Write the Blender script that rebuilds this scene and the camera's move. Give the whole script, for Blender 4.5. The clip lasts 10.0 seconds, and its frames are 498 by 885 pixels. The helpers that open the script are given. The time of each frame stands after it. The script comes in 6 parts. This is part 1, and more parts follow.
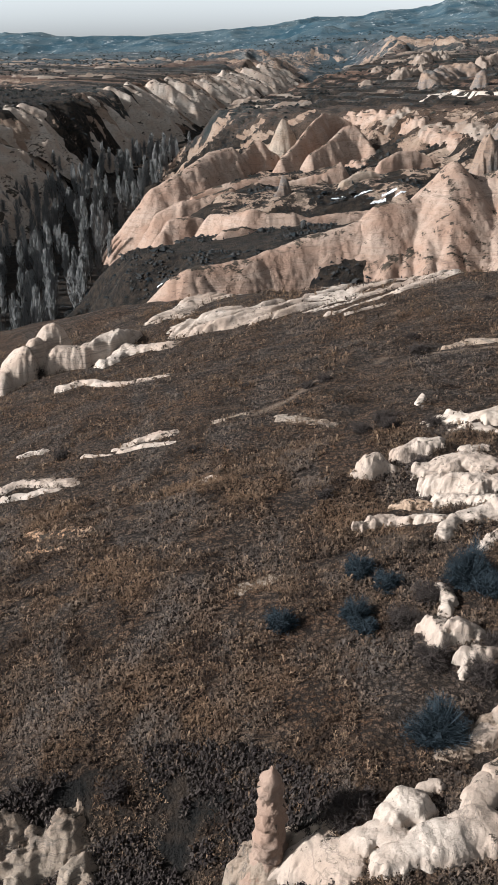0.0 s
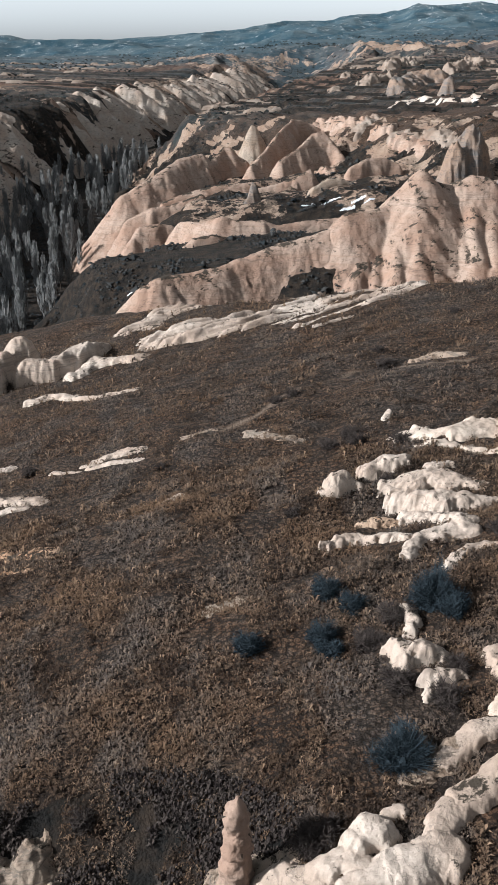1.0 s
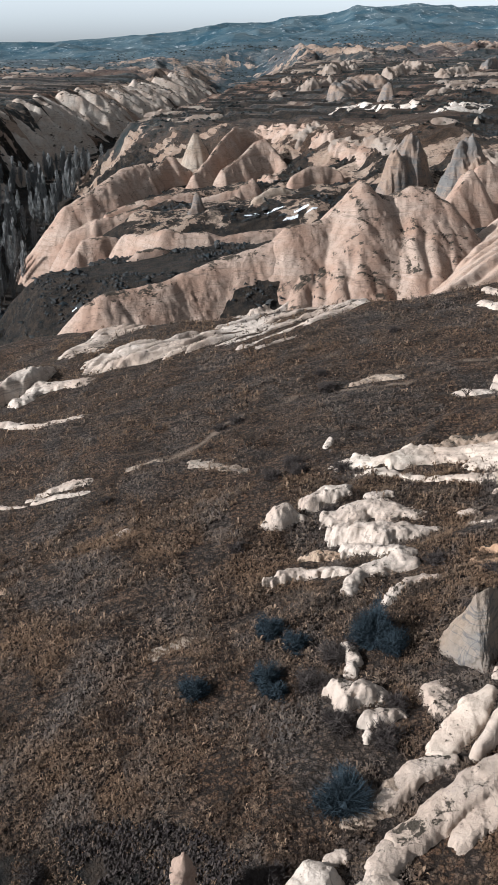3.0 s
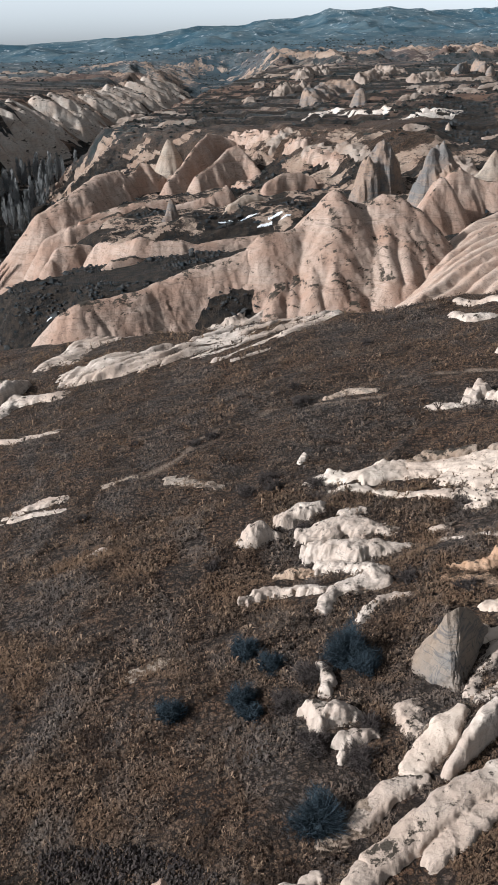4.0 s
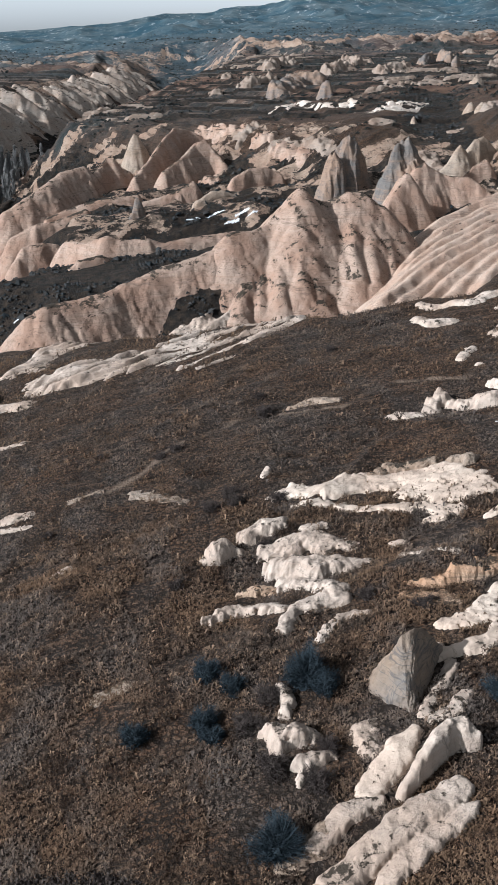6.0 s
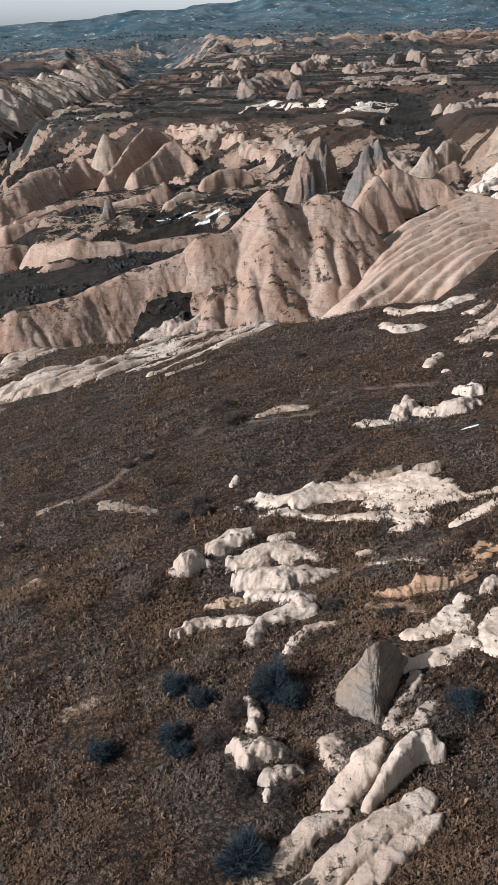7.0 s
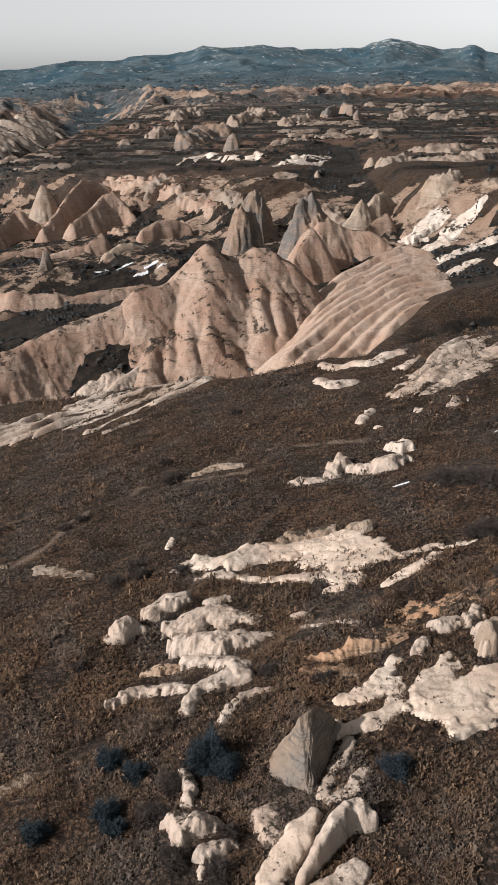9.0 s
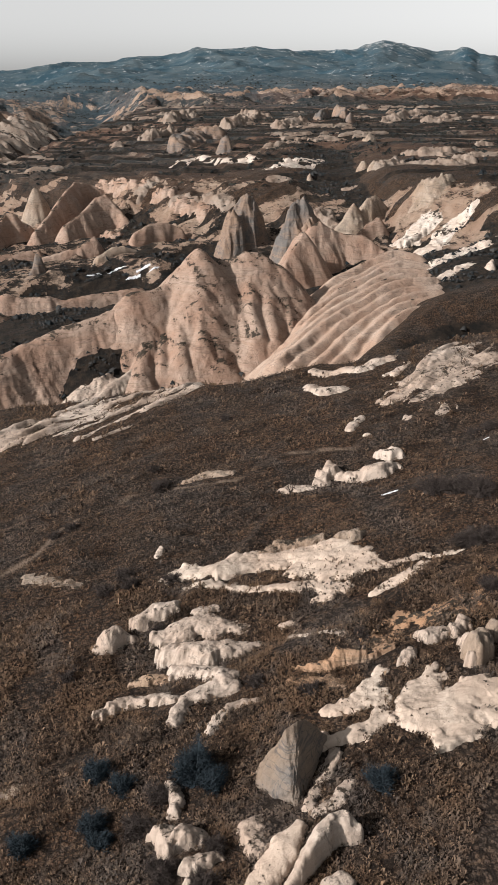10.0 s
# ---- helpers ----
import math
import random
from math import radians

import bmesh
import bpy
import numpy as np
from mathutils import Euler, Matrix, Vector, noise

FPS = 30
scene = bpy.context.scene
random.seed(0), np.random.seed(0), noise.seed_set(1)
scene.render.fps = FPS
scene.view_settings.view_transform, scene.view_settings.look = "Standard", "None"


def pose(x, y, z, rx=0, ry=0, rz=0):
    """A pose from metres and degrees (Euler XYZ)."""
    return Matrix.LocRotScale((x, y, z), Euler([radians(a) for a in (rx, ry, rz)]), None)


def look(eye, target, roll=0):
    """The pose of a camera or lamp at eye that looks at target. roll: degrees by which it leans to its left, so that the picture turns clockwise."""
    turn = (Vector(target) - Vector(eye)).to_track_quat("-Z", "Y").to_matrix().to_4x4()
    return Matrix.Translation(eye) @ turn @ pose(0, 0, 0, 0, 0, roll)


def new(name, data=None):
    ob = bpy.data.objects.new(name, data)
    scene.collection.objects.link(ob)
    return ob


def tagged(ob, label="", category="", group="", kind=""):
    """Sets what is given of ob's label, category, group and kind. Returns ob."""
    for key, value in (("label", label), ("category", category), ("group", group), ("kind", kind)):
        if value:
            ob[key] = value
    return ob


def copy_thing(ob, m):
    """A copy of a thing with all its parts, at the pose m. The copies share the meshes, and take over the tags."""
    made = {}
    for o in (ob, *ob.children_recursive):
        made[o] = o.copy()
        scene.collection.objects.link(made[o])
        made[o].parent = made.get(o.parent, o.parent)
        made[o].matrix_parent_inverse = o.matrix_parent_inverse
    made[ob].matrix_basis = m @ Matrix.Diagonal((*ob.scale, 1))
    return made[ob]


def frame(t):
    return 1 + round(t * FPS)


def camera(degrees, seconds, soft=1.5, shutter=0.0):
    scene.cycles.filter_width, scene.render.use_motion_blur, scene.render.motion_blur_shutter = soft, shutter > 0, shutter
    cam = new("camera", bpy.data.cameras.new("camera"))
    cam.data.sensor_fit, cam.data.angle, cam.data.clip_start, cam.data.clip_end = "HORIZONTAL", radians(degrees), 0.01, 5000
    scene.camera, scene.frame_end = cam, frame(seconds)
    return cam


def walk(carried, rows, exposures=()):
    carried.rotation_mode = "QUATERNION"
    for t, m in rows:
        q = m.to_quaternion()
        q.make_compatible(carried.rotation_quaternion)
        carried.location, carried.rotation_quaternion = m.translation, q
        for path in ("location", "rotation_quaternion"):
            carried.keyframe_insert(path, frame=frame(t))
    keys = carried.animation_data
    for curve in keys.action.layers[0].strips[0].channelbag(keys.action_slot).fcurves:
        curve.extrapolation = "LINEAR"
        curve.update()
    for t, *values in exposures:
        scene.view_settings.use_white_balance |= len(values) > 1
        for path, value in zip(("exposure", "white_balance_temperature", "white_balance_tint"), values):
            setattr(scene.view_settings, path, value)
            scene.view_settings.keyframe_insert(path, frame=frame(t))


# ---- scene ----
cam = camera(31.1, 10.0, soft=1.0)
PATH = [
    (0, (0.15, -1.67, 30.39), (-0.06, 89.55, -10.60), -0.50),
    (0.5, (0.46, -1.49, 30.93), (1.79, 89.80, -9.85), -0.55),
    (1, (0.64, -1.42, 31.57), (3.37, 89.88, -9.14), -0.29),
    (1.5, (0.84, -1.33, 32.27), (5.04, 89.94, -8.37), -0.07),
    (2, (1.05, -1.30, 32.92), (6.96, 89.85, -7.78), 0.04),
    (2.5, (1.30, -1.23, 33.59), (8.20, 89.84, -7.12), -0.30),
    (4, (1.68, -1.46, 35.80), (12.20, 89.38, -4.68), -0.54),
    (4.5, (1.93, -1.43, 36.34), (13.48, 89.34, -3.99), -0.45),
    (5, (2.18, -1.47, 36.92), (14.63, 89.24, -3.28), -0.59),
    (6.5, (2.92, -1.55, 38.89), (17.14, 88.03, -3.22), -0.66),
    (7, (3.16, -1.52, 39.41), (19.34, 87.82, -2.50), -0.36),
    (7.5, (3.39, -1.54, 39.91), (22.60, 88.46, 0.80), 0.22),
    (8, (3.57, -1.61, 40.41), (24.92, 88.37, 2.35), 0.51),
    (8.5, (3.77, -1.69, 40.86), (26.03, 88.24, 3.21), 0.39),
    (9, (3.99, -1.74, 41.28), (26.70, 88.12, 3.74), 0.20),
    (9.5, (4.20, -1.77, 41.70), (27.07, 88.05, 4.17), 0.25),
    (10, (4.43, -1.78, 42.03), (27.83, 87.95, 4.60), 0.35),
]
walk(cam, [(t, look(eye, target, roll)) for t, eye, target, roll in PATH],
     exposures=[(0, 1.06, 5700, 6), (2.5, 1.04, 5450, 5), (5, 0.94, 5500, 6), (6.6, 0.95, 5400, 6), (7, 0.86, 5600, 8), (7.5, 0.78, 5950, 10), (8, 0.74, 6000, 10), (10, 0.72, 6150, 10)])

# ---- sky and sun ----
SUN_AZ, SUN_EL = -101.0, 27.0          # degrees east of +y, and above the horizon
world = bpy.data.worlds.new("sky")
scene.world = world
world.use_nodes = True
wn, wl = world.node_tree.nodes, world.node_tree.links
sky = wn.new("ShaderNodeTexSky")
sky.sky_type = "NISHITA"
sky.sun_disc = False
sky.sun_elevation, sky.sun_rotation = radians(SUN_EL), radians(SUN_AZ)
sky.air_density, sky.dust_density, sky.ozone_density = 0.5, 1.0, 1.0
haze = wn.new("ShaderNodeHueSaturation")
haze.inputs["Saturation"].default_value = 0.05
wl.new(sky.outputs[0], haze.inputs["Color"])
warm = wn.new("ShaderNodeMix")
warm.data_type, warm.blend_type = "RGBA", "MULTIPLY"
warm.inputs[0].default_value = 1.0
warm.inputs[7].default_value = (1.0, 0.96, 0.895, 1)
wl.new(haze.outputs[0], warm.inputs[6])
wl.new(warm.outputs[2], wn["Background"].inputs[0])
wn["Background"].inputs[1].default_value = 0.095
sun = new("sun", bpy.data.lights.new("sun", "SUN"))
sun.data.energy, sun.data.angle, sun.data.color = 5.0, radians(1.0), (1.0, 0.89, 0.78)
away = Vector((math.sin(radians(SUN_AZ)) * math.cos(radians(SUN_EL)), math.cos(radians(SUN_AZ)) * math.cos(radians(SUN_EL)), math.sin(radians(SUN_EL))))
sun.matrix_world = look(away * 100, (0, 0, 0))

# ---- materials ----
class Nodes:
    """Short hand for building a node material."""

    def __init__(self, name, rough=0.9):
        self.mat = bpy.data.materials.new(name)
        self.mat.use_nodes = True
        self.t = self.mat.node_tree
        self.bsdf = self.t.nodes["Principled BSDF"]
        self.bsdf.inputs["Roughness"].default_value = rough
        self.bsdf.inputs["Specular IOR Level"].default_value = 0.2
        self.pos = self.t.nodes.new("ShaderNodeNewGeometry").outputs["Position"]

    def put(self, socket, value):
        if isinstance(value, bpy.types.NodeSocket):
            self.t.links.new(value, socket)
        else:
            socket.default_value = value

    def noise(self, scale, detail=4, rough=0.55, stretch=(1, 1, 1), warp=0.0):
        n = self.t.nodes.new("ShaderNodeTexNoise")
        m = self.t.nodes.new("ShaderNodeMapping")
        m.inputs["Scale"].default_value = stretch
        self.t.links.new(self.pos, m.inputs["Vector"])
        self.t.links.new(m.outputs[0], n.inputs["Vector"])
        n.inputs["Scale"].default_value, n.inputs["Detail"].default_value = scale, detail
        n.inputs["Roughness"].default_value, n.inputs["Distortion"].default_value = rough, warp
        return n.outputs["Fac"]

    def cells(self, scale, stretch=(1, 1, 1)):
        n = self.t.nodes.new("ShaderNodeTexVoronoi")
        m = self.t.nodes.new("ShaderNodeMapping")
        m.inputs["Scale"].default_value = stretch
        self.t.links.new(self.pos, m.inputs["Vector"])
        self.t.links.new(m.outputs[0], n.inputs["Vector"])
        n.inputs["Scale"].default_value = scale
        return n.outputs["Distance"]

    def ramp(self, fac, *stops):
        n = self.t.nodes.new("ShaderNodeValToRGB")
        e = n.color_ramp.elements
        while len(e) < len(stops):
            e.new(0.5)
        for el, (at, c) in zip(e, stops):
            el.position = at
            el.color = (c, c, c, 1) if isinstance(c, (int, float)) else (*c, 1)
        self.put(n.inputs["Fac"], fac)
        return n.outputs["Color"]

    def mix(self, fac, a, b, blend="MIX"):
        n = self.t.nodes.new("ShaderNodeMix")
        n.data_type, n.blend_type = "RGBA", blend
        for i, v in ((0, fac), (6, a), (7, b)):
            if isinstance(v, tuple) and len(v) == 3:
                v = (*v, 1)
            self.put(n.inputs[i], v)
        return n.outputs[2]

    def math(self, op, a, b=0.0, c=0.0):
        n = self.t.nodes.new("ShaderNodeMath")
        n.operation = op
        for i, v in enumerate((a, b, c)):
            self.put(n.inputs[i], v)
        return n.outputs[0]

    def attribute(self, name):
        n = self.t.nodes.new("ShaderNodeAttribute")
        n.attribute_name = name
        return n.outputs["Fac"]

    def steep(self):
        g = self.t.nodes.new("ShaderNodeNewGeometry")
        s = self.t.nodes.new("ShaderNodeSeparateXYZ")
        self.t.links.new(g.outputs["True Normal"], s.inputs[0])
        return s.outputs["Z"]

    def apart(self):
        s = self.t.nodes.new("ShaderNodeSeparateXYZ")
        self.t.links.new(self.pos, s.inputs[0])
        return s.outputs

    def random(self):
        return self.t.nodes.new("ShaderNodeObjectInfo").outputs["Random"]

    def island(self):
        return self.t.nodes.new("ShaderNodeNewGeometry").outputs["Random Per Island"]

    def bump(self, value, distance, strength=1.0, before=None):
        n = self.t.nodes.new("ShaderNodeBump")
        n.inputs["Distance"].default_value, n.inputs["Strength"].default_value = distance, strength
        self.put(n.inputs["Height"], value)
        if before is not None:
            self.t.links.new(before, n.inputs["Normal"])
        return n.outputs[0]

    def done(self, colour, normal=None):
        if isinstance(colour, tuple):
            colour = (*colour, 1)
        self.put(self.bsdf.inputs["Base Color"], colour)
        if normal is not None:
            self.t.links.new(normal, self.bsdf.inputs["Normal"])
        return self.mat


def tuff_colour(n, light, warm, stain):
    big = n.noise(0.12, 4, 0.6)
    fine = n.noise(1.6, 7, 0.7)
    layer = n.noise(1.1, 4, 0.6, (0.04, 0.04, 1.0), 0.5)
    c = n.mix(n.ramp(big, (0.38, 0.0), (0.62, 1.0)), light, warm)
    c = n.mix(n.math("MULTIPLY", n.ramp(layer, (0.52, 0.0), (0.62, 1.0)), 0.45), c, warm)
    # thin seams, cracks and dark runs of water
    seam = n.ramp(n.noise(0.35, 4, 0.6, (0.12, 0.12, 1.0), 0.8), (0.488, 0.0), (0.5, 1.0), (0.512, 0.0))
    crack = n.ramp(n.noise(0.30, 5, 0.65, (1.0, 1.0, 0.22), 0.6), (0.49, 0.0), (0.5, 1.0), (0.51, 0.0))
    runs = n.ramp(n.noise(0.55, 4, 0.6, (1.0, 1.0, 0.10)), (0.58, 0.0), (0.70, 1.0))
    marks = n.math("MAXIMUM", n.math("MULTIPLY", seam, 0.6), n.math("MAXIMUM", n.math("MULTIPLY", crack, 0.65), n.math("MULTIPLY", runs, 0.35)))
    c = n.mix(marks, c, stain)
    c = n.mix(n.math("MULTIPLY", n.ramp(fine, (0.54, 0.0), (0.72, 1.0)), 0.5), c, stain)
    c = n.mix(n.math("MULTIPLY", n.ramp(n.noise(7.0, 4, 0.7), (0.60, 0.0), (0.72, 1.0)), 0.3), c, stain)
    speck = n.ramp(n.noise(14.0, 3, 0.6), (0.36, 1.0), (0.44, 0.0))
    c = n.mix(n.math("MULTIPLY", speck, 0.2), c, stain)
    pit = n.ramp(n.cells(1.7), (0.035, 1.0), (0.07, 0.0))
    c = n.mix(n.math("MULTIPLY", pit, 0.8), c, stain)
    return c, fine


def tuff_material(name, light, warm, stain, lichen=(0.036, 0.029, 0.022), grown=0.62, coarse=0.30, level=0.74, relief=0.6):
    n = Nodes(name, 0.92)
    c, fine = tuff_colour(n, light, warm, stain)
    # dry scrub settles on flat ledges
    flat = n.ramp(n.steep(), (level, 0.0), (level + 0.08, 1.0))
    patch = n.ramp(n.math("MULTIPLY", n.math("ADD", n.noise(coarse, 6, 0.7), n.noise(coarse * 3.6, 5, 0.7)), 0.5), (grown - 0.03, 0.0), (grown, 1.0))
    c = n.mix(n.math("MULTIPLY", patch, flat), c, lichen)
    h = n.math("ADD", n.noise(0.9, 9, 0.66), n.math("MULTIPLY", n.noise(5.0, 6, 0.75), 0.3))
    return n.done(c, n.bump(h, relief, 0.85))


M_WHITE = tuff_material("white_tuff", (0.40, 0.345, 0.30), (0.30, 0.235, 0.19), (0.12, 0.10, 0.085), grown=0.57, coarse=0.35, level=0.80, relief=0.28)
M_SLAB = tuff_material("smooth_white_tuff", (0.43, 0.37, 0.315), (0.37, 0.295, 0.24), (0.20, 0.16, 0.13), grown=0.66, coarse=0.15, relief=0.2)
M_PINK = tuff_material("pink_tuff", (0.295, 0.225, 0.182), (0.24, 0.158, 0.118), (0.085, 0.062, 0.050), grown=0.53, coarse=0.06, level=0.74, relief=0.45)
M_GREY = tuff_material("grey_tuff", (0.280, 0.232, 0.188), (0.232, 0.172, 0.128), (0.068, 0.064, 0.062), grown=0.56, coarse=0.12)
M_OCHRE = tuff_material("ochre_tuff", (0.36, 0.27, 0.20), (0.32, 0.185, 0.105), (0.10, 0.068, 0.046), grown=0.52)
M_BLUE = tuff_material("blue_grey_boulder", (0.115, 0.122, 0.128), (0.22, 0.17, 0.13), (0.05, 0.058, 0.066), grown=0.9)


def land_material():
    n = Nodes("dry_land", 1.0)
    big = n.noise(0.045, 5, 0.6)
    mid = n.noise(0.30, 6, 0.65)
    tuft = n.noise(2.2, 7, 0.72, warp=0.8)
    fine = n.noise(9.0, 4, 0.65, warp=0.5)
    c = n.mix(n.ramp(big, (0.40, 0.0), (0.58, 1.0)), (0.074, 0.052, 0.038), (0.100, 0.058, 0.034))
    c = n.mix(n.math("MULTIPLY", n.ramp(mid, (0.50, 0.0), (0.60, 1.0)), 0.8), c, (0.080, 0.063, 0.052))
    c = n.mix(n.math("MULTIPLY", n.ramp(mid, (0.38, 1.0), (0.47, 0.0)), 0.8), c, (0.028, 0.018, 0.012))
    c = n.mix(n.math("MULTIPLY", n.ramp(n.noise(0.11, 5, 0.6), (0.54, 0.0), (0.66, 1.0)), 0.6), c, (0.10, 0.054, 0.030))
    c = n.mix(n.math("MULTIPLY", n.ramp(n.noise(0.16, 5, 0.65, (1.0, 0.6, 1.0), 0.6), (0.50, 0.0), (0.60, 1.0)), 0.75), c, (0.070, 0.064, 0.062))
    c = n.mix(n.math("MULTIPLY", n.ramp(tuft, (0.52, 0.0), (0.66, 1.0)), 0.75), c, (0.176, 0.128, 0.092))
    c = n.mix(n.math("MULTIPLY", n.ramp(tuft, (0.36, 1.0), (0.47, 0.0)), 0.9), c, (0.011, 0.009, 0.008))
    c = n.mix(n.math("MULTIPLY", n.ramp(fine, (0.54, 0.0), (0.68, 1.0)), 0.45), c, (0.216, 0.160, 0.120))
    # cushions of dry growth, the shade in the gaps between painted near black
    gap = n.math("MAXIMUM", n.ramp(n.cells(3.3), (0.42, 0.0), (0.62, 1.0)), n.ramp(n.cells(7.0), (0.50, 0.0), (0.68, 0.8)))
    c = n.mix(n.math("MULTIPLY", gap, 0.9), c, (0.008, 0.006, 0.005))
    c = n.mix(n.math("MULTIPLY", n.ramp(n.cells(5.0), (0.08, 1.0), (0.24, 0.0)), n.ramp(n.noise(0.6, 4), (0.40, 0.1), (0.62, 0.8))), c, (0.188, 0.140, 0.100))
    streak = n.noise(1.3, 5, 0.65, (0.22, 1.0, 1.0), 0.5)
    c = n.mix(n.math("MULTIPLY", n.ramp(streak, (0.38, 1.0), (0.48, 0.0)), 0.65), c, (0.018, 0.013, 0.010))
    c = n.mix(n.math("MULTIPLY", n.ramp(streak, (0.56, 0.0), (0.66, 1.0)), 0.4), c, (0.145, 0.098, 0.066))
    # trodden path
    c = n.mix(n.math("MULTIPLY", n.attribute("path"), 0.95), c, (0.165, 0.130, 0.104))
    # far land: strips of field and scrub
    strip = n.noise(0.022, 6, 0.7, (0.16, 1.9, 1.0), 0.7)
    farc = n.mix(n.ramp(strip, (0.42, 0.0), (0.58, 1.0)), (0.022, 0.032, 0.036), (0.088, 0.063, 0.050))
    dots = n.noise(0.16, 5, 0.75, (1.0, 0.35, 1.0))
    farc = n.mix(n.math("MULTIPLY", n.ramp(dots, (0.47, 0.0), (0.56, 1.0)), 0.85), farc, (0.013, 0.018, 0.021))
    farc = n.mix(n.math("MULTIPLY", n.ramp(n.noise(0.05, 6, 0.7, (0.5, 1, 1)), (0.66, 0.0), (0.72, 1.0)), 0.6), farc, (0.24, 0.195, 0.16))
    earth = n.mix(n.ramp(n.noise(0.03, 5, 0.65, (0.3, 1.6, 1.0)), (0.42, 0.0), (0.58, 1.0)), (0.075, 0.046, 0.034), (0.135, 0.086, 0.062))
    farc = n.mix(n.math("MULTIPLY", n.attribute("field"), 0.85), farc, earth)
    # broken pale ledges that follow the terraces
    shelf = n.math("MULTIPLY", n.ramp(n.noise(0.055, 5, 0.65, (0.10, 1.3, 1.0), 0.6), (0.53, 0.0), (0.56, 1.0), (0.59, 0.0)), n.ramp(n.noise(0.03, 5, 0.7), (0.46, 0.0), (0.56, 1.0)))
    farc = n.mix(n.math("MULTIPLY", shelf, 0.85), farc, (0.30, 0.25, 0.21))
    c = n.mix(n.attribute("distance"), c, farc)
    # dark scrub in hollows and on the valley's floor, their shade painted in
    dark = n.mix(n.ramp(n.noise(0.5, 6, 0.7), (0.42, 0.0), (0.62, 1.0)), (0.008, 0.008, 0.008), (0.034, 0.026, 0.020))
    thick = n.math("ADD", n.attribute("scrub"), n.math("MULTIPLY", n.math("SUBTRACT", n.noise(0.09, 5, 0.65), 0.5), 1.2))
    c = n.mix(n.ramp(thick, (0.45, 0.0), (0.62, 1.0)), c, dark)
    # hills: scrub and old snow, with the blue haze of distance painted in
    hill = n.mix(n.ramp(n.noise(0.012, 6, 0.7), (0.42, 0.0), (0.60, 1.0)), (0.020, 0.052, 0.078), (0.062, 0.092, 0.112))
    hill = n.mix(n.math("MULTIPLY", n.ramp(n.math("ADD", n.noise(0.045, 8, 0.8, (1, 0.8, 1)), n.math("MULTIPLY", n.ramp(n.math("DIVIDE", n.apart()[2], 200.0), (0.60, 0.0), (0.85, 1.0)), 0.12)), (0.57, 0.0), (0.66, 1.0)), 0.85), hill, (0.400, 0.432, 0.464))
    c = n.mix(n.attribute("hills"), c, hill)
    rock, rf = tuff_colour(n, (0.31, 0.25, 0.205), (0.25, 0.18, 0.14), (0.10, 0.08, 0.068))
    ragged = n.math("ADD", n.attribute("tuff"), n.math("MULTIPLY", n.math("SUBTRACT", n.noise(0.22, 7, 0.75), 0.5), 1.3))
    level = n.math("MULTIPLY", n.ramp(n.steep(), (0.72, 0.0), (0.90, 1.0)), n.ramp(n.math("MULTIPLY", n.math("ADD", n.noise(0.10, 6, 0.7), n.noise(0.4, 5, 0.7)), 0.5), (0.47, 0.0), (0.51, 1.0)))
    bare = n.math("MULTIPLY", n.ramp(ragged, (0.50, 0.0), (0.58, 1.0)), n.math("SUBTRACT", 1.0, level))
    c = n.mix(bare, c, rock)
    h = n.math("ADD", tuft, n.math("SUBTRACT", n.math("MULTIPLY", fine, 0.5), n.math("MULTIPLY", gap, 0.35)))
    return n.done(n.mix(1.0, c, (0.96, 0.92, 0.88), "MULTIPLY"), n.bump(h, 0.45, 0.9))


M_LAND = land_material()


def twig_material(name, dark, light, rough=1.0):
    n = Nodes(name, rough)
    c = n.mix(n.ramp(n.island(), (0.1, 0.0), (0.9, 1.0)), dark, light)
    return n.done(n.mix(n.math("MULTIPLY", n.noise(5.0, 3), 0.5), c, dark))


def grass_material():
    n = Nodes("dry_grass", 1.0)
    tone = n.ramp(n.island(), (0.0, (0.012, 0.009, 0.008)), (0.35, (0.058, 0.041, 0.030)), (0.6, (0.108, 0.077, 0.056)), (0.85, (0.170, 0.118, 0.080)), (1.0, (0.26, 0.19, 0.135)))
    mid = n.noise(0.30, 6, 0.65)
    tone = n.mix(n.math("MULTIPLY", n.ramp(mid, (0.50, 0.0), (0.60, 1.0)), 0.55), tone, (0.086, 0.072, 0.062))
    tone = n.mix(n.math("MULTIPLY", n.ramp(mid, (0.40, 1.0), (0.48, 0.0)), 0.85), tone, (0.024, 0.016, 0.012))
    tone = n.mix(n.math("MULTIPLY", n.ramp(n.noise(0.11, 5, 0.6), (0.49, 0.0), (0.59, 1.0)), 0.7), tone, (0.142, 0.094, 0.060))
    streak = n.noise(1.0, 5, 0.65, (0.22, 1.0, 1.0), 0.5)
    tone = n.mix(n.math("MULTIPLY", n.ramp(streak, (0.38, 1.0), (0.46, 0.0)), 0.7), tone, (0.020, 0.014, 0.010))
    # cool grey drifts of older growth
    tone = n.mix(n.math("MULTIPLY", n.ramp(n.noise(0.16, 5, 0.65, (1.0, 0.6, 1.0), 0.6), (0.51, 0.0), (0.62, 1.0)), 0.5), tone, (0.135, 0.122, 0.116))
    return n.done(n.mix(1.0, tone, (0.96, 0.92, 0.88), "MULTIPLY"))


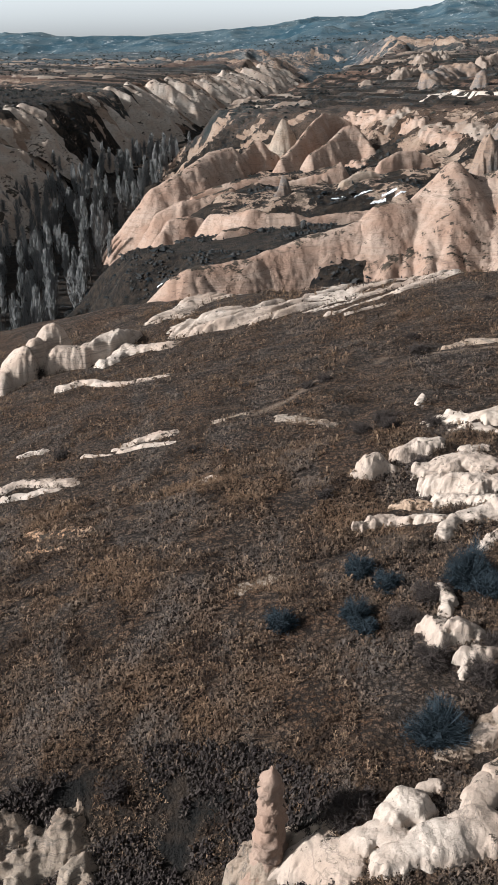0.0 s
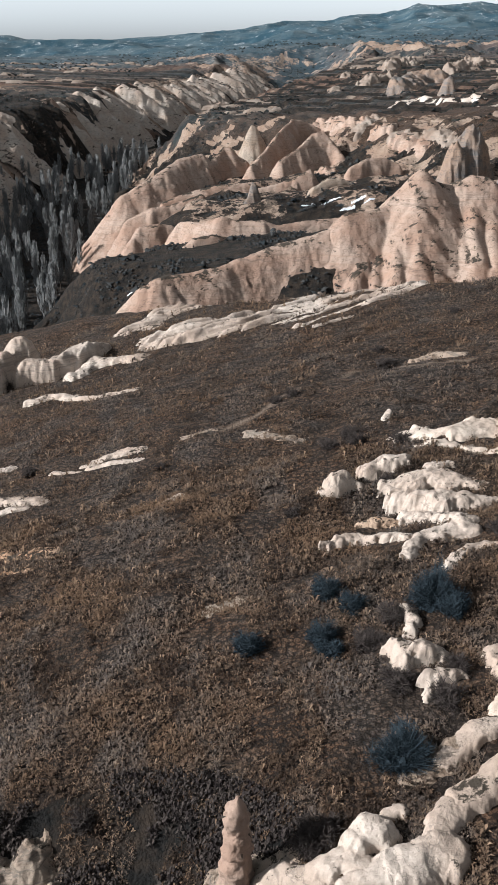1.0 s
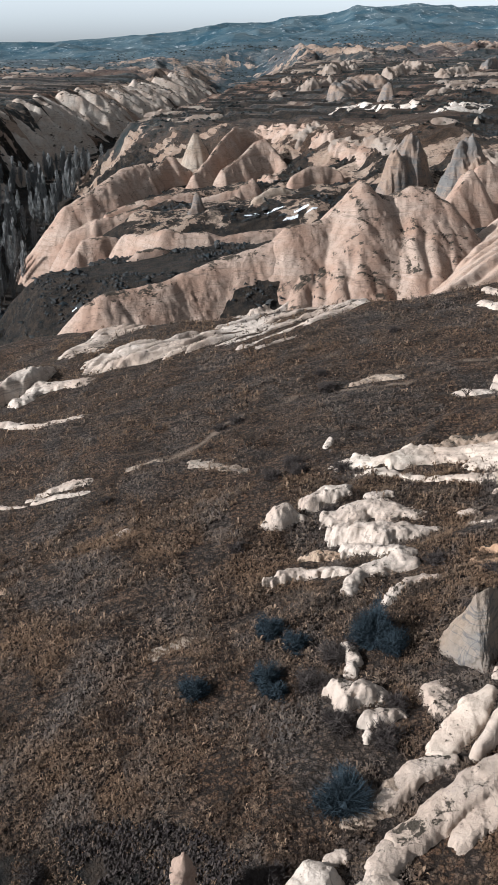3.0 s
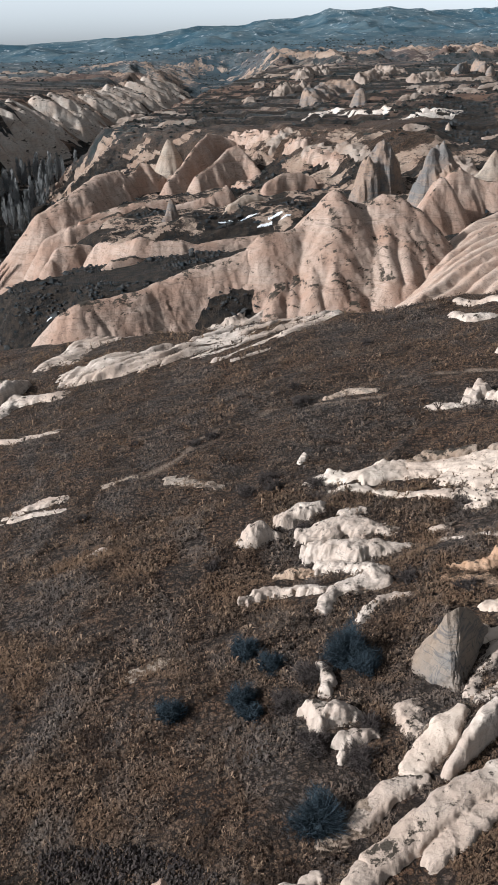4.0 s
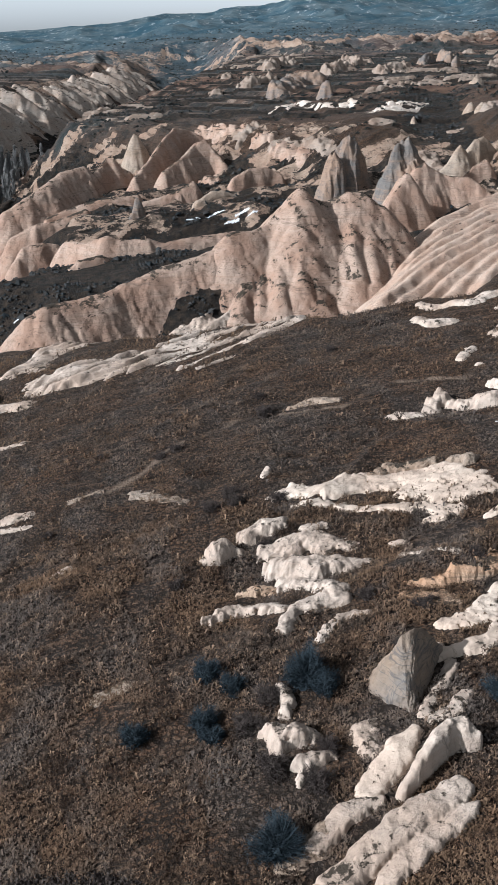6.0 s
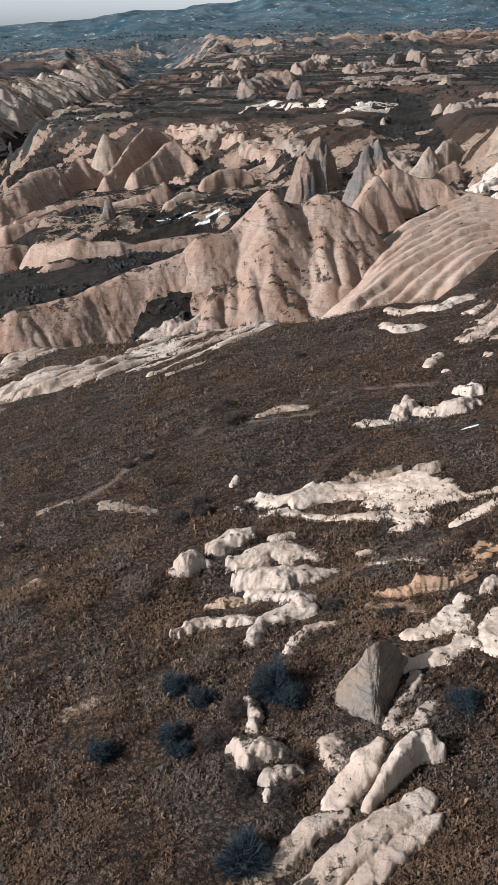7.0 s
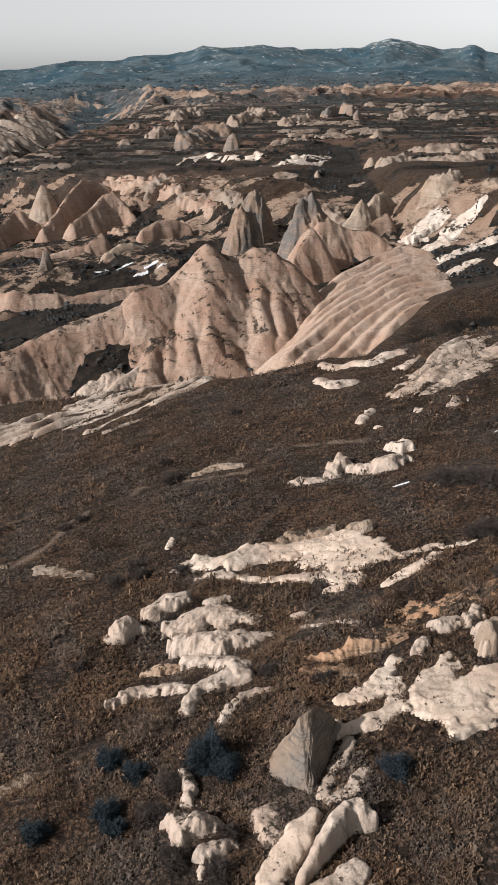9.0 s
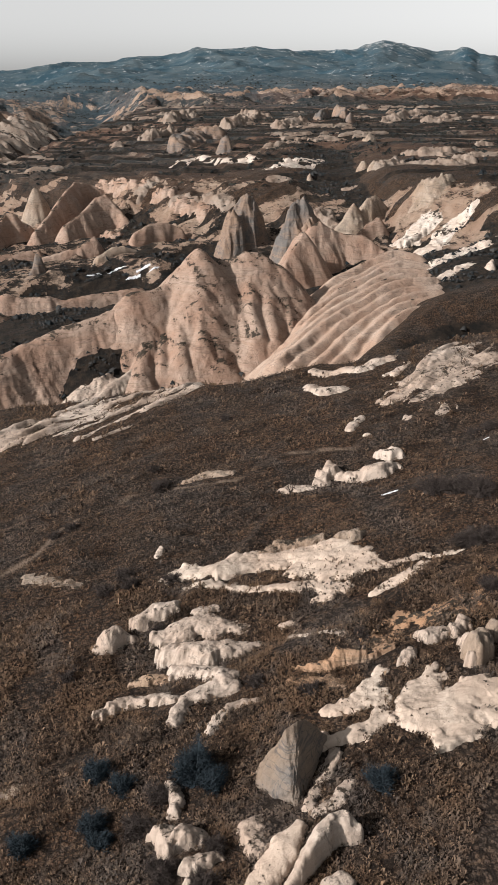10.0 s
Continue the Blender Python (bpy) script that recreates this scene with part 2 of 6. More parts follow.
M_GRASS = grass_material()
M_BUSH = twig_material("dark_bush_twigs", (0.008, 0.013, 0.018), (0.028, 0.040, 0.050))
M_BRUSH = twig_material("bare_brush", (0.018, 0.014, 0.014), (0.060, 0.050, 0.044))
M_POPLAR = twig_material("bare_poplar_twigs", (0.085, 0.092, 0.098), (0.20, 0.195, 0.19))
# thicket twigs coloured darker still, to carry the ravines' deep shade
M_THICKET = twig_material("valley_thicket", (0.010, 0.014, 0.017), (0.045, 0.044, 0.043))
M_FARSCRUB = twig_material("far_scrub", (0.010, 0.014, 0.015), (0.036, 0.034, 0.029))
M_BARK = twig_material("bark", (0.024, 0.019, 0.016), (0.056, 0.044, 0.036))
M_PALE = tuff_material("pale_tuff", (0.50, 0.455, 0.41), (0.43, 0.355, 0.30), (0.17, 0.155, 0.145), grown=0.56, coarse=0.05)
M_SPIRE = tuff_material("dark_tuff", (0.110, 0.104, 0.100), (0.22, 0.155, 0.115), (0.038, 0.042, 0.047), grown=0.9, coarse=0.12)
M_FARROCK = tuff_material("far_tuff", (0.235, 0.197, 0.166), (0.20, 0.150, 0.118), (0.104, 0.092, 0.084), grown=0.9)
M_WALL = tuff_material("valley_wall_tuff", (0.36, 0.315, 0.275), (0.30, 0.235, 0.19), (0.10, 0.09, 0.082), grown=0.52, coarse=0.05, level=0.70)
M_BANK = tuff_material("clean_pink_tuff", (0.36, 0.285, 0.235), (0.30, 0.21, 0.16), (0.13, 0.095, 0.075), grown=0.60, coarse=0.06, level=0.80, relief=0.4)
M_SNOW = Nodes("old_snow", 0.6).done((0.496, 0.520, 0.560))

# ---- relief of the land ----
def lattice(ix, iy, seed):
    n = (ix.astype(np.int64) * 374761393 + iy.astype(np.int64) * 668265263 + seed * 1442695041) & 0xFFFFFFFF
    n = ((n ^ (n >> 13)) * 1274126177) & 0xFFFFFFFF
    n = ((n ^ (n >> 16)) * 2246822519) & 0xFFFFFFFF
    return ((n >> 8) & 0xFFFF) / 32767.5 - 1.0


def vnoise(x, y, seed=0):
    """Smooth value noise, -1 to 1, for arrays."""
    x, y = np.asarray(x, float), np.asarray(y, float)
    ix, iy = np.floor(x), np.floor(y)
    fx, fy = x - ix, y - iy
    ux, uy = fx * fx * fx * (fx * (fx * 6 - 15) + 10), fy * fy * fy * (fy * (fy * 6 - 15) + 10)
    a, b = lattice(ix, iy, seed), lattice(ix + 1, iy, seed)
    c, d = lattice(ix, iy + 1, seed), lattice(ix + 1, iy + 1, seed)
    return (a + (b - a) * ux) * (1 - uy) + (c + (d - c) * ux) * uy


def fbm(x, y, octaves=4, seed=0, gain=0.5):
    total, amp, norm = 0.0, 1.0, 0.0
    for k in range(octaves):
        total = total + amp * vnoise(x * 2.03 ** k + 17.3 * k, y * 2.03 ** k - 9.1 * k, seed + k)
        norm += amp
        amp *= gain
    return total / norm


def ridged(x, y, octaves=3, seed=0):
    total, amp, norm = 0.0, 1.0, 0.0
    for k in range(octaves):
        total = total + amp * (1 - np.abs(vnoise(x * 2.1 ** k + 5.7 * k, y * 2.1 ** k + 3.1 * k, seed + k)) * 2)
        norm += amp
        amp *= 0.5
    return total / norm


def smooth(a, b, v):
    t = np.clip((v - a) / (b - a), 0, 1)
    return t * t * (3 - 2 * t)


def along(x, y, pts):
    """Distance to a line of points (x, y, value) and the value there."""
    best, val = np.full(np.shape(x), 1e9), np.zeros(np.shape(x))
    for (ax, ay, av), (bx, by, bv) in zip(pts, pts[1:]):
        dx, dy = bx - ax, by - ay
        t = np.clip(((x - ax) * dx + (y - ay) * dy) / (dx * dx + dy * dy), 0, 1)
        d = np.hypot(x - ax - t * dx, y - ay - t * dy)
        near = d < best
        best, val = np.where(near, d, best), np.where(near, av + t * (bv - av), val)
    return best, val


VALLEY = [(-130, 30, -34), (-105, 110, -38), (-84, 180, -41), (-74, 250, -42), (-78, 340, -39), (-72, 430, -35), (-50, 520, -31), (-20, 640, -27), (20, 760, -23), (60, 900, -17), (95, 1130, -8), (120, 1400, 0)]
RAVINE = [(112, 292, 1), (100, 262, -3), (88, 236, -9), (75, 208, -14), (64, 190, -17), (52, 173, -20), (34, 168, -22), (-6, 170, -27), (-30, 178, -34), (-54, 205, -41)]
RAVINE_B = [(72, 252, -8), (44, 246, -17), (14, 252, -21), (-16, 255, -27), (-50, 275, -40)]
EDGE = [(8, 158, -20), (22, 151, -18), (40, 141, -15), (60, 137, -13), (78, 140, -11), (95, 152, -8)]
BANK = [(58, 182, -16), (70, 200, -13), (84, 226, -8), (96, 252, -3)]
GULLY = [(150, 420, 11), (126, 340, 8), (112, 296, 2), (100, 262, -2)]
RIDGE_AZ = [-180, -60, -22, -14, -10.4, -6.5, -3.5, 0, 3.6, 6.5, 8, 9.8, 11.4, 13.1, 15.4, 17.8, 19.7, 21, 22.5, 24, 25.6, 26.4, 27.1, 28.1, 28.9, 31, 36, 60, 180]
RIDGE_Z = [40, 50, 60, 52, 46, 46, 54, 65, 82, 103, 118, 121, 144, 138, 143, 133, 132, 150, 174, 151, 132, 137, 150, 131, 114, 100, 80, 50, 40]


def meadow(x, y):
    return -0.8 + 0.185 * x - 0.06 * (np.maximum(y, 44) - 60) - 0.03 * np.clip(44 - y, 0, 60) - 0.06 * np.clip(-4 - x, 0, 60)


def relief(x, y):
    """Height of the ground and how much bare tuff shows in it (0 to 1)."""
    x, y = np.asarray(x, float), np.asarray(y, float)
    wx, wy = x + 9 * fbm(x / 45, y / 45, 3, 3), y + 9 * fbm(x / 45, y / 45, 3, 8)
    lay = meadow(np.clip(x, -45, 60), np.clip(y, -30, 135)) + 0.05 * np.clip(x - 60, 0, 160)
    # tableland beyond the ravines, stepping up in terraces
    far = -14 + 12 * smooth(395, 470, y + 1.4 * x + 14 * fbm(x / 40, y / 40, 3, 88)) + 0.105 * np.clip(x, -60, 140) + 0.02 * np.clip(x - 140, 0, 800) + 0.0105 * np.clip(y - 400, 0, 1500)
    step = 1.7
    tt = far + 1.6 * fbm(x / 90, y / 60, 3, 21)
    frac = tt / step - np.floor(tt / step)
    terr = (np.floor(tt / step) + smooth(0.42, 0.58, frac)) * step
    riser = smooth(0.36, 0.44, frac) * smooth(0.64, 0.56, frac) * smooth(330, 420, y) * smooth(1500, 900, y)
    far = far + (terr - far) * smooth(330, 390, y)
    base = lay + (far - lay) * smooth(140, 195, y)
    # rim of the valley's far side
    west = 1.5 + 0.012 * np.clip(y - 420, 0, 900) + 2.5 * fbm(x / 60, y / 60, 3, 5) + 0.01 * np.clip(-x - 90, 0, 900)
    axis = np.interp(y, [p[1] for p in VALLEY], [p[0] for p in VALLEY])
    rim = smooth(4, -14, x - axis) * smooth(160, 300, y) * smooth(1500, 1100, y)
    base = base + (west - base) * rim * smooth(260, 100, x)
    # far hills
    r = np.hypot(x, y)
    az = np.degrees(np.arctan2(x, y))
    hill = np.interp(az + 0.5 * fbm(az * 1.5, r / 900, 2, 14), RIDGE_AZ, RIDGE_Z)
    up = smooth(1300, 3500, r) ** 1.6
    base = base * (1 - up) + hill * up * (1 - 0.3 * smooth(3600, 4700, r))
    base = base + 34 * (ridged(x / 380, y / 380, 4, 31) - 0.25) * smooth(1300, 2300, r) * smooth(3500, 2900, r)
    base = base + 4 * fbm(x / 140, y / 110, 4, 33) * smooth(400, 900, r)
    # broken badlands in the middle distance
    bad = smooth(820, 980, y) * smooth(1700, 1300, y) * smooth(-160, -20, x + 60 * fbm(x / 90, y / 90, 2, 77)) * smooth(-0.25, 0.2, fbm(x / 120, y / 160, 3, 78) + 0.25 * smooth(500, 100, x))
    crag = ridged(wx / 56, wy / 40, 4, 41)
    base = base + bad * (15 * np.clip(crag - 0.15, -0.6, 1))
    tuff = bad * smooth(0.35, 0.75, crag + 0.35 * fbm(x / 25, y / 25, 3, 6))
    # the valley and its fluted walls
    dv, fl = along(wx, wy, VALLEY)
    run = y + 0.5 * x
    flute = 0.65 * ridged(run / 26 + 0.5 * fbm(x / 30, y / 30, 2, 9), x / 90, 2, 12) + 0.35 * ridged(run / 8.5, x / 40 + 3, 2, 13)
    wall = 34 + 26 * smooth(480, 800, y)
    t = np.clip((dv - 15 * flute - 12 - 11 * smooth(170, 240, y) * smooth(470, 400, y)) / wall, 0, 1)
    t = 0.6 * t + 0.4 * smooth(0, 1, t)
    carved = fl + (base - fl) * t + 2.2 * t * (1 - t) * 4 * fbm(x / 9, y / 9, 3, 15)
    z = np.where(dv < 140, np.minimum(base, carved), base)
    cliff = smooth(0.06, 0.2, t) * smooth(0.99, 0.86, t) * smooth(170, 280, y)
    cliff = cliff * smooth(-0.55, 0.15, flute + 0.7 * fbm(x / 16, y / 16, 3, 2)) * np.where(x < axis, 1.0, 0.2) * (1 - 0.6 * smooth(430, 480, y) * smooth(660, 600, y))
    tuff = np.maximum(tuff * 0.9, cliff)
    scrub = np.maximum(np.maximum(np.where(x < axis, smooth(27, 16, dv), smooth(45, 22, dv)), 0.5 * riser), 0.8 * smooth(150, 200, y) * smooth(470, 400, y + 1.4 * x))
    for line, width, soft in ((EDGE, 6, 20), (BANK, 4, 36), (RAVINE, 7, 23), (RAVINE_B, 6, 20), (GULLY, 4, 18)):
        d, f = along(x + 3 * fbm(x / 14, y / 14, 2, 50), y + 3 * fbm(x / 14, y / 14, 2, 51), line)
        t = smooth(width, width + soft, d)
        z = np.where(d < width + soft, np.minimum(z, f + (z - f) * t), z)
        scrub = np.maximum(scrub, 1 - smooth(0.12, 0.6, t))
    # the broken headland between ravine and valley
    head = smooth(224, 250, y) * smooth(465, 425, y + 1.4 * x) * smooth(-56, -40, x) * smooth(6, 14, dv)
    knoll = ridged((wx * 0.8 + wy * 0.6) / 30, (wx * 0.6 - wy * 0.8) / 17, 3, 83)
    z = z + head * (3.0 * np.clip(knoll - 0.1, -0.4, 0.9) - 2)
    tuff = np.maximum(tuff, 0.6 * head * smooth(0.22, 0.55, knoll + 0.8 * fbm(x / 9, y / 9, 4, 84)))
    # hollow at the foot of the slope, below the stone pillar
    z = z - 3.4 * smooth(1.0, 0.35, np.hypot((x + 6) / 12, (y - 25) / 8))
    # broken rock along the tableland's edge
    brow = y + 1.4 * x + 14 * fbm(x / 40, y / 40, 3, 88)
    brow = smooth(385, 402, brow) * smooth(485, 455, brow)
    tuff = np.maximum(tuff, 0.9 * brow * smooth(-0.02, 0.22, fbm(x / 16, y / 7, 4, 85)))
    z = z + brow * (1.6 * ridged(x / 11, y / 7, 3, 86) - 0.4)
    # field banks that step across the tableland
    w = (y + 0.3 * x) / 34 + 0.7 * fbm(x / 130, y / 70, 3, 67)
    fr = w - np.floor(w)
    on = smooth(0, 30, y + 1.4 * x - 470) * smooth(1300, 700, y) * smooth(-0.5, 0.1, fbm(x / 90, y / 60, 2, 68) + 0.3)
    z = z + 1.5 * on * (smooth(0.40, 0.50, fr) - fr)
    scrub = np.maximum(scrub, 0.95 * on * smooth(0.36, 0.41, fr) * smooth(0.56, 0.51, fr))
    # hummocks, and low brows that run down the slope
    roll = smooth(10, 30, r) * smooth(900, 200, r)
    slant = ridged((x * 0.38 - y * 0.92) / 11 + 0.4 * fbm(x / 15, y / 15, 2, 64), (x * 0.92 + y * 0.38) / 34, 2, 65)
    z = z + roll * (0.6 * fbm(x / 13, y / 13, 3, 61) + 0.85 * (slant - 0.2) * (0.7 + 0.5 * smooth(4, 14, x)) + 0.2 * fbm(x / 3.2, y / 3.2, 3, 62))
    z = z + 0.07 * fbm(x / 0.8, y / 0.8, 2, 63) * smooth(140, 60, r)
    # terracettes trodden across the meadow
    fr = (y + 0.28 * x) / 2.7 + 1.1 * fbm(x / 22, y / 22, 3, 69)
    fr = fr - np.floor(fr)
    z = z + 0.20 * (smooth(0.25, 0.5, fr) - fr) * smooth(50, 66, y) * smooth(150, 120, y) * smooth(-0.4, 0.2, fbm(x / 16, y / 16, 2, 70) + 0.1)
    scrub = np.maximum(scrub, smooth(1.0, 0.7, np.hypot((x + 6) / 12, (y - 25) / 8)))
    return z, np.clip(tuff, 0, 1), np.clip(scrub, 0, 1)


def height(x, y):
    return relief(x, y)[0]


TRAIL = [(0.4, 75.0, 0), (3.6, 77.0, 0), (6.6, 82.1, 0), (9.6, 83.0, 0), (14.1, 86.0, 0), (17.7, 85.6, 0), (20.5, 83.6, 0), (25.1, 82.4, 0), (28.6, 85.1, 0), (31.3, 86.4, 0), (35.9, 84.5, 0), (39.7, 82.4, 0)]

# ---- the ground, one sheet out to the horizon ----
def grid_mesh(name, X, Y, Z, mat, keep=None, attrs=(), flip=False):
    """A mesh over a grid of places; keep says which quads stay."""
    rows, cols = X.shape
    idx = np.arange(rows * cols).reshape(rows, cols)
    q = np.stack([idx[:-1, :-1], idx[:-1, 1:], idx[1:, 1:], idx[1:, :-1]], -1).reshape(-1, 4)
    if flip:
        q = q[:, ::-1]
    if keep is not None:
        q = q[keep.reshape(-1)]
    used = np.zeros(rows * cols, bool)
    used[q.ravel()] = True
    remap = np.cumsum(used) - 1
    q = remap[q]
    co = np.stack([X.ravel(), Y.ravel(), Z.ravel()], -1)[used]
    me = bpy.data.meshes.new(name)
    me.vertices.add(len(co))
    me.vertices.foreach_set("co", co.astype(np.float32).ravel())
    me.loops.add(len(q) * 4)
    me.loops.foreach_set("vertex_index", q.astype(np.int32).ravel())
    me.polygons.add(len(q))
    me.polygons.foreach_set("loop_start", np.arange(0, len(q) * 4, 4, dtype=np.int32))
    me.polygons.foreach_set("loop_total", np.full(len(q), 4, dtype=np.int32))
    me.polygons.foreach_set("use_smooth", np.ones(len(q), bool))
    for key, val in attrs:
        a = me.attributes.new(key, "FLOAT", "POINT")
        a.data.foreach_set("value", val.ravel()[used].astype(np.float32))
    me.update(calc_edges=True)
    me.materials.append(mat)
    return me


def build_ground():
    az = np.concatenate([np.linspace(-180, -32, 40)[:-1], np.linspace(-32, -23, 14)[:-1], np.linspace(-23, 42, 470), np.linspace(42, 52, 14)[1:], np.linspace(52, 180, 32)[1:]])
    rad = [0.02]
    while rad[-1] < 4750:
        r = rad[-1]
        rad.append(r + (max(0.05, min(0.4, r)) if r < 20 else 0.2 if r < 50 else 0.2 + (r - 50) * 0.004 if r < 150 else 0.6 if r < 330 else min(r * 0.006 - 1.38, 9.0)))
    rad = np.array(rad)
    A, R = np.meshgrid(np.radians(az), rad)
    X, Y = R * np.sin(A), R * np.cos(A)
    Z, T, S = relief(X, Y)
    far = smooth(330, 520, R + 60 * fbm(X / 60, Y / 60, 2, 19))
    # share of the haze-blue hill colour, growing with distance
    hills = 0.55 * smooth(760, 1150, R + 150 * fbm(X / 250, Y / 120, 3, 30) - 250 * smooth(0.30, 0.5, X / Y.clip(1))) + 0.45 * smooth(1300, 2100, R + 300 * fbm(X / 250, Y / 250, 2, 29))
    track, _ = along(X, Y, TRAIL)
    path = smooth(0.5, 0.1, track + 0.35 * fbm(X / 1.5, Y / 1.5, 2, 39)) * smooth(-0.5, 0.1, fbm(X / 5, Y / 5, 2, 38))
    Z = Z - 0.12 * smooth(1.0, 0.2, track)
    field = smooth(0.0, 0.16, fbm(X / 160, Y / 90, 3, 49) + 0.35 * smooth(0.42, 0.62, X / Y.clip(1)) - 0.10) * (1 - smooth(1350, 1700, R))
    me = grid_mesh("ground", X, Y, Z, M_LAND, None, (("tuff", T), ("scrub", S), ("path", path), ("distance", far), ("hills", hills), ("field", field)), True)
    return tagged(new("ground", me), "dry brown grassland with eroded pale valleys and distant hills", "ground", kind="structure")


ground = build_ground()

# ---- rock formations ----
def rock_mesh(name, chains, mat, size=0.4, power=(2.0, 0.7), rough=0.35, flutes=0.0, flute_len=3.0, layers=0.0, seed=0, sink=0.5, ribs=0.0, pockets=0.0, tilt=0.0, down=(-0.92, -0.38), lump=0.05, fingers=0.0, rib_wave=0.0, rib_long=4.5):
    """A weathered rock body: lobes strung along chains of (x, y, radius, height over the ground)."""
    pts = np.array([p for ch in chains for p in ch], float)
    rmax = pts[:, 2].max()
    x0, y0 = (pts[:, 0] - pts[:, 2] * 1.4).min(), (pts[:, 1] - pts[:, 2] * 1.4).min()
    x1, y1 = (pts[:, 0] + pts[:, 2] * 1.4).max(), (pts[:, 1] + pts[:, 2] * 1.4).max()
    X, Y = np.meshgrid(np.arange(x0, x1 + size, size), np.arange(y0, y1 + size, size))
    rm = float(np.median(pts[:, 2]))
    wx = X + rough * rm * fbm(X / rm * 0.9, Y / rm * 0.9, 4, 100 + seed)
    wy = Y + rough * rm * fbm(X / rm * 0.9, Y / rm * 0.9, 4, 200 + seed)
    if fingers:
        u, v = X * down[0] + Y * down[1], X * -down[1] + Y * down[0]
        reach = fingers * rm * (fbm(v / (0.45 * rm), u / (2.6 * rm), 3, 130 + seed) + 0.5 * fbm(v / (0.16 * rm), u / rm, 2, 140 + seed))
        wx, wy = wx + down[0] * reach, wy + down[1] * reach
    small = min(1.0, rm)
    wx = wx + 0.24 * small * fbm(X / small * 1.1, Y / small * 1.1, 4, 120 + seed)
    wy = wy + 0.24 * small * fbm(X / small * 1.1, Y / small * 1.1, 4, 220 + seed)
    best = np.full(X.shape, -9.0)
    a, b = power
    for k, ch in enumerate(chains):
        ch = list(ch) if len(ch) > 1 else [ch[0], (ch[0][0] + 0.01, *ch[0][1:])]
        s0 = 0.0
        for (ax, ay, ar, ah), (bx, by, br, bh) in zip(ch, ch[1:]):
            dx, dy = bx - ax, by - ay
            ln = math.hypot(dx, dy) + 1e-6
            t = np.clip(((wx - ax) * dx + (wy - ay) * dy) / (ln * ln), 0, 1)
            d = np.hypot(wx - ax - t * dx, wy - ay - t * dy)
            r, h = ar + (br - ar) * t, ah + (bh - ah) * t
            q = d / r
            up = np.where(q < 1, np.clip(1 - q ** a, 0, 1) ** b, -(q - 1) * 1.5)
            if tilt:
                lean = np.clip(((X - ax - t * dx) * down[0] + (Y - ay - t * dy) * down[1]) / r, -1.2, 1.2)
                h = h * np.clip(1 - 0.35 * tilt + 0.75 * tilt * lean, 0.08, 1.4)
            zz = h * up
            if flutes:
                s = s0 + ((X - ax) * dx + (Y - ay) * dy) / ln
                s = s + 0.5 * flute_len * fbm(X / flute_len / 2, Y / flute_len / 2, 2, 300 + seed)
                cut = np.abs(vnoise(s / flute_len, q * 0.6 + k, 400 + seed)) ** 0.7
                cut2 = np.abs(vnoise(s / flute_len * 2.7, q + k, 410 + seed))
                zz = zz - flutes * h * smooth(0.08, 0.5, q) * (1 - 0.5 * q) * ((1 - cut) * 0.7 + (1 - cut2) * 0.3)
            best = np.maximum(best, zz)
            s0 += ln
    body = smooth(-0.1, 0.6, best / max(rm * 0.3, 0.3))
    zr = best + body * rm * lump * (fbm(X / rm * 2.0, Y / rm * 2.0, 4, 500 + seed) + 0.35 * ridged(X / rm * 4.5, Y / rm * 4.5, 3, 520 + seed))
    if ribs:
        u, v = X * down[0] + Y * down[1], X * -down[1] + Y * down[0]
        wave = rib_wave or rm * 1.1
        v = v + 0.45 * wave * fbm(X / wave * 0.5, Y / wave * 0.5, 2, 710 + seed)
        rib = ridged(v / wave, u / (wave * rib_long), 3, 720 + seed)
        zr = zr - ribs * body * min(wave, 3.0) * 0.5 * np.clip(0.7 - rib, 0, 1.4)
    if pockets:
        hole = fbm(X / (rm * 1.3), Y / (rm * 1.3), 4, 730 + seed)
        zr = zr - 0.7 * pockets * rm * smooth(0.10, 0.34, hole)
    G = height(X, Y)
    if layers:
        lift = zr + G + 0.5 * layers * fbm(X / layers / 4, Y / layers / 4, 2, 600 + seed)
        f = lift / layers
        zr = zr + np.where(best > 0, (np.floor(f) + smooth(0.15, 0.75, f - np.floor(f)) - f) * layers * 0.65, 0)
    Z = G + np.maximum(zr, -sink * 2)
    keep = zr > -sink
    keep = keep[:-1, :-1] | keep[1:, :-1] | keep[:-1, 1:] | keep[1:, 1:]
    cx, cy = float(pts[:, 0].mean()), float(pts[:, 1].mean())
    cz = float(height(np.array([cx]), np.array([cy]))[0])
    me = grid_mesh(name, X - cx, Y - cy, Z - cz, mat, keep)
    return me, (cx, cy, cz)


def one_piece(keep):
    """Only the largest connected patch of a grid of cells."""
    todo, best = keep.copy(), np.zeros_like(keep)
    for _ in range(6):
        if todo.sum() <= best.sum():
            break
        patch = np.zeros_like(keep)
        patch.flat[int(np.argmax(todo))] = True
        seen = 0
        while patch.sum() > seen:
            seen = patch.sum()
            for _ in range(12):
                patch[1:] |= patch[:-1]
                patch[:-1] |= patch[1:]
                patch[:, 1:] |= patch[:, :-1]
                patch[:, :-1] |= patch[:, 1:]
                patch &= todo
        if patch.sum() > best.sum():
            best = patch
        todo = todo & ~patch
    return best


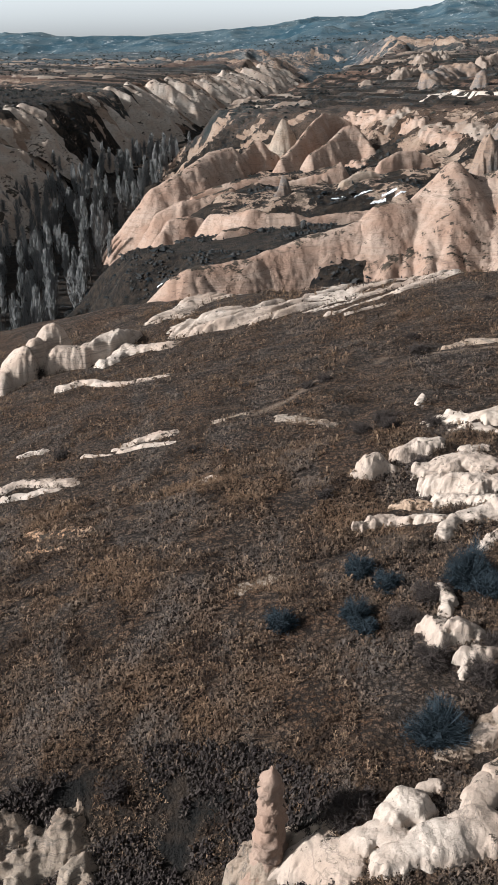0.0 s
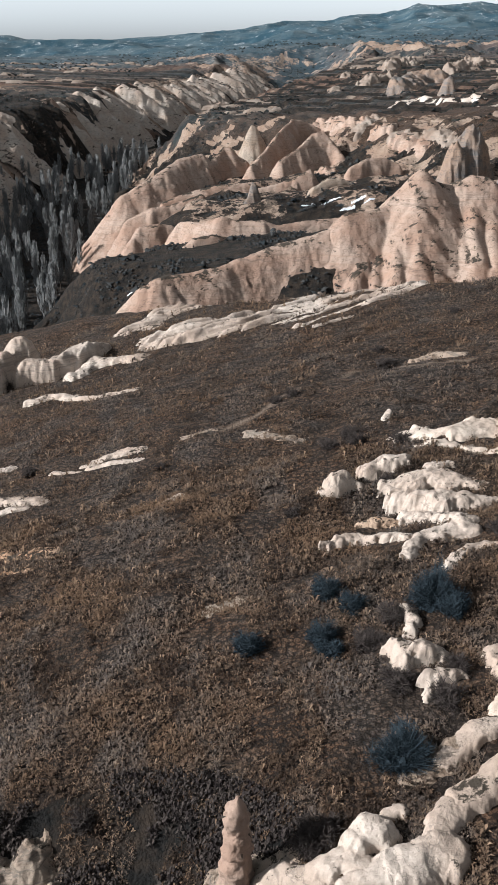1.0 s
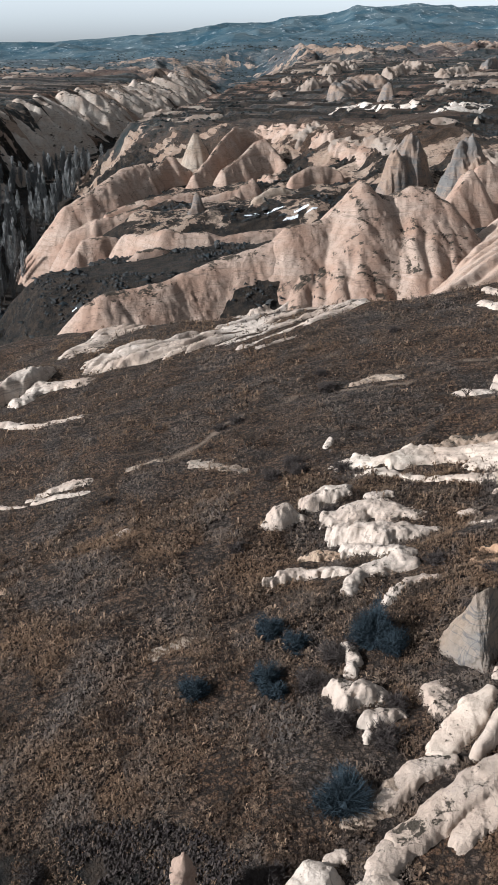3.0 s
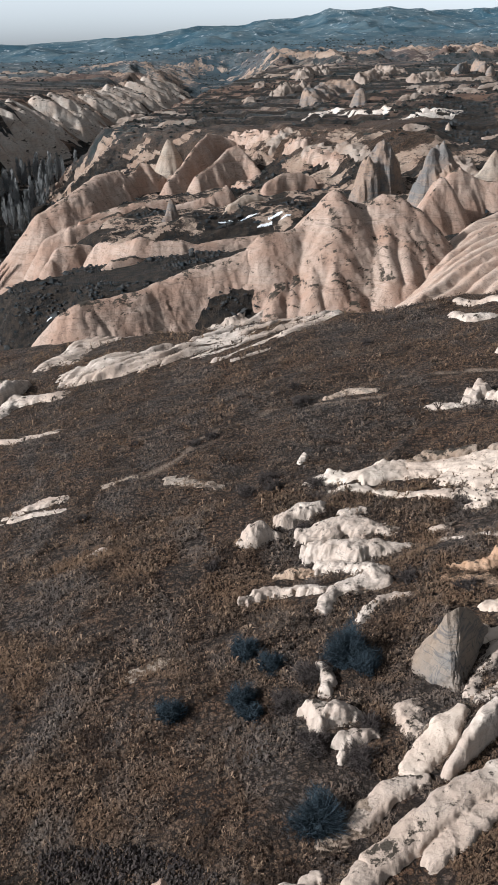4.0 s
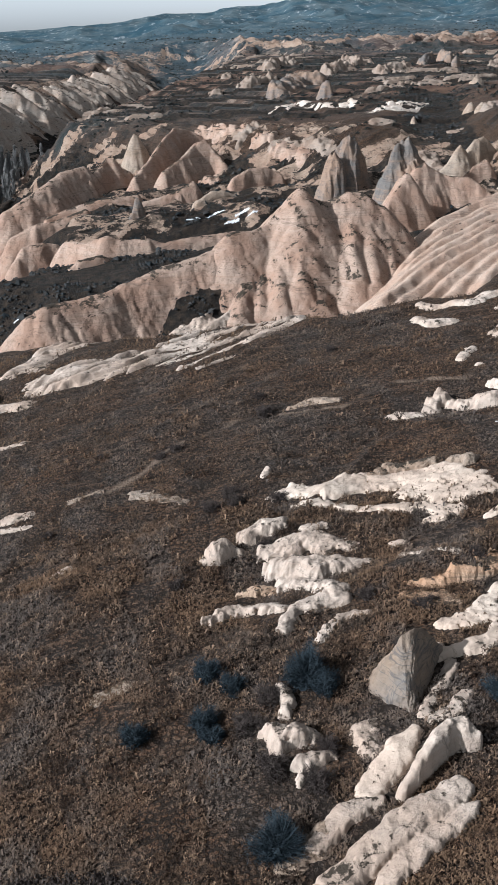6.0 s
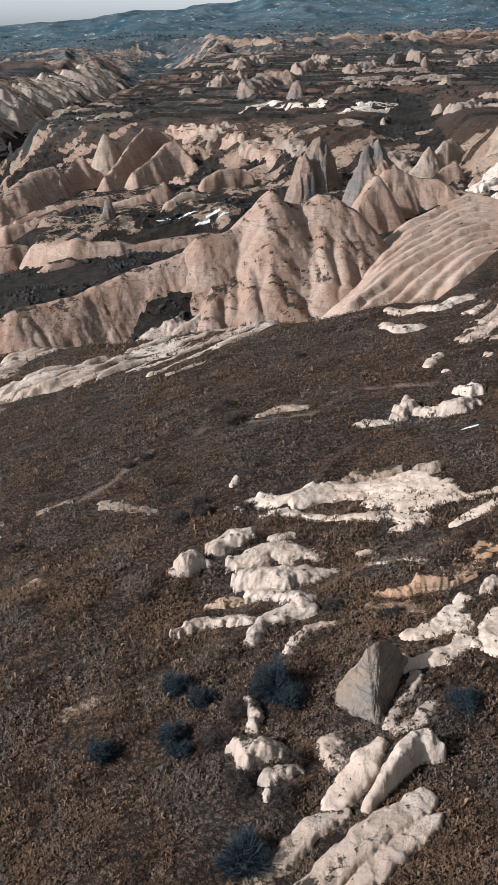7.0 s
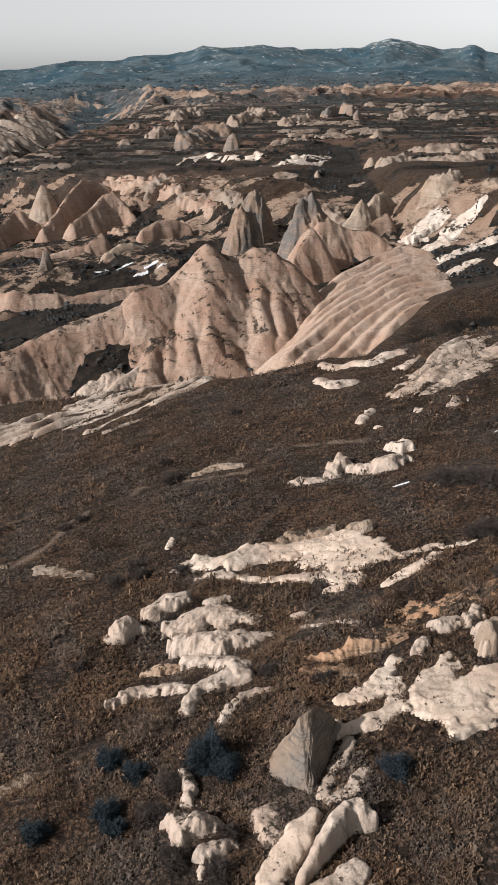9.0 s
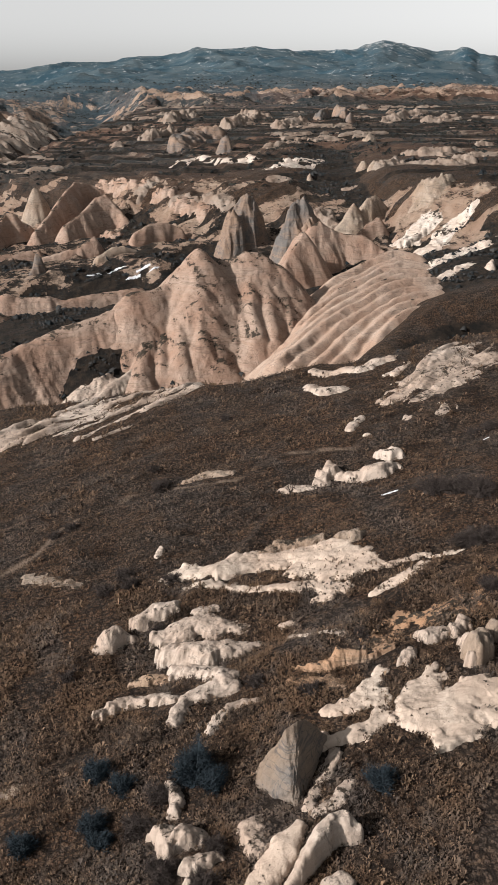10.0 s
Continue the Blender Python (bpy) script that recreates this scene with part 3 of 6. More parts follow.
def ridge_mesh(name, crests, mat, slope=1.1, round_off=1.2, size=0.35, flute=0.5, wave=4.0, lump=0.25, reach=30.0, sink=0.6, layers=0.0, wander=0.8, seed=0):
    """A steep rock body: flanks that fall away from crest lines of (x, y, z), cut by gullies down to the ground."""
    pts = np.array([p for ch in crests for p in ch], float)
    x0, x1 = pts[:, 0].min() - reach, pts[:, 0].max() + reach
    y0, y1 = pts[:, 1].min() - reach, pts[:, 1].max() + reach
    X, Y = np.meshgrid(np.arange(x0, x1 + size, size), np.arange(y0, y1 + size, size))
    wx = X + wander * (fbm(X / 6, Y / 6, 3, 100 + seed) + 0.4 * fbm(X / 1.7, Y / 1.7, 3, 110 + seed))
    wy = Y + wander * (fbm(X / 6, Y / 6, 3, 200 + seed) + 0.4 * fbm(X / 1.7, Y / 1.7, 3, 210 + seed))
    best = np.full(X.shape, -99.0)
    for k, ch in enumerate(crests):
        ch = list(ch) if len(ch) > 1 else [ch[0], (ch[0][0] + 0.01, *ch[0][1:])]
        s0 = 0.0
        for (ax, ay, az), (bx, by, bz) in zip(ch, ch[1:]):
            dx, dy = bx - ax, by - ay
            ln = math.hypot(dx, dy) + 1e-6
            u = ((wx - ax) * dx + (wy - ay) * dy) / ln
            t = np.clip(u / ln, 0, 1)
            d = np.hypot(wx - ax - t * dx, wy - ay - t * dy)
            zz = az + (bz - az) * t - slope * (np.sqrt(d * d + round_off ** 2) - round_off)
            if flute:
                s = s0 + np.where((u > 0) & (u < ln), u, np.clip(u, 0, ln) + 0.6 * (u - np.clip(u, 0, ln))) + 0.35 * wave * fbm(X / wave / 1.5, Y / wave / 1.5, 2, 300 + seed)
                cut = np.abs(vnoise(s / wave + 7.3 * k, d / (wave * 5), 400 + seed)) ** 0.8
                fine = np.abs(vnoise(s / wave * 2.9 + 3.1 * k, d / (wave * 3), 410 + seed))
                thin = np.abs(vnoise(s / wave * 7.1 + 1.7 * k, d / (wave * 2), 420 + seed))
                zz = zz - flute * smooth(0.3, 7.0, d) * (1.3 * (1 - cut) ** 2 + 0.6 * (1 - fine) ** 2 + 0.3 * (1 - thin) ** 2)
            best = np.maximum(best, zz)
            s0 += ln
    best = best + lump * (fbm(X / 3.5, Y / 3.5, 4, 500 + seed) + 0.4 * fbm(X / 0.9, Y / 0.9, 3, 520 + seed))
    if layers:
        f = (best + 0.3 * layers * fbm(X / 8, Y / 8, 2, 600 + seed)) / layers
        best = best + (np.floor(f) + smooth(0.2, 0.8, f - np.floor(f)) - f) * layers * 0.5
    G = height(X, Y)
    keep = best > G - sink
    keep = one_piece(keep[:-1, :-1] | keep[1:, :-1] | keep[:-1, 1:] | keep[1:, 1:])
    cx, cy = float(pts[:, 0].mean()), float(pts[:, 1].mean())
    cz = float(height(np.array([cx]), np.array([cy]))[0])
    return grid_mesh(name, X - cx, Y - cy, np.maximum(best, G - 2 * sink) - cz, mat, keep), (cx, cy, cz)


COUNT = [0]


def ridge(name, label, category, crests, mat, group="", **kw):
    COUNT[0] += 1
    me, at = ridge_mesh(name, crests, mat, seed=COUNT[0] * 7, **kw)
    ob = tagged(new(name, me), label, category, group)
    ob.location = at
    return ob


def rock(name, label, category, chains, mat, group="", **kw):
    COUNT[0] += 1
    me, at = rock_mesh(name, chains, mat, seed=COUNT[0] * 7, **kw)
    ob = tagged(new(name, me), label, category, group)
    ob.location = at
    return ob


# crest lines in metres: x, y, z
ridge("rock_peak", "pointed pink tuff peak with a cracked rounded shoulder", "rock peak",
     [[(29.6, 201, -2.9), (34.2, 203, -2.9), (38.1, 205, -2.1), (42.6, 207, 1.4), (46.6, 208, 5.3), (49.9, 209, 2.6), (53.6, 210, 1.5), (56.4, 210, 2.6), (59.2, 210, 3.7), (62.4, 210, 3.2), (66.1, 209, 0.8), (68.8, 207, -2.5), (70.5, 205, -6), (71.5, 203, -9.6)],
      [(34.2, 203, -2.9), (31.4, 194.9, -10.0), (28.6, 183.8, -16.8)],
      [(38.1, 205, -2.1), (35.8, 197.1, -9.3), (33.9, 186.4, -15.6)],
      [(42.6, 207, 1.4), (40.3, 198.1, -6.4), (38.1, 186.2, -13.7)],
      [(46.6, 208, 5.3), (44.4, 199.9, -1.6), (43.5, 189.0, -11)],
      [(49.9, 209, 2.6), (48.7, 200.1, -5.4), (46.0, 187.9, -12.7)],
      [(53.6, 210, 1.5), (52.3, 201.8, -5.8), (51.1, 190.6, -12.6)],
      [(56.4, 210, 2.6), (54.6, 201.0, -5.3), (53.9, 188.8, -12.8)],
      [(59.2, 210, 3.7), (57.7, 201.5, -3.7), (56.1, 190.0, -11)],
      [(62.4, 210, 3.2), (61.8, 200.9, -4.8), (60.0, 188.6, -12.3)],
      [(66.1, 209, 0.8), (65.4, 199.9, -7.3), (64.9, 187.7, -14.6)],
      [(68.8, 207, -2.5), (68.0, 198.5, -10.0), (67.2, 187.0, -17.0)]],
     M_PINK, slope=1.08, round_off=1.3, size=0.38, flute=0.2, wave=3.0, lump=0.15, reach=15, wander=0.9)
ridge("rock_fin", "long pink tuff fin with fluted flanks above the ravine", "rock fin",
     [[(29.3, 201.0, -5.1), (21.5, 199.0, -7.5), (13.8, 197.0, -8.9), (8.0, 194.0, -10.5), (0.5, 190.0, -12.2), (-5.9, 187.0, -12.8), (-12.8, 184.0, -13.1), (-15.4, 183.0, -14.6)]],
     M_PINK, slope=1.25, round_off=2.6, size=0.33, flute=0.5, wave=3.4, lump=0.3, reach=14)
ridge("rock_cone", "smooth pale tuff cone below the spires", "rock cone",
     [[(82.1, 238.0, 3.6), (78.5, 235.0, -0.4), (75.4, 232.0, -3.8)],
      [(82.1, 238.0, 3.6), (84.8, 236.0, -2.4), (86.6, 233.0, -8.2)]],
     M_PINK, slope=1.5, round_off=0.8, size=0.36, flute=0.35, wave=6, lump=0.15, reach=14)
ridge("rock_wall", "smooth grey-pink tuff wall with a jagged crest", "rock wall",
     [[(88.7, 250.0, 3.2), (91.1, 251.0, 4.4), (94.6, 251.0, 2.2), (98.2, 251.0, 0.6), (104.1, 250.0, 0.1), (106.1, 248.0, -1.6), (109.0, 246.0, -3.7)]],
     M_PINK, slope=1.5, round_off=0.6, size=0.36, flute=0.35, wave=6, lump=0.2, reach=12)
ridge("rock_cone", "pair of pointed tuff cones at the head of the gully", "rock cone",
     [[(108.7, 262.0, -0.5), (112.2, 264.0, 1.3), (115.4, 265.0, 3.0), (117.6, 264.0, -0.6), (118.4, 262.0, -4.3)]],
     M_PINK, slope=1.7, round_off=0.6, size=0.36, flute=0.3, wave=4, lump=0.2, reach=9)
ridge("rock_crag", "ragged tuff pinnacles with dark weathered tips", "rock crag",
     [[(104.2, 270.0, -0.5), (108.1, 272.0, 4.4), (110.3, 273.0, 6.3), (112.8, 273.0, 3.6), (115.7, 276.0, 7.2), (118.7, 278.0, 8.1), (122.0, 278.0, 5.7), (124.6, 278.0, 3.2)]],
     M_GREY, slope=1.7, round_off=0.4, size=0.36, flute=0.5, wave=2.6, lump=0.6, reach=9)
ridge("rock_cone", "smooth pale tuff headwall beside the dark gully", "rock cone",
     [[(117.8, 255.0, -3.5), (127.1, 272.0, 1.5), (132.2, 278.0, 2.6), (137.7, 280.0, 1.4), (142.7, 282.0, 2.2)]],
     M_PINK, slope=1.4, round_off=1.2, size=0.36, flute=0.4, wave=4, lump=0.2, reach=10)
ridge("rock_bank", "fluted pink tuff spur running down into the ravine", "rock bank",
     [[(112.3, 226, -2.0), (104.7, 228, -0.4), (97.4, 224, -2.0), (90.3, 220, -3.4), (84.2, 216, -4.7), (78.8, 212.0, -6.8), (73.9, 206, -10.0)],
      [(110.7, 220.8, -2.9), (102.9, 222.0, -1.5), (95.8, 218.2, -2.9), (88.3, 213.8, -4.4), (82.1, 209.8, -5.7), (75.9, 205.1, -7.9), (70.0, 198.2, -10.9)],
      [(109.4, 216.6, -2.6), (101.5, 217.2, -1.5), (94.5, 213.6, -2.7), (86.8, 208.8, -4.3), (80.5, 204.8, -5.6), (73.7, 199.6, -7.9), (66.9, 192.0, -10.6)]],
     M_BANK, slope=0.9, round_off=0.5, size=0.38, flute=0.0, lump=0.10, reach=11, wander=0.7)
ridge("rock_bank", "long fluted pink tuff spur running down into the ravine", "rock bank",
     [[(107.8, 211.7, -3.1), (99.8, 211.5, -2.2), (93.0, 208.1, -3.2), (84.9, 202.9, -5.0), (78.5, 198.9, -6.2), (70.9, 193.0, -8.6), (63.2, 184.6, -11.1)],
      [(106.2, 206.5, -3.0), (98.0, 205.5, -2.3), (91.4, 202.2, -3.1), (83.0, 196.8, -5.0), (76.5, 192.8, -6.2), (68.1, 186.1, -8.7), (59.4, 176.8, -11.0)],
      [(104.2, 200, -2.4), (95.8, 198, -2.0), (89.4, 195, -2.5), (80.5, 189, -4.6), (73.9, 185, -5.8), (64.5, 177.5, -8.4), (54.5, 167, -10.4)],
      [(102.6, 194.7, -3.2), (94.7, 193.2, -3.0), (88.6, 190.6, -3.4), (80.4, 184.8, -5.4), (74.3, 180.6, -6.7), (65.9, 173.7, -9.1), (57.0, 164.4, -11.0)]],
     M_BANK, slope=0.9, round_off=0.5, size=0.38, flute=0.0, lump=0.10, reach=11, wander=0.7)
ridge("rock_bank", "short fluted tuff spur with a pale brow", "rock bank",
     [[(101.0, 189.2, -3.3), (93.6, 188.1, -3.1), (87.8, 186.0, -3.6), (80.3, 180.4, -5.4), (74.6, 176.0, -6.8), (67.4, 169.6, -9.1), (59.7, 161.6, -10.8)],
      [(99.2, 183.2, -3.2), (92.4, 182.6, -3.2), (86.9, 181.0, -3.7), (80.2, 175.7, -5.3), (75.0, 171.0, -6.9), (69.0, 165.2, -8.9), (62.5, 158.6, -10.5)],
      [(97.0, 176, -3.0), (91.0, 176, -3.2), (85.8, 175, -3.6), (80.0, 170, -5.0), (75.5, 165, -6.8), (71.0, 160.0, -8.6), (66.0, 155, -10.0)]],
     M_BANK, slope=0.9, round_off=0.5, size=0.38, flute=0.0, lump=0.10, reach=11, wander=0.7)
ridge("rock_spire", "tall dark tuff spire with a split top", "rock spire",
     [[(69.9, 279.0, -0.4), (71.6, 280.0, 4.0), (72.8, 280.0, 4.4), (74.3, 280.0, 3.0)],
      [(75.4, 282.0, 5.8), (76.1, 282.0, 8.1), (78.3, 282.0, 8.9), (80.9, 282.0, 3.8)]],
     M_SPIRE, slope=3.0, round_off=1.8, size=0.26, flute=1.0, wave=2.6, lump=1.7, reach=9, wander=1.8)
ridge("rock_spire", "tall jagged tuff spire with dark upper faces", "rock spire",
     [[(83.1, 256.0, 2.5), (84.7, 257.0, 6.9), (87.1, 258.0, 10.0), (88.4, 258.0, 11.1), (90.3, 258.0, 8.3), (91.8, 257.0, 4.6)]],
     M_SPIRE, slope=2.3, round_off=0.8, size=0.26, flute=1.1, wave=2.4, lump=1.7, reach=10, wander=1.8)
ridge("rock_block", "rounded pale tuff block on the valley's edge", "rock block",
     [[(-25.1, 262.0, -19.9), (-23.2, 264.0, -17.3), (-17.5, 266.0, -16.6), (-14.3, 267.0, -17.4)]],
     M_PINK, slope=2.24, round_off=2.0, size=0.4, flute=0.4, wave=3.5, reach=12)
ridge("rock_fin", "pink tuff block with a steep face above dark scrub", "rock fin",
     [[(-12.9, 222.0, -17.3), (-9.7, 223.0, -15.7), (-5.7, 225.0, -12.9), (-1.5, 227.0, -12.4), (3.5, 229.0, -13.9), (8.6, 230.0, -15.3)]],
     M_PINK, slope=1.82, round_off=1.8, size=0.36, flute=0.4, wave=4.5, reach=11)
ridge("rock_fin", "low winding pink tuff ridge", "rock fin",
     [[(-10.1, 248.0, -12.9), (-4.6, 243.0, -12.5), (0.7, 240.0, -10.2), (6.7, 240.0, -11.6), (12.0, 240.0, -11.4), (16.5, 240.0, -12.9), (21.2, 242.0, -12.2), (29.1, 244.0, -12.0), (37.1, 246.0, -11.5)]],
     M_PINK, slope=1.54, round_off=1.4, size=0.38, flute=0.5, wave=4, reach=11)
ridge("rock_fin", "pink tuff headland sloping down to the valley", "rock fin",
     [[(-32.8, 318.0, -15.9), (-25.5, 322.0, -12.4), (-18.8, 328.0, -9.0), (-13.6, 336.0, -6.2), (-6.0, 342.0, -5.3)]],
     M_PINK, slope=1.33, round_off=2.4, size=0.45, flute=0.6, wave=5, reach=24)
ridge("rock_fin", "low pink tuff ridge on the headland", "rock fin",
     [[(-18.0, 306.0, -16.6), (-7.7, 310.0, -13.6), (-0.0, 312.0, -12.1), (11.6, 314.0, -11.6)]],
     M_PINK, slope=1.68, round_off=1.6, size=0.42, flute=0.45, wave=4, reach=10)
ridge("rock_fin", "rounded pink tuff spur at the valley's edge", "rock fin",
     [[(-28.6, 296.0, -20.3), (-21.3, 298.0, -17.1), (-15.9, 300.0, -16.9), (-5.7, 304.0, -14.0)]],
     M_PINK, slope=1.68, round_off=2.0, size=0.42, flute=0.45, wave=4, reach=12)
ridge("rock_cone", "small pale tuff cone on the dark slope", "rock cone",
     [[(-6.1, 338.0, -10.8), (-0.9, 344.0, -6.6), (2.3, 350.0, -3.8), (5.5, 350.0, -4.3), (9.7, 350.0, -8.4)]],
     M_PINK, slope=1.68, round_off=1.0, size=0.4, flute=0.4, wave=4, reach=13)
ridge("rock_cone", "small leaning tuff cone on the dark slope", "rock cone",
     [[(11.9, 388.0, -6.1), (13.9, 390.0, 0.8), (15.8, 390.0, -0.0), (17.9, 390.0, -4.1)]],
     M_GREY, slope=2.52, round_off=0.8, size=0.4, flute=0.4, wave=3, reach=8)
ridge("rock_cone", "sharp pale tuff ridge below the terrace", "rock cone",
     [[(12.5, 340.0, -9.2), (19.4, 352.0, -3.5), (25.7, 366.0, 1.3), (30.8, 384.0, 3.4), (36.5, 388.0, 2.2), (42.4, 388.0, -0.7)]],
     M_PINK, slope=1.68, round_off=0.9, size=0.42, flute=0.6, wave=5, reach=15)
ridge("rock_cone", "broad smooth pale cone with a sharp crest", "rock cone",
     [[(22.9, 340.0, -7.7), (29.6, 346.0, -4.0), (36.3, 355.0, 0.2), (40.1, 356.0, 1.1), (43.2, 354.0, -1.8), (46.0, 350.0, -6.1)]],
     M_PINK, slope=1.61, round_off=0.8, size=0.4, flute=0.3, wave=8, lump=0.12, reach=15)
ridge("rock_wall", "columned pale tuff wall beside the ledges", "rock wall",
     [[(48.1, 362.0, -1.6), (52.0, 364.0, 0.3), (57.6, 364.0, -0.8), (62.9, 362.0, -1.7)]],
     M_PINK, slope=3.08, round_off=1.6, size=0.36, flute=0.8, wave=3, reach=8)
ridge("rock_wall", "pale pink tuff wall under a scrub slope", "rock wall",
     [[(11.9, 298.0, -12.0), (18.5, 300.0, -10.6), (25.1, 302.0, -8.6), (30.0, 304.0, -6.3)]],
     M_PINK, slope=2.38, round_off=1.8, size=0.38, flute=0.35, wave=5, reach=10)
ridge("rock_block", "broad pale tuff dome with a dark hollow", "rock block",
     [[(22.6, 276.0, -17.2), (26.1, 280.0, -12.8), (29.9, 284.0, -9.2), (34.7, 288.0, -7.4), (38.4, 289.0, -7.4), (43.1, 290.0, -9.3)]],
     M_GREY, slope=2.10, round_off=2.6, size=0.38, flute=0.35, wave=5, lump=0.4, reach=13)
ridge("rock_wall", "pale pink tuff wall above the snowy hollow", "rock wall",
     [[(44.2, 312.0, -6.9), (50.4, 315.0, -4.5), (56.6, 317.0, -4.4), (61.6, 317.0, -6.4)]],
     M_PINK, slope=2.38, round_off=1.4, size=0.38, flute=0.4, wave=4, reach=10)
ridge("rock_cone", "dark pointed tuff cone standing alone", "rock cone",
     [[(8.6, 279.0, -11.7), (10.6, 281.0, -6.9), (12.2, 281.0, -10.3)]],
     M_SPIRE, slope=2.80, round_off=0.7, size=0.28, flute=0.5, wave=2.5, lump=0.5, reach=9)

# places in metres: x, y, radius, height over the ground

rock("rock_outcrop", "ragged white tuff ledges along the slope's crest", "rock outcrop",
     [[(111.5, 229.9, 3, 1.0), (128.9, 245.3, 4, 1.4), (137.0, 247.9, 3, 1.0)]],
     M_PALE, size=0.3, power=(4, 0.7), rough=0.8, lump=0.06, ribs=0.4, pockets=0.3, fingers=0.7, tilt=0.7)
rock("rock_outcrop", "ragged white tuff ledges along the slope's crest", "rock outcrop",
     [[(107.7, 215.8, 2.5, 1.0), (119.3, 221.6, 3, 1.2), (131.2, 225.3, 2.5, 1.0)]],
     M_PALE, size=0.3, power=(4, 0.7), rough=0.8, lump=0.06, ribs=0.4, pockets=0.3, fingers=0.7, tilt=0.7)
rock("rock_outcrop", "ragged white tuff ledges along the slope's crest", "rock outcrop",
     [[(119.0, 251.6, 4, 2.0), (128.3, 256.3, 4, 2.0)]],
     M_PALE, size=0.3, power=(4, 0.7), rough=0.8, lump=0.06, ribs=0.4, pockets=0.3, fingers=0.7, tilt=0.7)
rock("rock_outcrop", "ragged white tuff ledges along the slope's crest", "rock outcrop",
     [[(107.79, 201.16, 2, 0.80), (116.22, 205.87, 2, 0.80)]],
     M_PALE, size=0.3, power=(4, 0.7), rough=0.8, lump=0.06, ribs=0.4, pockets=0.3, fingers=0.7, tilt=0.7)
rock("rock_ledge", "layered pale tuff ledge on the terrace edge", "rock ledge",
     [[(42.9, 396.1, 4, 2.0), (50.2, 380.7, 5, 2.0), (57.7, 370.5, 4, 2.0)]],
     M_PINK, size=0.45, power=(3, 0.8), rough=0.6, layers=1.4, pockets=0.25, tilt=0.7, ribs=0.1, fingers=0.3)
rock("rock_ledge", "layered pale tuff ledge on the terrace edge", "rock ledge",
     [[(67.1, 337.9, 4, 3.0), (71.4, 328.5, 4, 2.5)]],
     M_PINK, size=0.45, power=(3, 0.8), rough=0.6, layers=1.4, pockets=0.25, tilt=0.7, ribs=0.1, fingers=0.3)
rock("rock_ledge", "layered pale tuff ledge on the terrace edge", "rock ledge",
     [[(60.0, 357.0, 3.5, 2.0), (66.6, 352.4, 3, 2.0)]],
     M_PINK, size=0.45, power=(3, 0.8), rough=0.6, layers=1.4, pockets=0.25, tilt=0.7, ribs=0.1, fingers=0.3)
rock("rock_ledge", "layered pale tuff ledge on the terrace edge", "rock ledge",
     [[(41.3, 338.1, 3, 2.0), (34.7, 355.2, 3, 1.5)]],
     M_PINK, size=0.45, power=(3, 0.8), rough=0.6, layers=1.4, pockets=0.25, tilt=0.7, ribs=0.1, fingers=0.3)
rock("rock_outcrop", "white wind-worn tuff ledges on the meadow's edge", "rock outcrop",
     [[(-11.4, 127.8, 3.19, 0.80), (-7.9, 133.7, 4.35, 1.28), (-3.1, 134.9, 3.19, 0.80)]],
     M_WHITE, size=0.2, power=(6, 0.8), rough=0.4, lump=0.02, tilt=0.5, ribs=1.6, rib_wave=1.6, rib_long=14, pockets=0.06, fingers=1.0, down=(-0.93, -0.36))
rock("rock_outcrop", "white wind-worn tuff ledges on the meadow's edge", "rock outcrop",
     [[(-7.9, 119.3, 3.19, 1.12), (-3.2, 118.5, 4.64, 1.44), (3.1, 117.6, 4.64, 1.28), (8.0, 116.0, 3.48, 0.80)],
      [(13.4, 128.6, 3.48, 0.80), (7.62, 116.38, 2.90, 0.64)],
      [(9.06, 115.17, 2.32, 0.56), (15.92, 122.39, 2.90, 0.64), (22.20, 122.34, 2.90, 0.56)]],
     M_WHITE, size=0.2, power=(6, 0.8), rough=0.4, lump=0.02, tilt=0.5, ribs=1.6, rib_wave=1.6, rib_long=14, pockets=0.06, fingers=1.0, down=(-0.93, -0.36))
rock("rock_outcrop", "white wind-worn tuff ledges on the meadow's edge", "rock outcrop",
     [[(10.96, 111.15, 2.03, 0.56), (15.94, 116.20, 2.90, 0.64), (22.7, 116.3, 4.06, 0.64), (27.4, 121.4, 3.19, 0.56)]],
     M_WHITE, size=0.2, power=(6, 0.8), rough=0.4, lump=0.02, tilt=0.5, ribs=1.6, rib_wave=1.6, rib_long=14, pockets=0.06, fingers=1.0, down=(-0.93, -0.36))
rock("rock_outcrop", "white wind-worn tuff ledges on the meadow's edge", "rock outcrop",
     [[(13.73, 106.84, 1.30, 0.64)],
      [(15.11, 106.76, 1.45, 0.56), (16.29, 107.78, 1.16, 0.48)]],
     M_WHITE, size=0.2, power=(6, 0.8), rough=0.4, lump=0.02, tilt=0.5, ribs=1.6, rib_wave=1.6, rib_long=14, pockets=0.06, fingers=1.0, down=(-0.93, -0.36))
rock("rock_outcrop", "rounded pale tuff hump at the meadow's far edge", "rock outcrop",
     [[(10.46, 180.98, 1.8, 1.40), (15.1, 181.4, 3, 2.6), (21.1, 183.0, 3, 2.6), (29.6, 185.3, 2.4, 1.6)]],
     M_WHITE, size=0.22, power=(2.4, 0.75), rough=0.45, lump=0.08, tilt=0.4, ribs=0.4, pockets=0.2, fingers=0.4, down=(-0.78, -0.62))
rock("boulder", "small rounded white tuff boulder on the meadow's edge", "boulder",
     [[(34.62, 183.49, 1.2, 1.20)]],
     M_WHITE, size=0.15, power=(2.2, 0.7), rough=0.3, ribs=0, pockets=0, fingers=0, tilt=0.7)
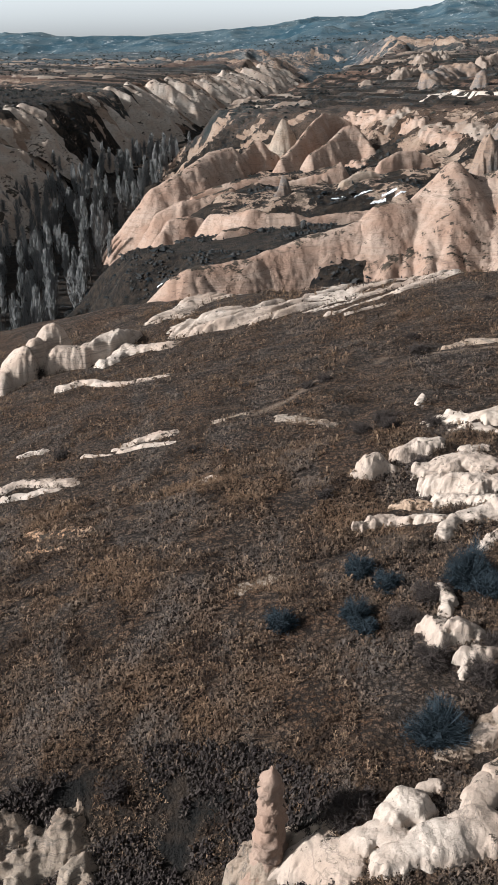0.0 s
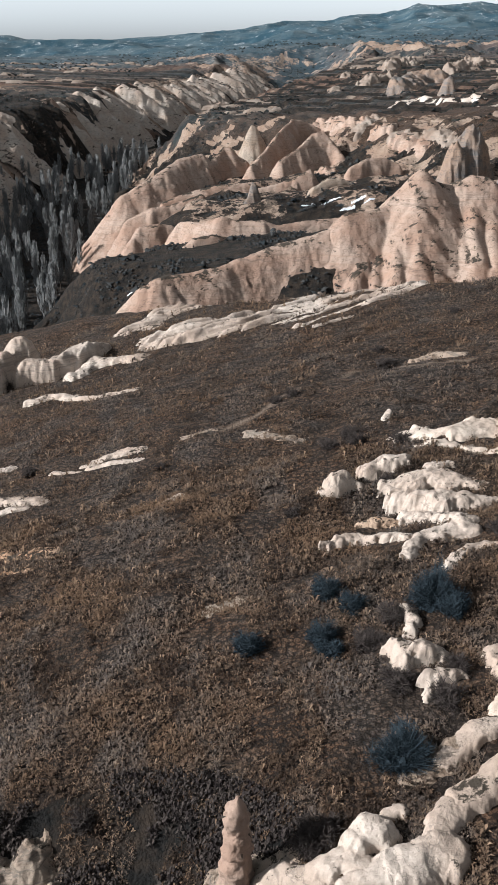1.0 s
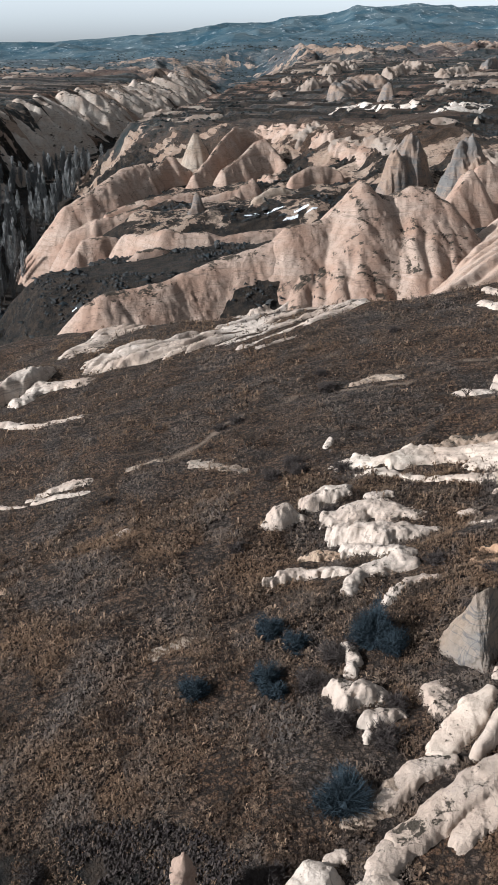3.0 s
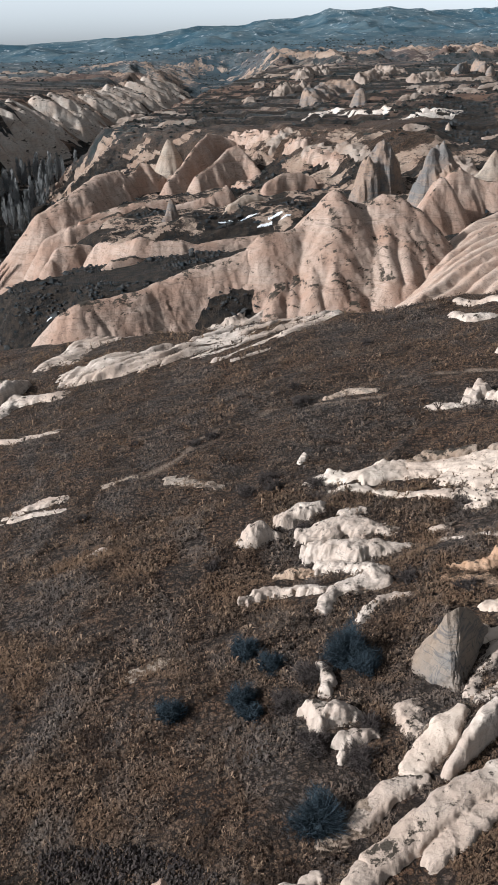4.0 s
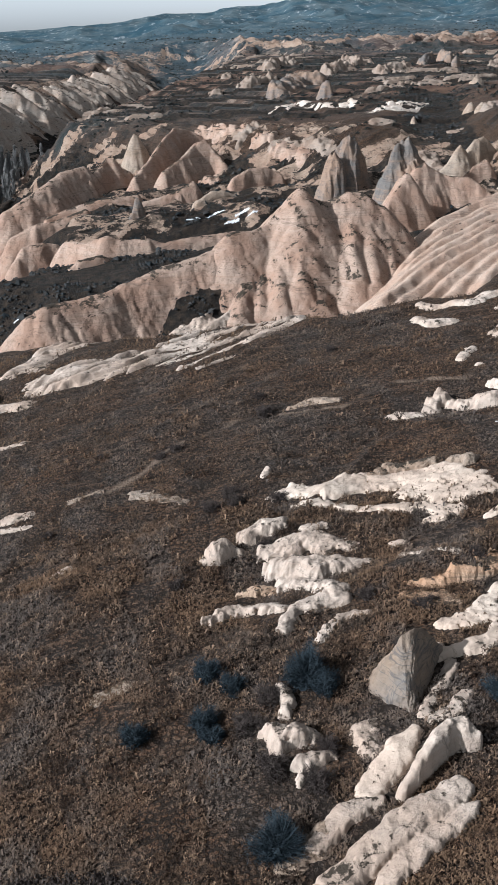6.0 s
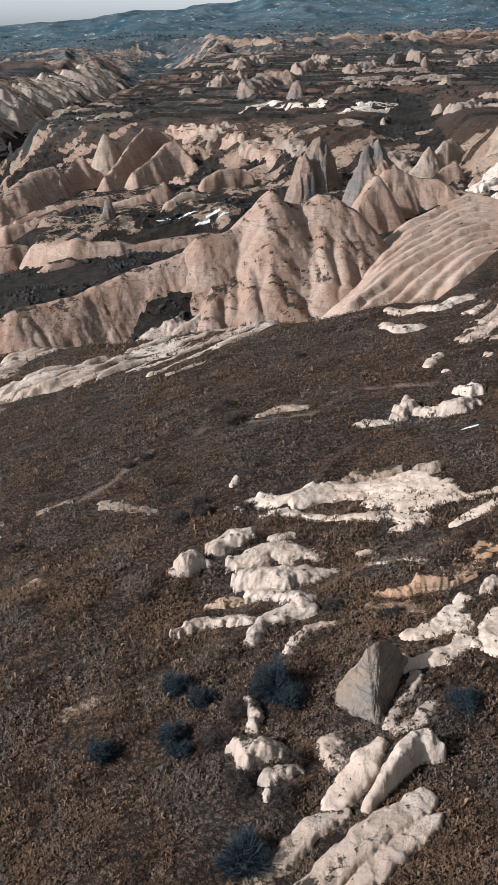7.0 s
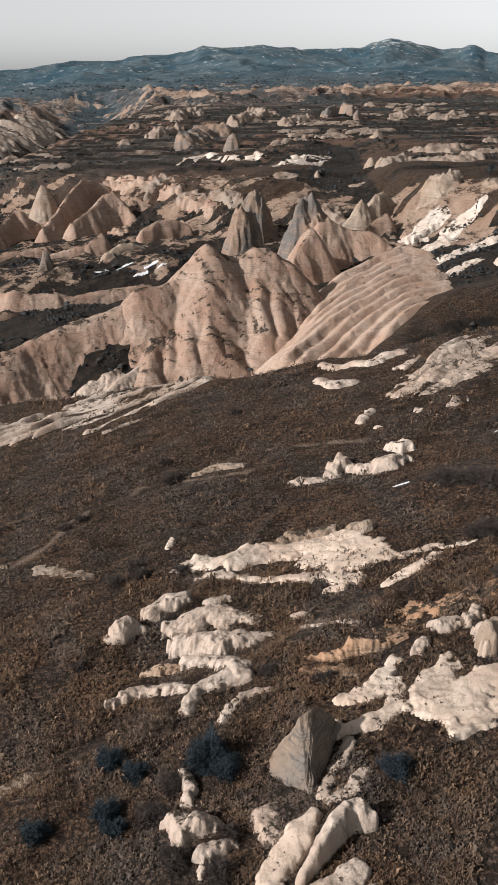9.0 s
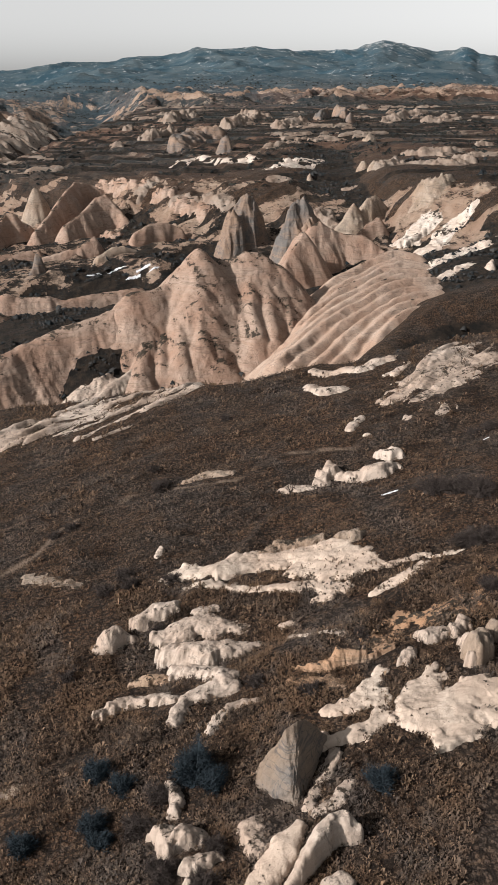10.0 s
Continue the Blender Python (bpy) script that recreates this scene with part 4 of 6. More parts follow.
rock("boulder", "small rounded white tuff boulder on the meadow's edge", "boulder",
     [[(32.91, 123.34, 1.6, 1.40)]],
     M_WHITE, size=0.15, power=(2.2, 0.7), rough=0.3, ribs=0, pockets=0, fingers=0, tilt=0.7)
rock("rock_dome", "group of rounded white tuff domes over a hollow", "rock dome",
     [[(-32.2, 108.9, 2.6, 3.2), (-30.5, 111.4, 3, 5.0)],
      [(-28.7, 113.0, 2.6, 5.6)],
      [(-27.5, 117.1, 3, 6.4)],
      [(-30.54, 111.45, 2, 4.00), (-28.70, 112.97, 2, 4.40), (-27.55, 117.06, 2, 5.00)],
      [(-26.4, 112.7, 2.2, 3.4), (-22.2, 113.0, 2.2, 3.0), (-17.94, 116.23, 2, 2.80), (-16.00, 119.70, 1.4, 1.40)]],
     M_WHITE, size=0.16, power=(2.6, 0.65), rough=0.3, lump=0.06, tilt=0.1, pockets=0, fingers=0, ribs=0.5, rib_wave=2.2, rib_long=6, down=(-0.2, -0.98))
rock("rock_outcrop", "low creased white tuff ledge beside the domes", "rock outcrop",
     [[(-18.68, 110.30, 1.4, 1.00), (-16.16, 114.40, 1.8, 1.20), (-10.57, 112.37, 1.6, 0.70)]],
     M_WHITE, size=0.18, power=(2.4, 0.8), rough=0.6, tilt=0.7, ribs=0.1, pockets=0.12, fingers=0.3)
rock("rock_outcrop", "low creased white tuff ledge beside the domes", "rock outcrop",
     [[(-22.49, 100.76, 1.2, 0.90), (-20.20, 101.76, 1, 0.60), (-13.97, 96.89, 0.9, 0.40), (-9.28, 96.80, 0.7, 0.30)]],
     M_WHITE, size=0.18, power=(2.4, 0.8), rough=0.6, tilt=0.7, ribs=0.1, pockets=0.12, fingers=0.3)
rock("rock_streak", "thin pale tuff streak in the grass", "rock streak",
     [[(-12.50, 74.45, 0.5, 0.30), (-10.42, 75.10, 1, 0.50), (-7.18, 74.81, 0.8, 0.40)]],
     M_WHITE, size=0.16, power=(2.2, 0.9), rough=0.6, tilt=0.7, ribs=0.1, pockets=0.12, fingers=0.3)
rock("rock_streak", "thin pale tuff streak in the grass", "rock streak",
     [[(-11.78, 73.21, 0.6, 0.40), (-7.23, 72.28, 0.5, 0.25)]],
     M_WHITE, size=0.16, power=(2.2, 0.9), rough=0.6, tilt=0.7, ribs=0.1, pockets=0.12, fingers=0.3)
rock("rock_streak", "pale tuff ledge breaking through the meadow", "rock streak",
     [[(-21.88, 68.99, 0.6, 0.50), (-20.07, 70.00, 0.6, 0.40), (-15.86, 68.20, 1, 0.40)]],
     M_WHITE, size=0.16, power=(2.2, 0.9), rough=0.6, tilt=0.7, ribs=0.1, pockets=0.12, fingers=0.3)
rock("rock_streak", "pale tuff ledge breaking through the meadow", "rock streak",
     [[(-21.22, 67.36, 0.7, 0.40), (-16.66, 67.15, 0.5, 0.30)]],
     M_WHITE, size=0.16, power=(2.2, 0.9), rough=0.6, tilt=0.7, ribs=0.1, pockets=0.12, fingers=0.3)
rock("rock_streak", "pale tuff ledge breaking through the meadow", "rock streak",
     [[(-22.83, 78.93, 0.5, 0.30), (-20.73, 79.74, 0.6, 0.40)]],
     M_WHITE, size=0.16, power=(2.2, 0.9), rough=0.6, tilt=0.7, ribs=0.1, pockets=0.12, fingers=0.3)
rock("rock_streak", "pale tuff ledge breaking through the meadow", "rock streak",
     [[(-15.52, 74.79, 0.5, 0.30), (-12.79, 72.91, 0.3, 0.20)]],
     M_WHITE, size=0.16, power=(2.2, 0.9), rough=0.6, tilt=0.7, ribs=0.1, pockets=0.12, fingers=0.3)
rock("rock_streak", "flat ochre rock sheet flush with the grass", "rock streak",
     [[(-16.64, 58.44, 0.6, 0.25), (-12.16, 55.84, 1, 0.30)]],
     M_OCHRE, size=0.16, power=(2.2, 0.9), rough=0.5, tilt=0.7, ribs=0.1, pockets=0.12, fingers=0.3)
rock("rock_streak", "flat ochre rock sheet flush with the grass", "rock streak",
     [[(-16.08, 55.06, 0.5, 0.20), (-13.50, 53.99, 0.5, 0.20)]],
     M_OCHRE, size=0.16, power=(2.2, 0.9), rough=0.5, tilt=0.7, ribs=0.1, pockets=0.12, fingers=0.3)
rock("rock_streak", "small pale stone plate in the grass", "rock streak",
     [[(-3.99, 61.47, 0.35, 0.25), (-2.85, 62.03, 0.5, 0.30)]],
     M_WHITE, size=0.12, power=(2.2, 0.9), rough=0.5, tilt=0.7, ribs=0.1, pockets=0.12, fingers=0.3)
rock("rock_streak", "weathered stony patch in the meadow", "rock streak",
     [[(-0.59, 43.79, 0.6, 0.12), (1.65, 44.72, 0.5, 0.12)]],
     M_GREY, size=0.15, power=(2.0, 0.9), rough=0.7, tilt=0.7, ribs=0.1, pockets=0.12, fingers=0.3)
rock("rock_streak", "weathered stony patch in the meadow", "rock streak",
     [[(3.01, 73.08, 1, 0.15), (5.39, 70.62, 0.8, 0.15), (7.75, 69.48, 0.6, 0.10)]],
     M_GREY, size=0.15, power=(2.0, 0.9), rough=0.7, tilt=0.7, ribs=0.1, pockets=0.12, fingers=0.3)
rock("rock_streak", "weathered stony patch in the meadow", "rock streak",
     [[(-3.18, 74.37, 0.5, 0.10), (-0.58, 75.46, 0.4, 0.10)]],
     M_GREY, size=0.15, power=(2.0, 0.9), rough=0.7, tilt=0.7, ribs=0.1, pockets=0.12, fingers=0.3)
rock("stone", "pale upright stone in the meadow", "stone",
     [[(14.48, 69.64, 0.35, 0.30), (14.95, 70.15, 0.42, 0.90)]],
     M_WHITE, size=0.08, power=(2.2, 0.7), rough=0.35, tilt=0.7, ribs=0.1, pockets=0.12, fingers=0.3)
rock("rock_outcrop", "broad flat sheet of white tuff on the slope", "rock outcrop",
     [[(14.88, 65.5, 0.73, 0.26), (16.87, 65.46, 1.19, 0.45), (18.99, 63.74, 1.44, 0.45), (21.6, 64.18, 1.45, 0.45), (24.11, 64.08, 1.65, 0.45), (26.39, 63.26, 1.81, 0.45), (28.62, 62.4, 1.81, 0.39), (29.86, 60.96, 1.25, 0.33), (30.92, 59.2, 0.87, 0.26)],
      [(25.23, 61.21, 1.07, 0.39), (27.17, 59.67, 1.32, 0.39), (29.32, 58.87, 1.22, 0.33), (31.91, 58.03, 0.69, 0.26), (35.15, 57.55, 0.36, 0.16), (37.46, 56.28, 0.36, 0.13)],
      [(15.82, 62.63, 0.53, 0.33), (18.54, 61.8, 0.53, 0.33), (20.62, 60.46, 0.53, 0.33), (22.72, 59.37, 0.61, 0.33), (25.32, 58.48, 0.78, 0.33), (27.37, 56.84, 0.94, 0.33)],
      [(27.37, 56.84, 0.68, 0.33), (25.5, 56.2, 0.41, 0.26)]],
     M_SLAB, size=0.1, power=(6, 0.8), rough=0.6, lump=0.02, tilt=0.3, ribs=0.12, rib_wave=1.6, rib_long=5, pockets=0.14, fingers=0.5, down=(-0.9, -0.4))
rock("rock_ledge", "grey weathered tuff brow above the white sheet", "rock ledge",
     [[(23.62, 65.05, 0.62, 0.53), (25.18, 65.98, 0.90, 0.88), (26.88, 65.59, 0.90, 0.79), (28.5, 64.99, 0.70, 0.53)]],
     M_GREY, size=0.08, power=(2.8, 0.65), rough=0.5, lump=0.07, tilt=0.6, pockets=0.10, fingers=0.5, ribs=0.0)
rock("stone", "flat-topped pale boulder beside the white sheet", "stone",
     [[(30.19, 63.93, 0.87, 0.53), (31.14, 63.46, 1.05, 0.79)]],
     M_GREY, size=0.08, power=(2.8, 0.65), rough=0.5, lump=0.07, tilt=0.6, pockets=0.10, fingers=0.5, ribs=0.0)
rock("rock_slab", "warm white tuff tongue running into orange earth", "rock slab",
     [[(29.66, 54.86, 0.59, 0.26), (31.07, 54.93, 0.76, 0.33), (32.51, 55.06, 0.76, 0.33), (34.33, 56.34, 0.43, 0.20)]],
     M_SLAB, size=0.1, power=(6, 0.8), rough=0.6, lump=0.02, tilt=0.3, ribs=0.12, rib_wave=1.6, rib_long=5, pockets=0.14, fingers=0.5, down=(-0.9, -0.4))
rock("boulder", "slanted grey-white boulder in the slope", "boulder",
     [[(7.94, 57.57, 0.64, 0.55), (8.74, 57.89, 1.06, 1.76), (9.57, 58.18, 0.98, 1.65), (10.31, 57.89, 0.64, 0.77)]],
     M_WHITE, size=0.07, power=(1.8, 0.8), rough=0.25, lump=0.05, tilt=0.5, pockets=0.04)
rock("boulder", "blocky white tuff boulder with pitted top", "boulder",
     [[(12.0, 59.53, 1.05, 1.06), (13.09, 60.0, 1.22, 1.23), (14.4, 60.11, 0.81, 0.79)]],
     M_WHITE, size=0.08, power=(2.8, 0.65), rough=0.5, lump=0.07, tilt=0.6, pockets=0.10, fingers=0.5, ribs=0.0)
rock("rock_outcrop", "smooth pillowed white tuff outcrop on the slope", "rock outcrop",
     [[(12.57, 56.95, 0.94, 0.79), (14.07, 57.11, 1.02, 0.79), (15.86, 57.06, 1.09, 0.70), (17.52, 56.41, 1.02, 0.53), (18.98, 55.56, 0.63, 0.35)],
      [(16.12, 58.32, 0.56, 0.35), (17.54, 58.47, 0.56, 0.35)]],
     M_WHITE, size=0.08, power=(2.8, 0.65), rough=0.5, lump=0.07, tilt=0.6, pockets=0.10, fingers=0.5, ribs=0.0)
rock("rock_outcrop", "large stepped white tuff outcrop with overhanging brow", "rock outcrop",
     [[(13.39, 54.64, 1.38, 1.50), (14.39, 54.19, 1.52, 1.67), (15.79, 53.65, 1.36, 1.41), (17.25, 53.42, 1.12, 1.06), (18.77, 53.4, 0.69, 0.53), (19.64, 53.34, 0.38, 0.26)],
      [(13.25, 52.74, 0.76, 0.70), (14.76, 51.84, 1.19, 0.79), (15.89, 49.5, 1.14, 0.70), (16.22, 48.34, 0.84, 0.53)],
      [(16.23, 48.39, 0.98, 0.44), (14.95, 48.02, 0.98, 0.44), (13.33, 47.83, 0.83, 0.53), (12.37, 46.88, 0.76, 0.53), (12.12, 45.98, 0.46, 0.44)]],
     M_WHITE, size=0.08, power=(2.8, 0.65), rough=0.5, lump=0.07, tilt=0.6, pockets=0.10, fingers=0.5, ribs=0.0)
rock("rock_outcrop", "low tongue of white tuff below the outcrop", "rock outcrop",
     [[(7.39, 49.7, 0.50, 0.62), (8.25, 50.25, 0.66, 0.88), (9.81, 50.65, 0.66, 0.70), (11.13, 50.0, 0.72, 0.62), (12.1, 48.62, 0.64, 0.44)]],
     M_WHITE, size=0.08, power=(2.8, 0.65), rough=0.5, lump=0.07, tilt=0.6, pockets=0.10, fingers=0.5, ribs=0.0)
rock("rock_ledge", "small warm-stained tuff ledge", "rock ledge",
     [[(10.01, 52.74, 0.45, 0.44), (11.17, 52.88, 0.59, 0.53), (12.55, 52.44, 0.45, 0.35)]],
     M_OCHRE, size=0.08, power=(2.8, 0.65), rough=0.5, lump=0.07, tilt=0.6, pockets=0.10, fingers=0.5, ribs=0.0)
rock("rock_streak", "thin white tuff rib in the scrub", "rock streak",
     [[(13.89, 44.17, 0.35, 0.35), (14.58, 45.05, 0.41, 0.44), (15.54, 45.88, 0.41, 0.44), (16.75, 46.05, 0.35, 0.35), (17.54, 45.78, 0.35, 0.22)]],
     M_WHITE, size=0.08, power=(2.8, 0.65), rough=0.5, lump=0.07, tilt=0.6, pockets=0.10, fingers=0.5, ribs=0.0)
rock("rock_streak", "thin pale tuff streak between clumps of grass", "rock streak",
     [[(22.1, 52.76, 0.35, 0.14), (23.29, 51.15, 0.38, 0.18), (24.84, 49.54, 0.35, 0.14)]],
     M_WHITE, size=0.08, power=(2.8, 0.65), rough=0.5, lump=0.07, tilt=0.6, pockets=0.10, fingers=0.5, ribs=0.0)
rock("stone", "small pale stone in the grass", "stone",
     [[(21.98, 54.52, 0.35, 0.26), (22.57, 54.55, 0.39, 0.31)]],
     M_WHITE, size=0.08, power=(2.8, 0.65), rough=0.5, lump=0.07, tilt=0.6, pockets=0.10, fingers=0.5, ribs=0.0)
rock("rock_ledge", "crumbling ochre rock ledge", "rock ledge",
     [[(20.74, 47.85, 0.23, 0.3), (21.9, 47.06, 0.4, 0.7), (22.87, 46.63, 0.45, 0.8), (23.72, 46.78, 0.49, 1.4), (24.7, 46.43, 0.54, 1.1), (26.16, 46.48, 0.45, 0.7), (27.53, 46.78, 0.41, 0.4)]],
     M_OCHRE, size=0.07, power=(2.6, 0.7), rough=0.5, layers=0.4, lump=0.12, tilt=0.5, ribs=0.4, pockets=0.1, fingers=0.2)
rock("rock_streak", "orange earth scar on the slope", "rock streak",
     [[(29.37, 49.48, 1.11, 0.16), (31.12, 49.06, 1.42, 0.20), (32.85, 48.6, 1.42, 0.20), (34.68, 48.46, 1.27, 0.16)]],
     M_OCHRE, size=0.1, power=(6, 0.8), rough=0.6, lump=0.02, tilt=0.3, ribs=0.12, rib_wave=1.6, rib_long=5, pockets=0.14, fingers=0.5, down=(-0.9, -0.4))
rock("rock_streak", "orange earth scar below the ledge", "rock streak",
     [[(20.5, 46.46, 0.66, 0.13), (21.75, 45.42, 0.79, 0.16), (23.06, 44.66, 0.64, 0.13)],
      [(26.44, 48.16, 0.61, 0.13), (28.33, 47.62, 0.76, 0.16)]],
     M_OCHRE, size=0.1, power=(6, 0.8), rough=0.6, lump=0.02, tilt=0.3, ribs=0.12, rib_wave=1.6, rib_long=5, pockets=0.14, fingers=0.5, down=(-0.9, -0.4))
rock("rock_slab", "smooth white tuff patch beside the dark boulder", "rock slab",
     [[(25.78, 44.75, 0.36, 0.26), (24.99, 43.57, 0.79, 0.39), (23.93, 42.4, 1.06, 0.45), (22.47, 42.08, 0.84, 0.39), (21.37, 42.17, 0.56, 0.33)],
      [(25.06, 42.35, 0.56, 0.33), (23.85, 39.76, 0.54, 0.33), (22.58, 39.5, 0.74, 0.39), (21.16, 39.57, 0.68, 0.39), (20.21, 39.73, 0.61, 0.39)]],
     M_SLAB, size=0.1, power=(6, 0.8), rough=0.6, lump=0.02, tilt=0.3, ribs=0.12, rib_wave=1.6, rib_long=5, pockets=0.14, fingers=0.5, down=(-0.9, -0.4))
rock("rock_slab", "big smooth white tuff face with small pits", "rock slab",
     [[(28.91, 42.49, 0.64, 0.39), (27.54, 41.44, 1.12, 0.45), (25.87, 39.92, 1.09, 0.45), (25.0, 39.36, 0.68, 0.39)],
      [(30.37, 40.02, 1.27, 0.52), (28.78, 39.29, 1.67, 0.52), (27.12, 38.57, 1.63, 0.52), (25.86, 38.63, 1.09, 0.45)],
      [(28.27, 37.56, 1.35, 0.45), (26.75, 36.69, 0.86, 0.39)],
      [(31.46, 39.65, 1.70, 0.52), (30.16, 37.96, 1.24, 0.45)]],
     M_SLAB, size=0.1, power=(6, 0.8), rough=0.6, lump=0.02, tilt=0.3, ribs=0.12, rib_wave=1.6, rib_long=5, pockets=0.14, fingers=0.5, down=(-0.9, -0.4))
rock("rock_streak", "pale tuff apron below the dark boulder", "rock streak",
     [[(20.47, 38.65, 0.46, 0.33), (19.67, 37.57, 0.53, 0.33), (18.84, 36.97, 0.36, 0.26)],
      [(18.57, 36.4, 0.36, 0.26), (17.73, 35.22, 0.36, 0.26)]],
     M_WHITE, size=0.1, power=(6, 0.8), rough=0.6, lump=0.02, tilt=0.3, ribs=0.12, rib_wave=1.6, rib_long=5, pockets=0.14, fingers=0.5, down=(-0.9, -0.4))
rock("boulder", "rounded pale tuff boulder in the scrub", "boulder",
     [[(29.59, 46.93, 0.50, 0.53), (29.87, 45.83, 0.70, 0.79), (31.09, 46.24, 0.58, 0.62)]],
     M_WHITE, size=0.08, power=(2.8, 0.65), rough=0.5, lump=0.07, tilt=0.6, pockets=0.10, fingers=0.5, ribs=0.0)
rock("boulder", "small pale tuff boulder in the scrub", "boulder",
     [[(27.38, 44.43, 0.41, 0.53), (28.07, 44.94, 0.49, 0.62)]],
     M_WHITE, size=0.08, power=(2.8, 0.65), rough=0.5, lump=0.07, tilt=0.6, pockets=0.10, fingers=0.5, ribs=0.0)
rock("boulder", "tall weathered pale boulder above the white face", "boulder",
     [[(31.9, 45.92, 0.58, 0.70), (33.04, 46.74, 0.66, 0.79)],
      [(32.05, 44.12, 0.84, 1.32), (31.54, 42.77, 0.69, 1.06)]],
     M_WHITE, size=0.08, power=(2.8, 0.65), rough=0.5, lump=0.07, tilt=0.6, pockets=0.10, fingers=0.5, ribs=0.0)
rock("rock_outcrop", "narrow white tuff neck under the dark bush", "rock outcrop",
     [[(10.71, 40.31, 0.38, 0.44), (10.81, 39.0, 0.50, 0.70), (10.54, 38.1, 0.49, 0.70)]],
     M_WHITE, size=0.08, power=(2.8, 0.65), rough=0.5, lump=0.07, tilt=0.6, pockets=0.10, fingers=0.5, ribs=0.0)
rock("rock_outcrop", "layered white tuff block beside the dark bush", "rock outcrop",
     [[(9.73, 36.3, 0.95, 1.23), (10.6, 36.15, 0.95, 1.32), (11.33, 35.5, 0.70, 0.97)]],
     M_WHITE, size=0.08, power=(2.8, 0.65), rough=0.5, lump=0.07, tilt=0.6, pockets=0.10, fingers=0.5, ribs=0.0)
rock("rock_outcrop", "low cracked white tuff block below the bush", "rock outcrop",
     [[(10.69, 33.96, 0.64, 0.88), (11.49, 34.08, 0.52, 0.70), (12.26, 34.03, 0.35, 0.35)],
      [(10.39, 32.93, 0.35, 0.44)]],
     M_WHITE, size=0.08, power=(2.8, 0.65), rough=0.5, lump=0.07, tilt=0.6, pockets=0.10, fingers=0.5, ribs=0.0)
rock("boulder", "smooth pale standing boulder", "boulder",
     [[(14.32, 35.51, 0.72, 0.44), (14.25, 33.85, 0.70, 0.44)]],
     M_WHITE, size=0.08, power=(2.8, 0.65), rough=0.5, lump=0.07, tilt=0.6, pockets=0.10, fingers=0.5, ribs=0.0)
rock("rock_slab", "long smooth white tuff slab on the slope", "rock slab",
     [[(16.72, 33.86, 0.48, 0.40), (15.74, 33.04, 0.80, 0.60), (14.56, 32.18, 0.80, 0.50), (13.41, 31.29, 0.62, 0.40)]],
     M_SLAB, size=0.06, power=(5, 0.7), rough=0.2, lump=0.015, tilt=0.2, pockets=0.03, fingers=0.1, ribs=0.0)
rock("rock_outcrop", "curved tuff crest with a shaded overhanging flank", "rock outcrop",
     [[(19.55, 32.45, 0.38, 0.90), (18.92, 32.83, 0.54, 1.40), (17.98, 32.71, 0.58, 1.60), (17.0, 32.13, 0.58, 1.50), (15.97, 31.33, 0.46, 1.20), (15.01, 30.63, 0.32, 0.70)]],
     M_WHITE, size=0.06, power=(3, 0.6), rough=0.25, lump=0.06, tilt=-0.3, pockets=0.05, ribs=0.0)
rock("rock_streak", "pale tuff streak above the curved crest", "rock streak",
     [[(20.26, 36.0, 0.38, 0.26), (19.27, 34.88, 0.49, 0.33), (18.01, 34.59, 0.38, 0.26)]],
     M_WHITE, size=0.1, power=(6, 0.8), rough=0.6, lump=0.02, tilt=0.3, ribs=0.12, rib_wave=1.6, rib_long=5, pockets=0.14, fingers=0.5, down=(-0.9, -0.4))
rock("stone_pillar", "stubby weathered tuff pillar above the white face", "stone pillar",
     [[(31.70, 42.98, 0.8, 2.20), (32.50, 43.57, 0.8, 1.50)]],
     M_GREY, size=0.08, power=(3, 0.6), rough=0.5, lump=0.12)
rock("stone_pillar", "stubby weathered tuff pillar above the white face", "stone pillar",
     [[(33.85, 44.55, 0.7, 1.20)]],
     M_GREY, size=0.08, power=(3, 0.6), rough=0.5, lump=0.12)
rock("rock_outcrop", "parallel white tuff ribs running down the slope", "rock outcrop",
     [[(10.26, 29.19, 0.5, 0.50), (12.07, 30.36, 0.7, 0.60), (13.74, 30.77, 0.5, 0.30)]],
     M_WHITE, size=0.06, power=(4.5, 0.65), rough=0.3, lump=0.03, tilt=0.3, ribs=0.0, pockets=0.08, fingers=0.2)
rock("rock_outcrop", "parallel white tuff ribs running down the slope", "rock outcrop",
     [[(10.51, 26.87, 0.8, 0.70), (12.66, 27.96, 0.9, 0.80), (15.21, 29.11, 1, 0.90), (17.94, 30.08, 0.7, 0.50)],
      [(12.99, 26.37, 0.6, 0.50), (15.60, 27.84, 0.7, 0.50), (17.87, 28.82, 0.5, 0.40)]],
     M_WHITE, size=0.06, power=(4.5, 0.65), rough=0.3, lump=0.03, tilt=0.3, ribs=0.0, pockets=0.08, fingers=0.2)
rock("rock_outcrop", "rounded white tuff ridge at the slope's foot", "rock outcrop",
     [[(5.71, 25.38, 0.8, 1.10), (6.50, 25.74, 0.9, 1.20), (6.96, 25.38, 0.6, 0.70)],
      [(3.50, 24.86, 0.7, 0.80), (4.73, 24.77, 0.9, 0.90), (5.70, 24.53, 0.7, 0.60)],
      [(5.20, 23.36, 0.6, 0.60), (7.28, 23.98, 1, 0.90), (9.28, 24.49, 1, 0.80)],
      [(1.08, 25.30, 0.7, 0.90), (2.49, 25.22, 1.1, 1.20), (3.85, 23.84, 0.8, 0.60)],
      [(9.06, 25.66, 0.6, 0.50), (10.32, 26.56, 0.8, 0.60)]],
     M_WHITE, size=0.06, power=(3.4, 0.65), rough=0.35, lump=0.05, tilt=0.3, ribs=0.0, pockets=0.06, fingers=0.2)
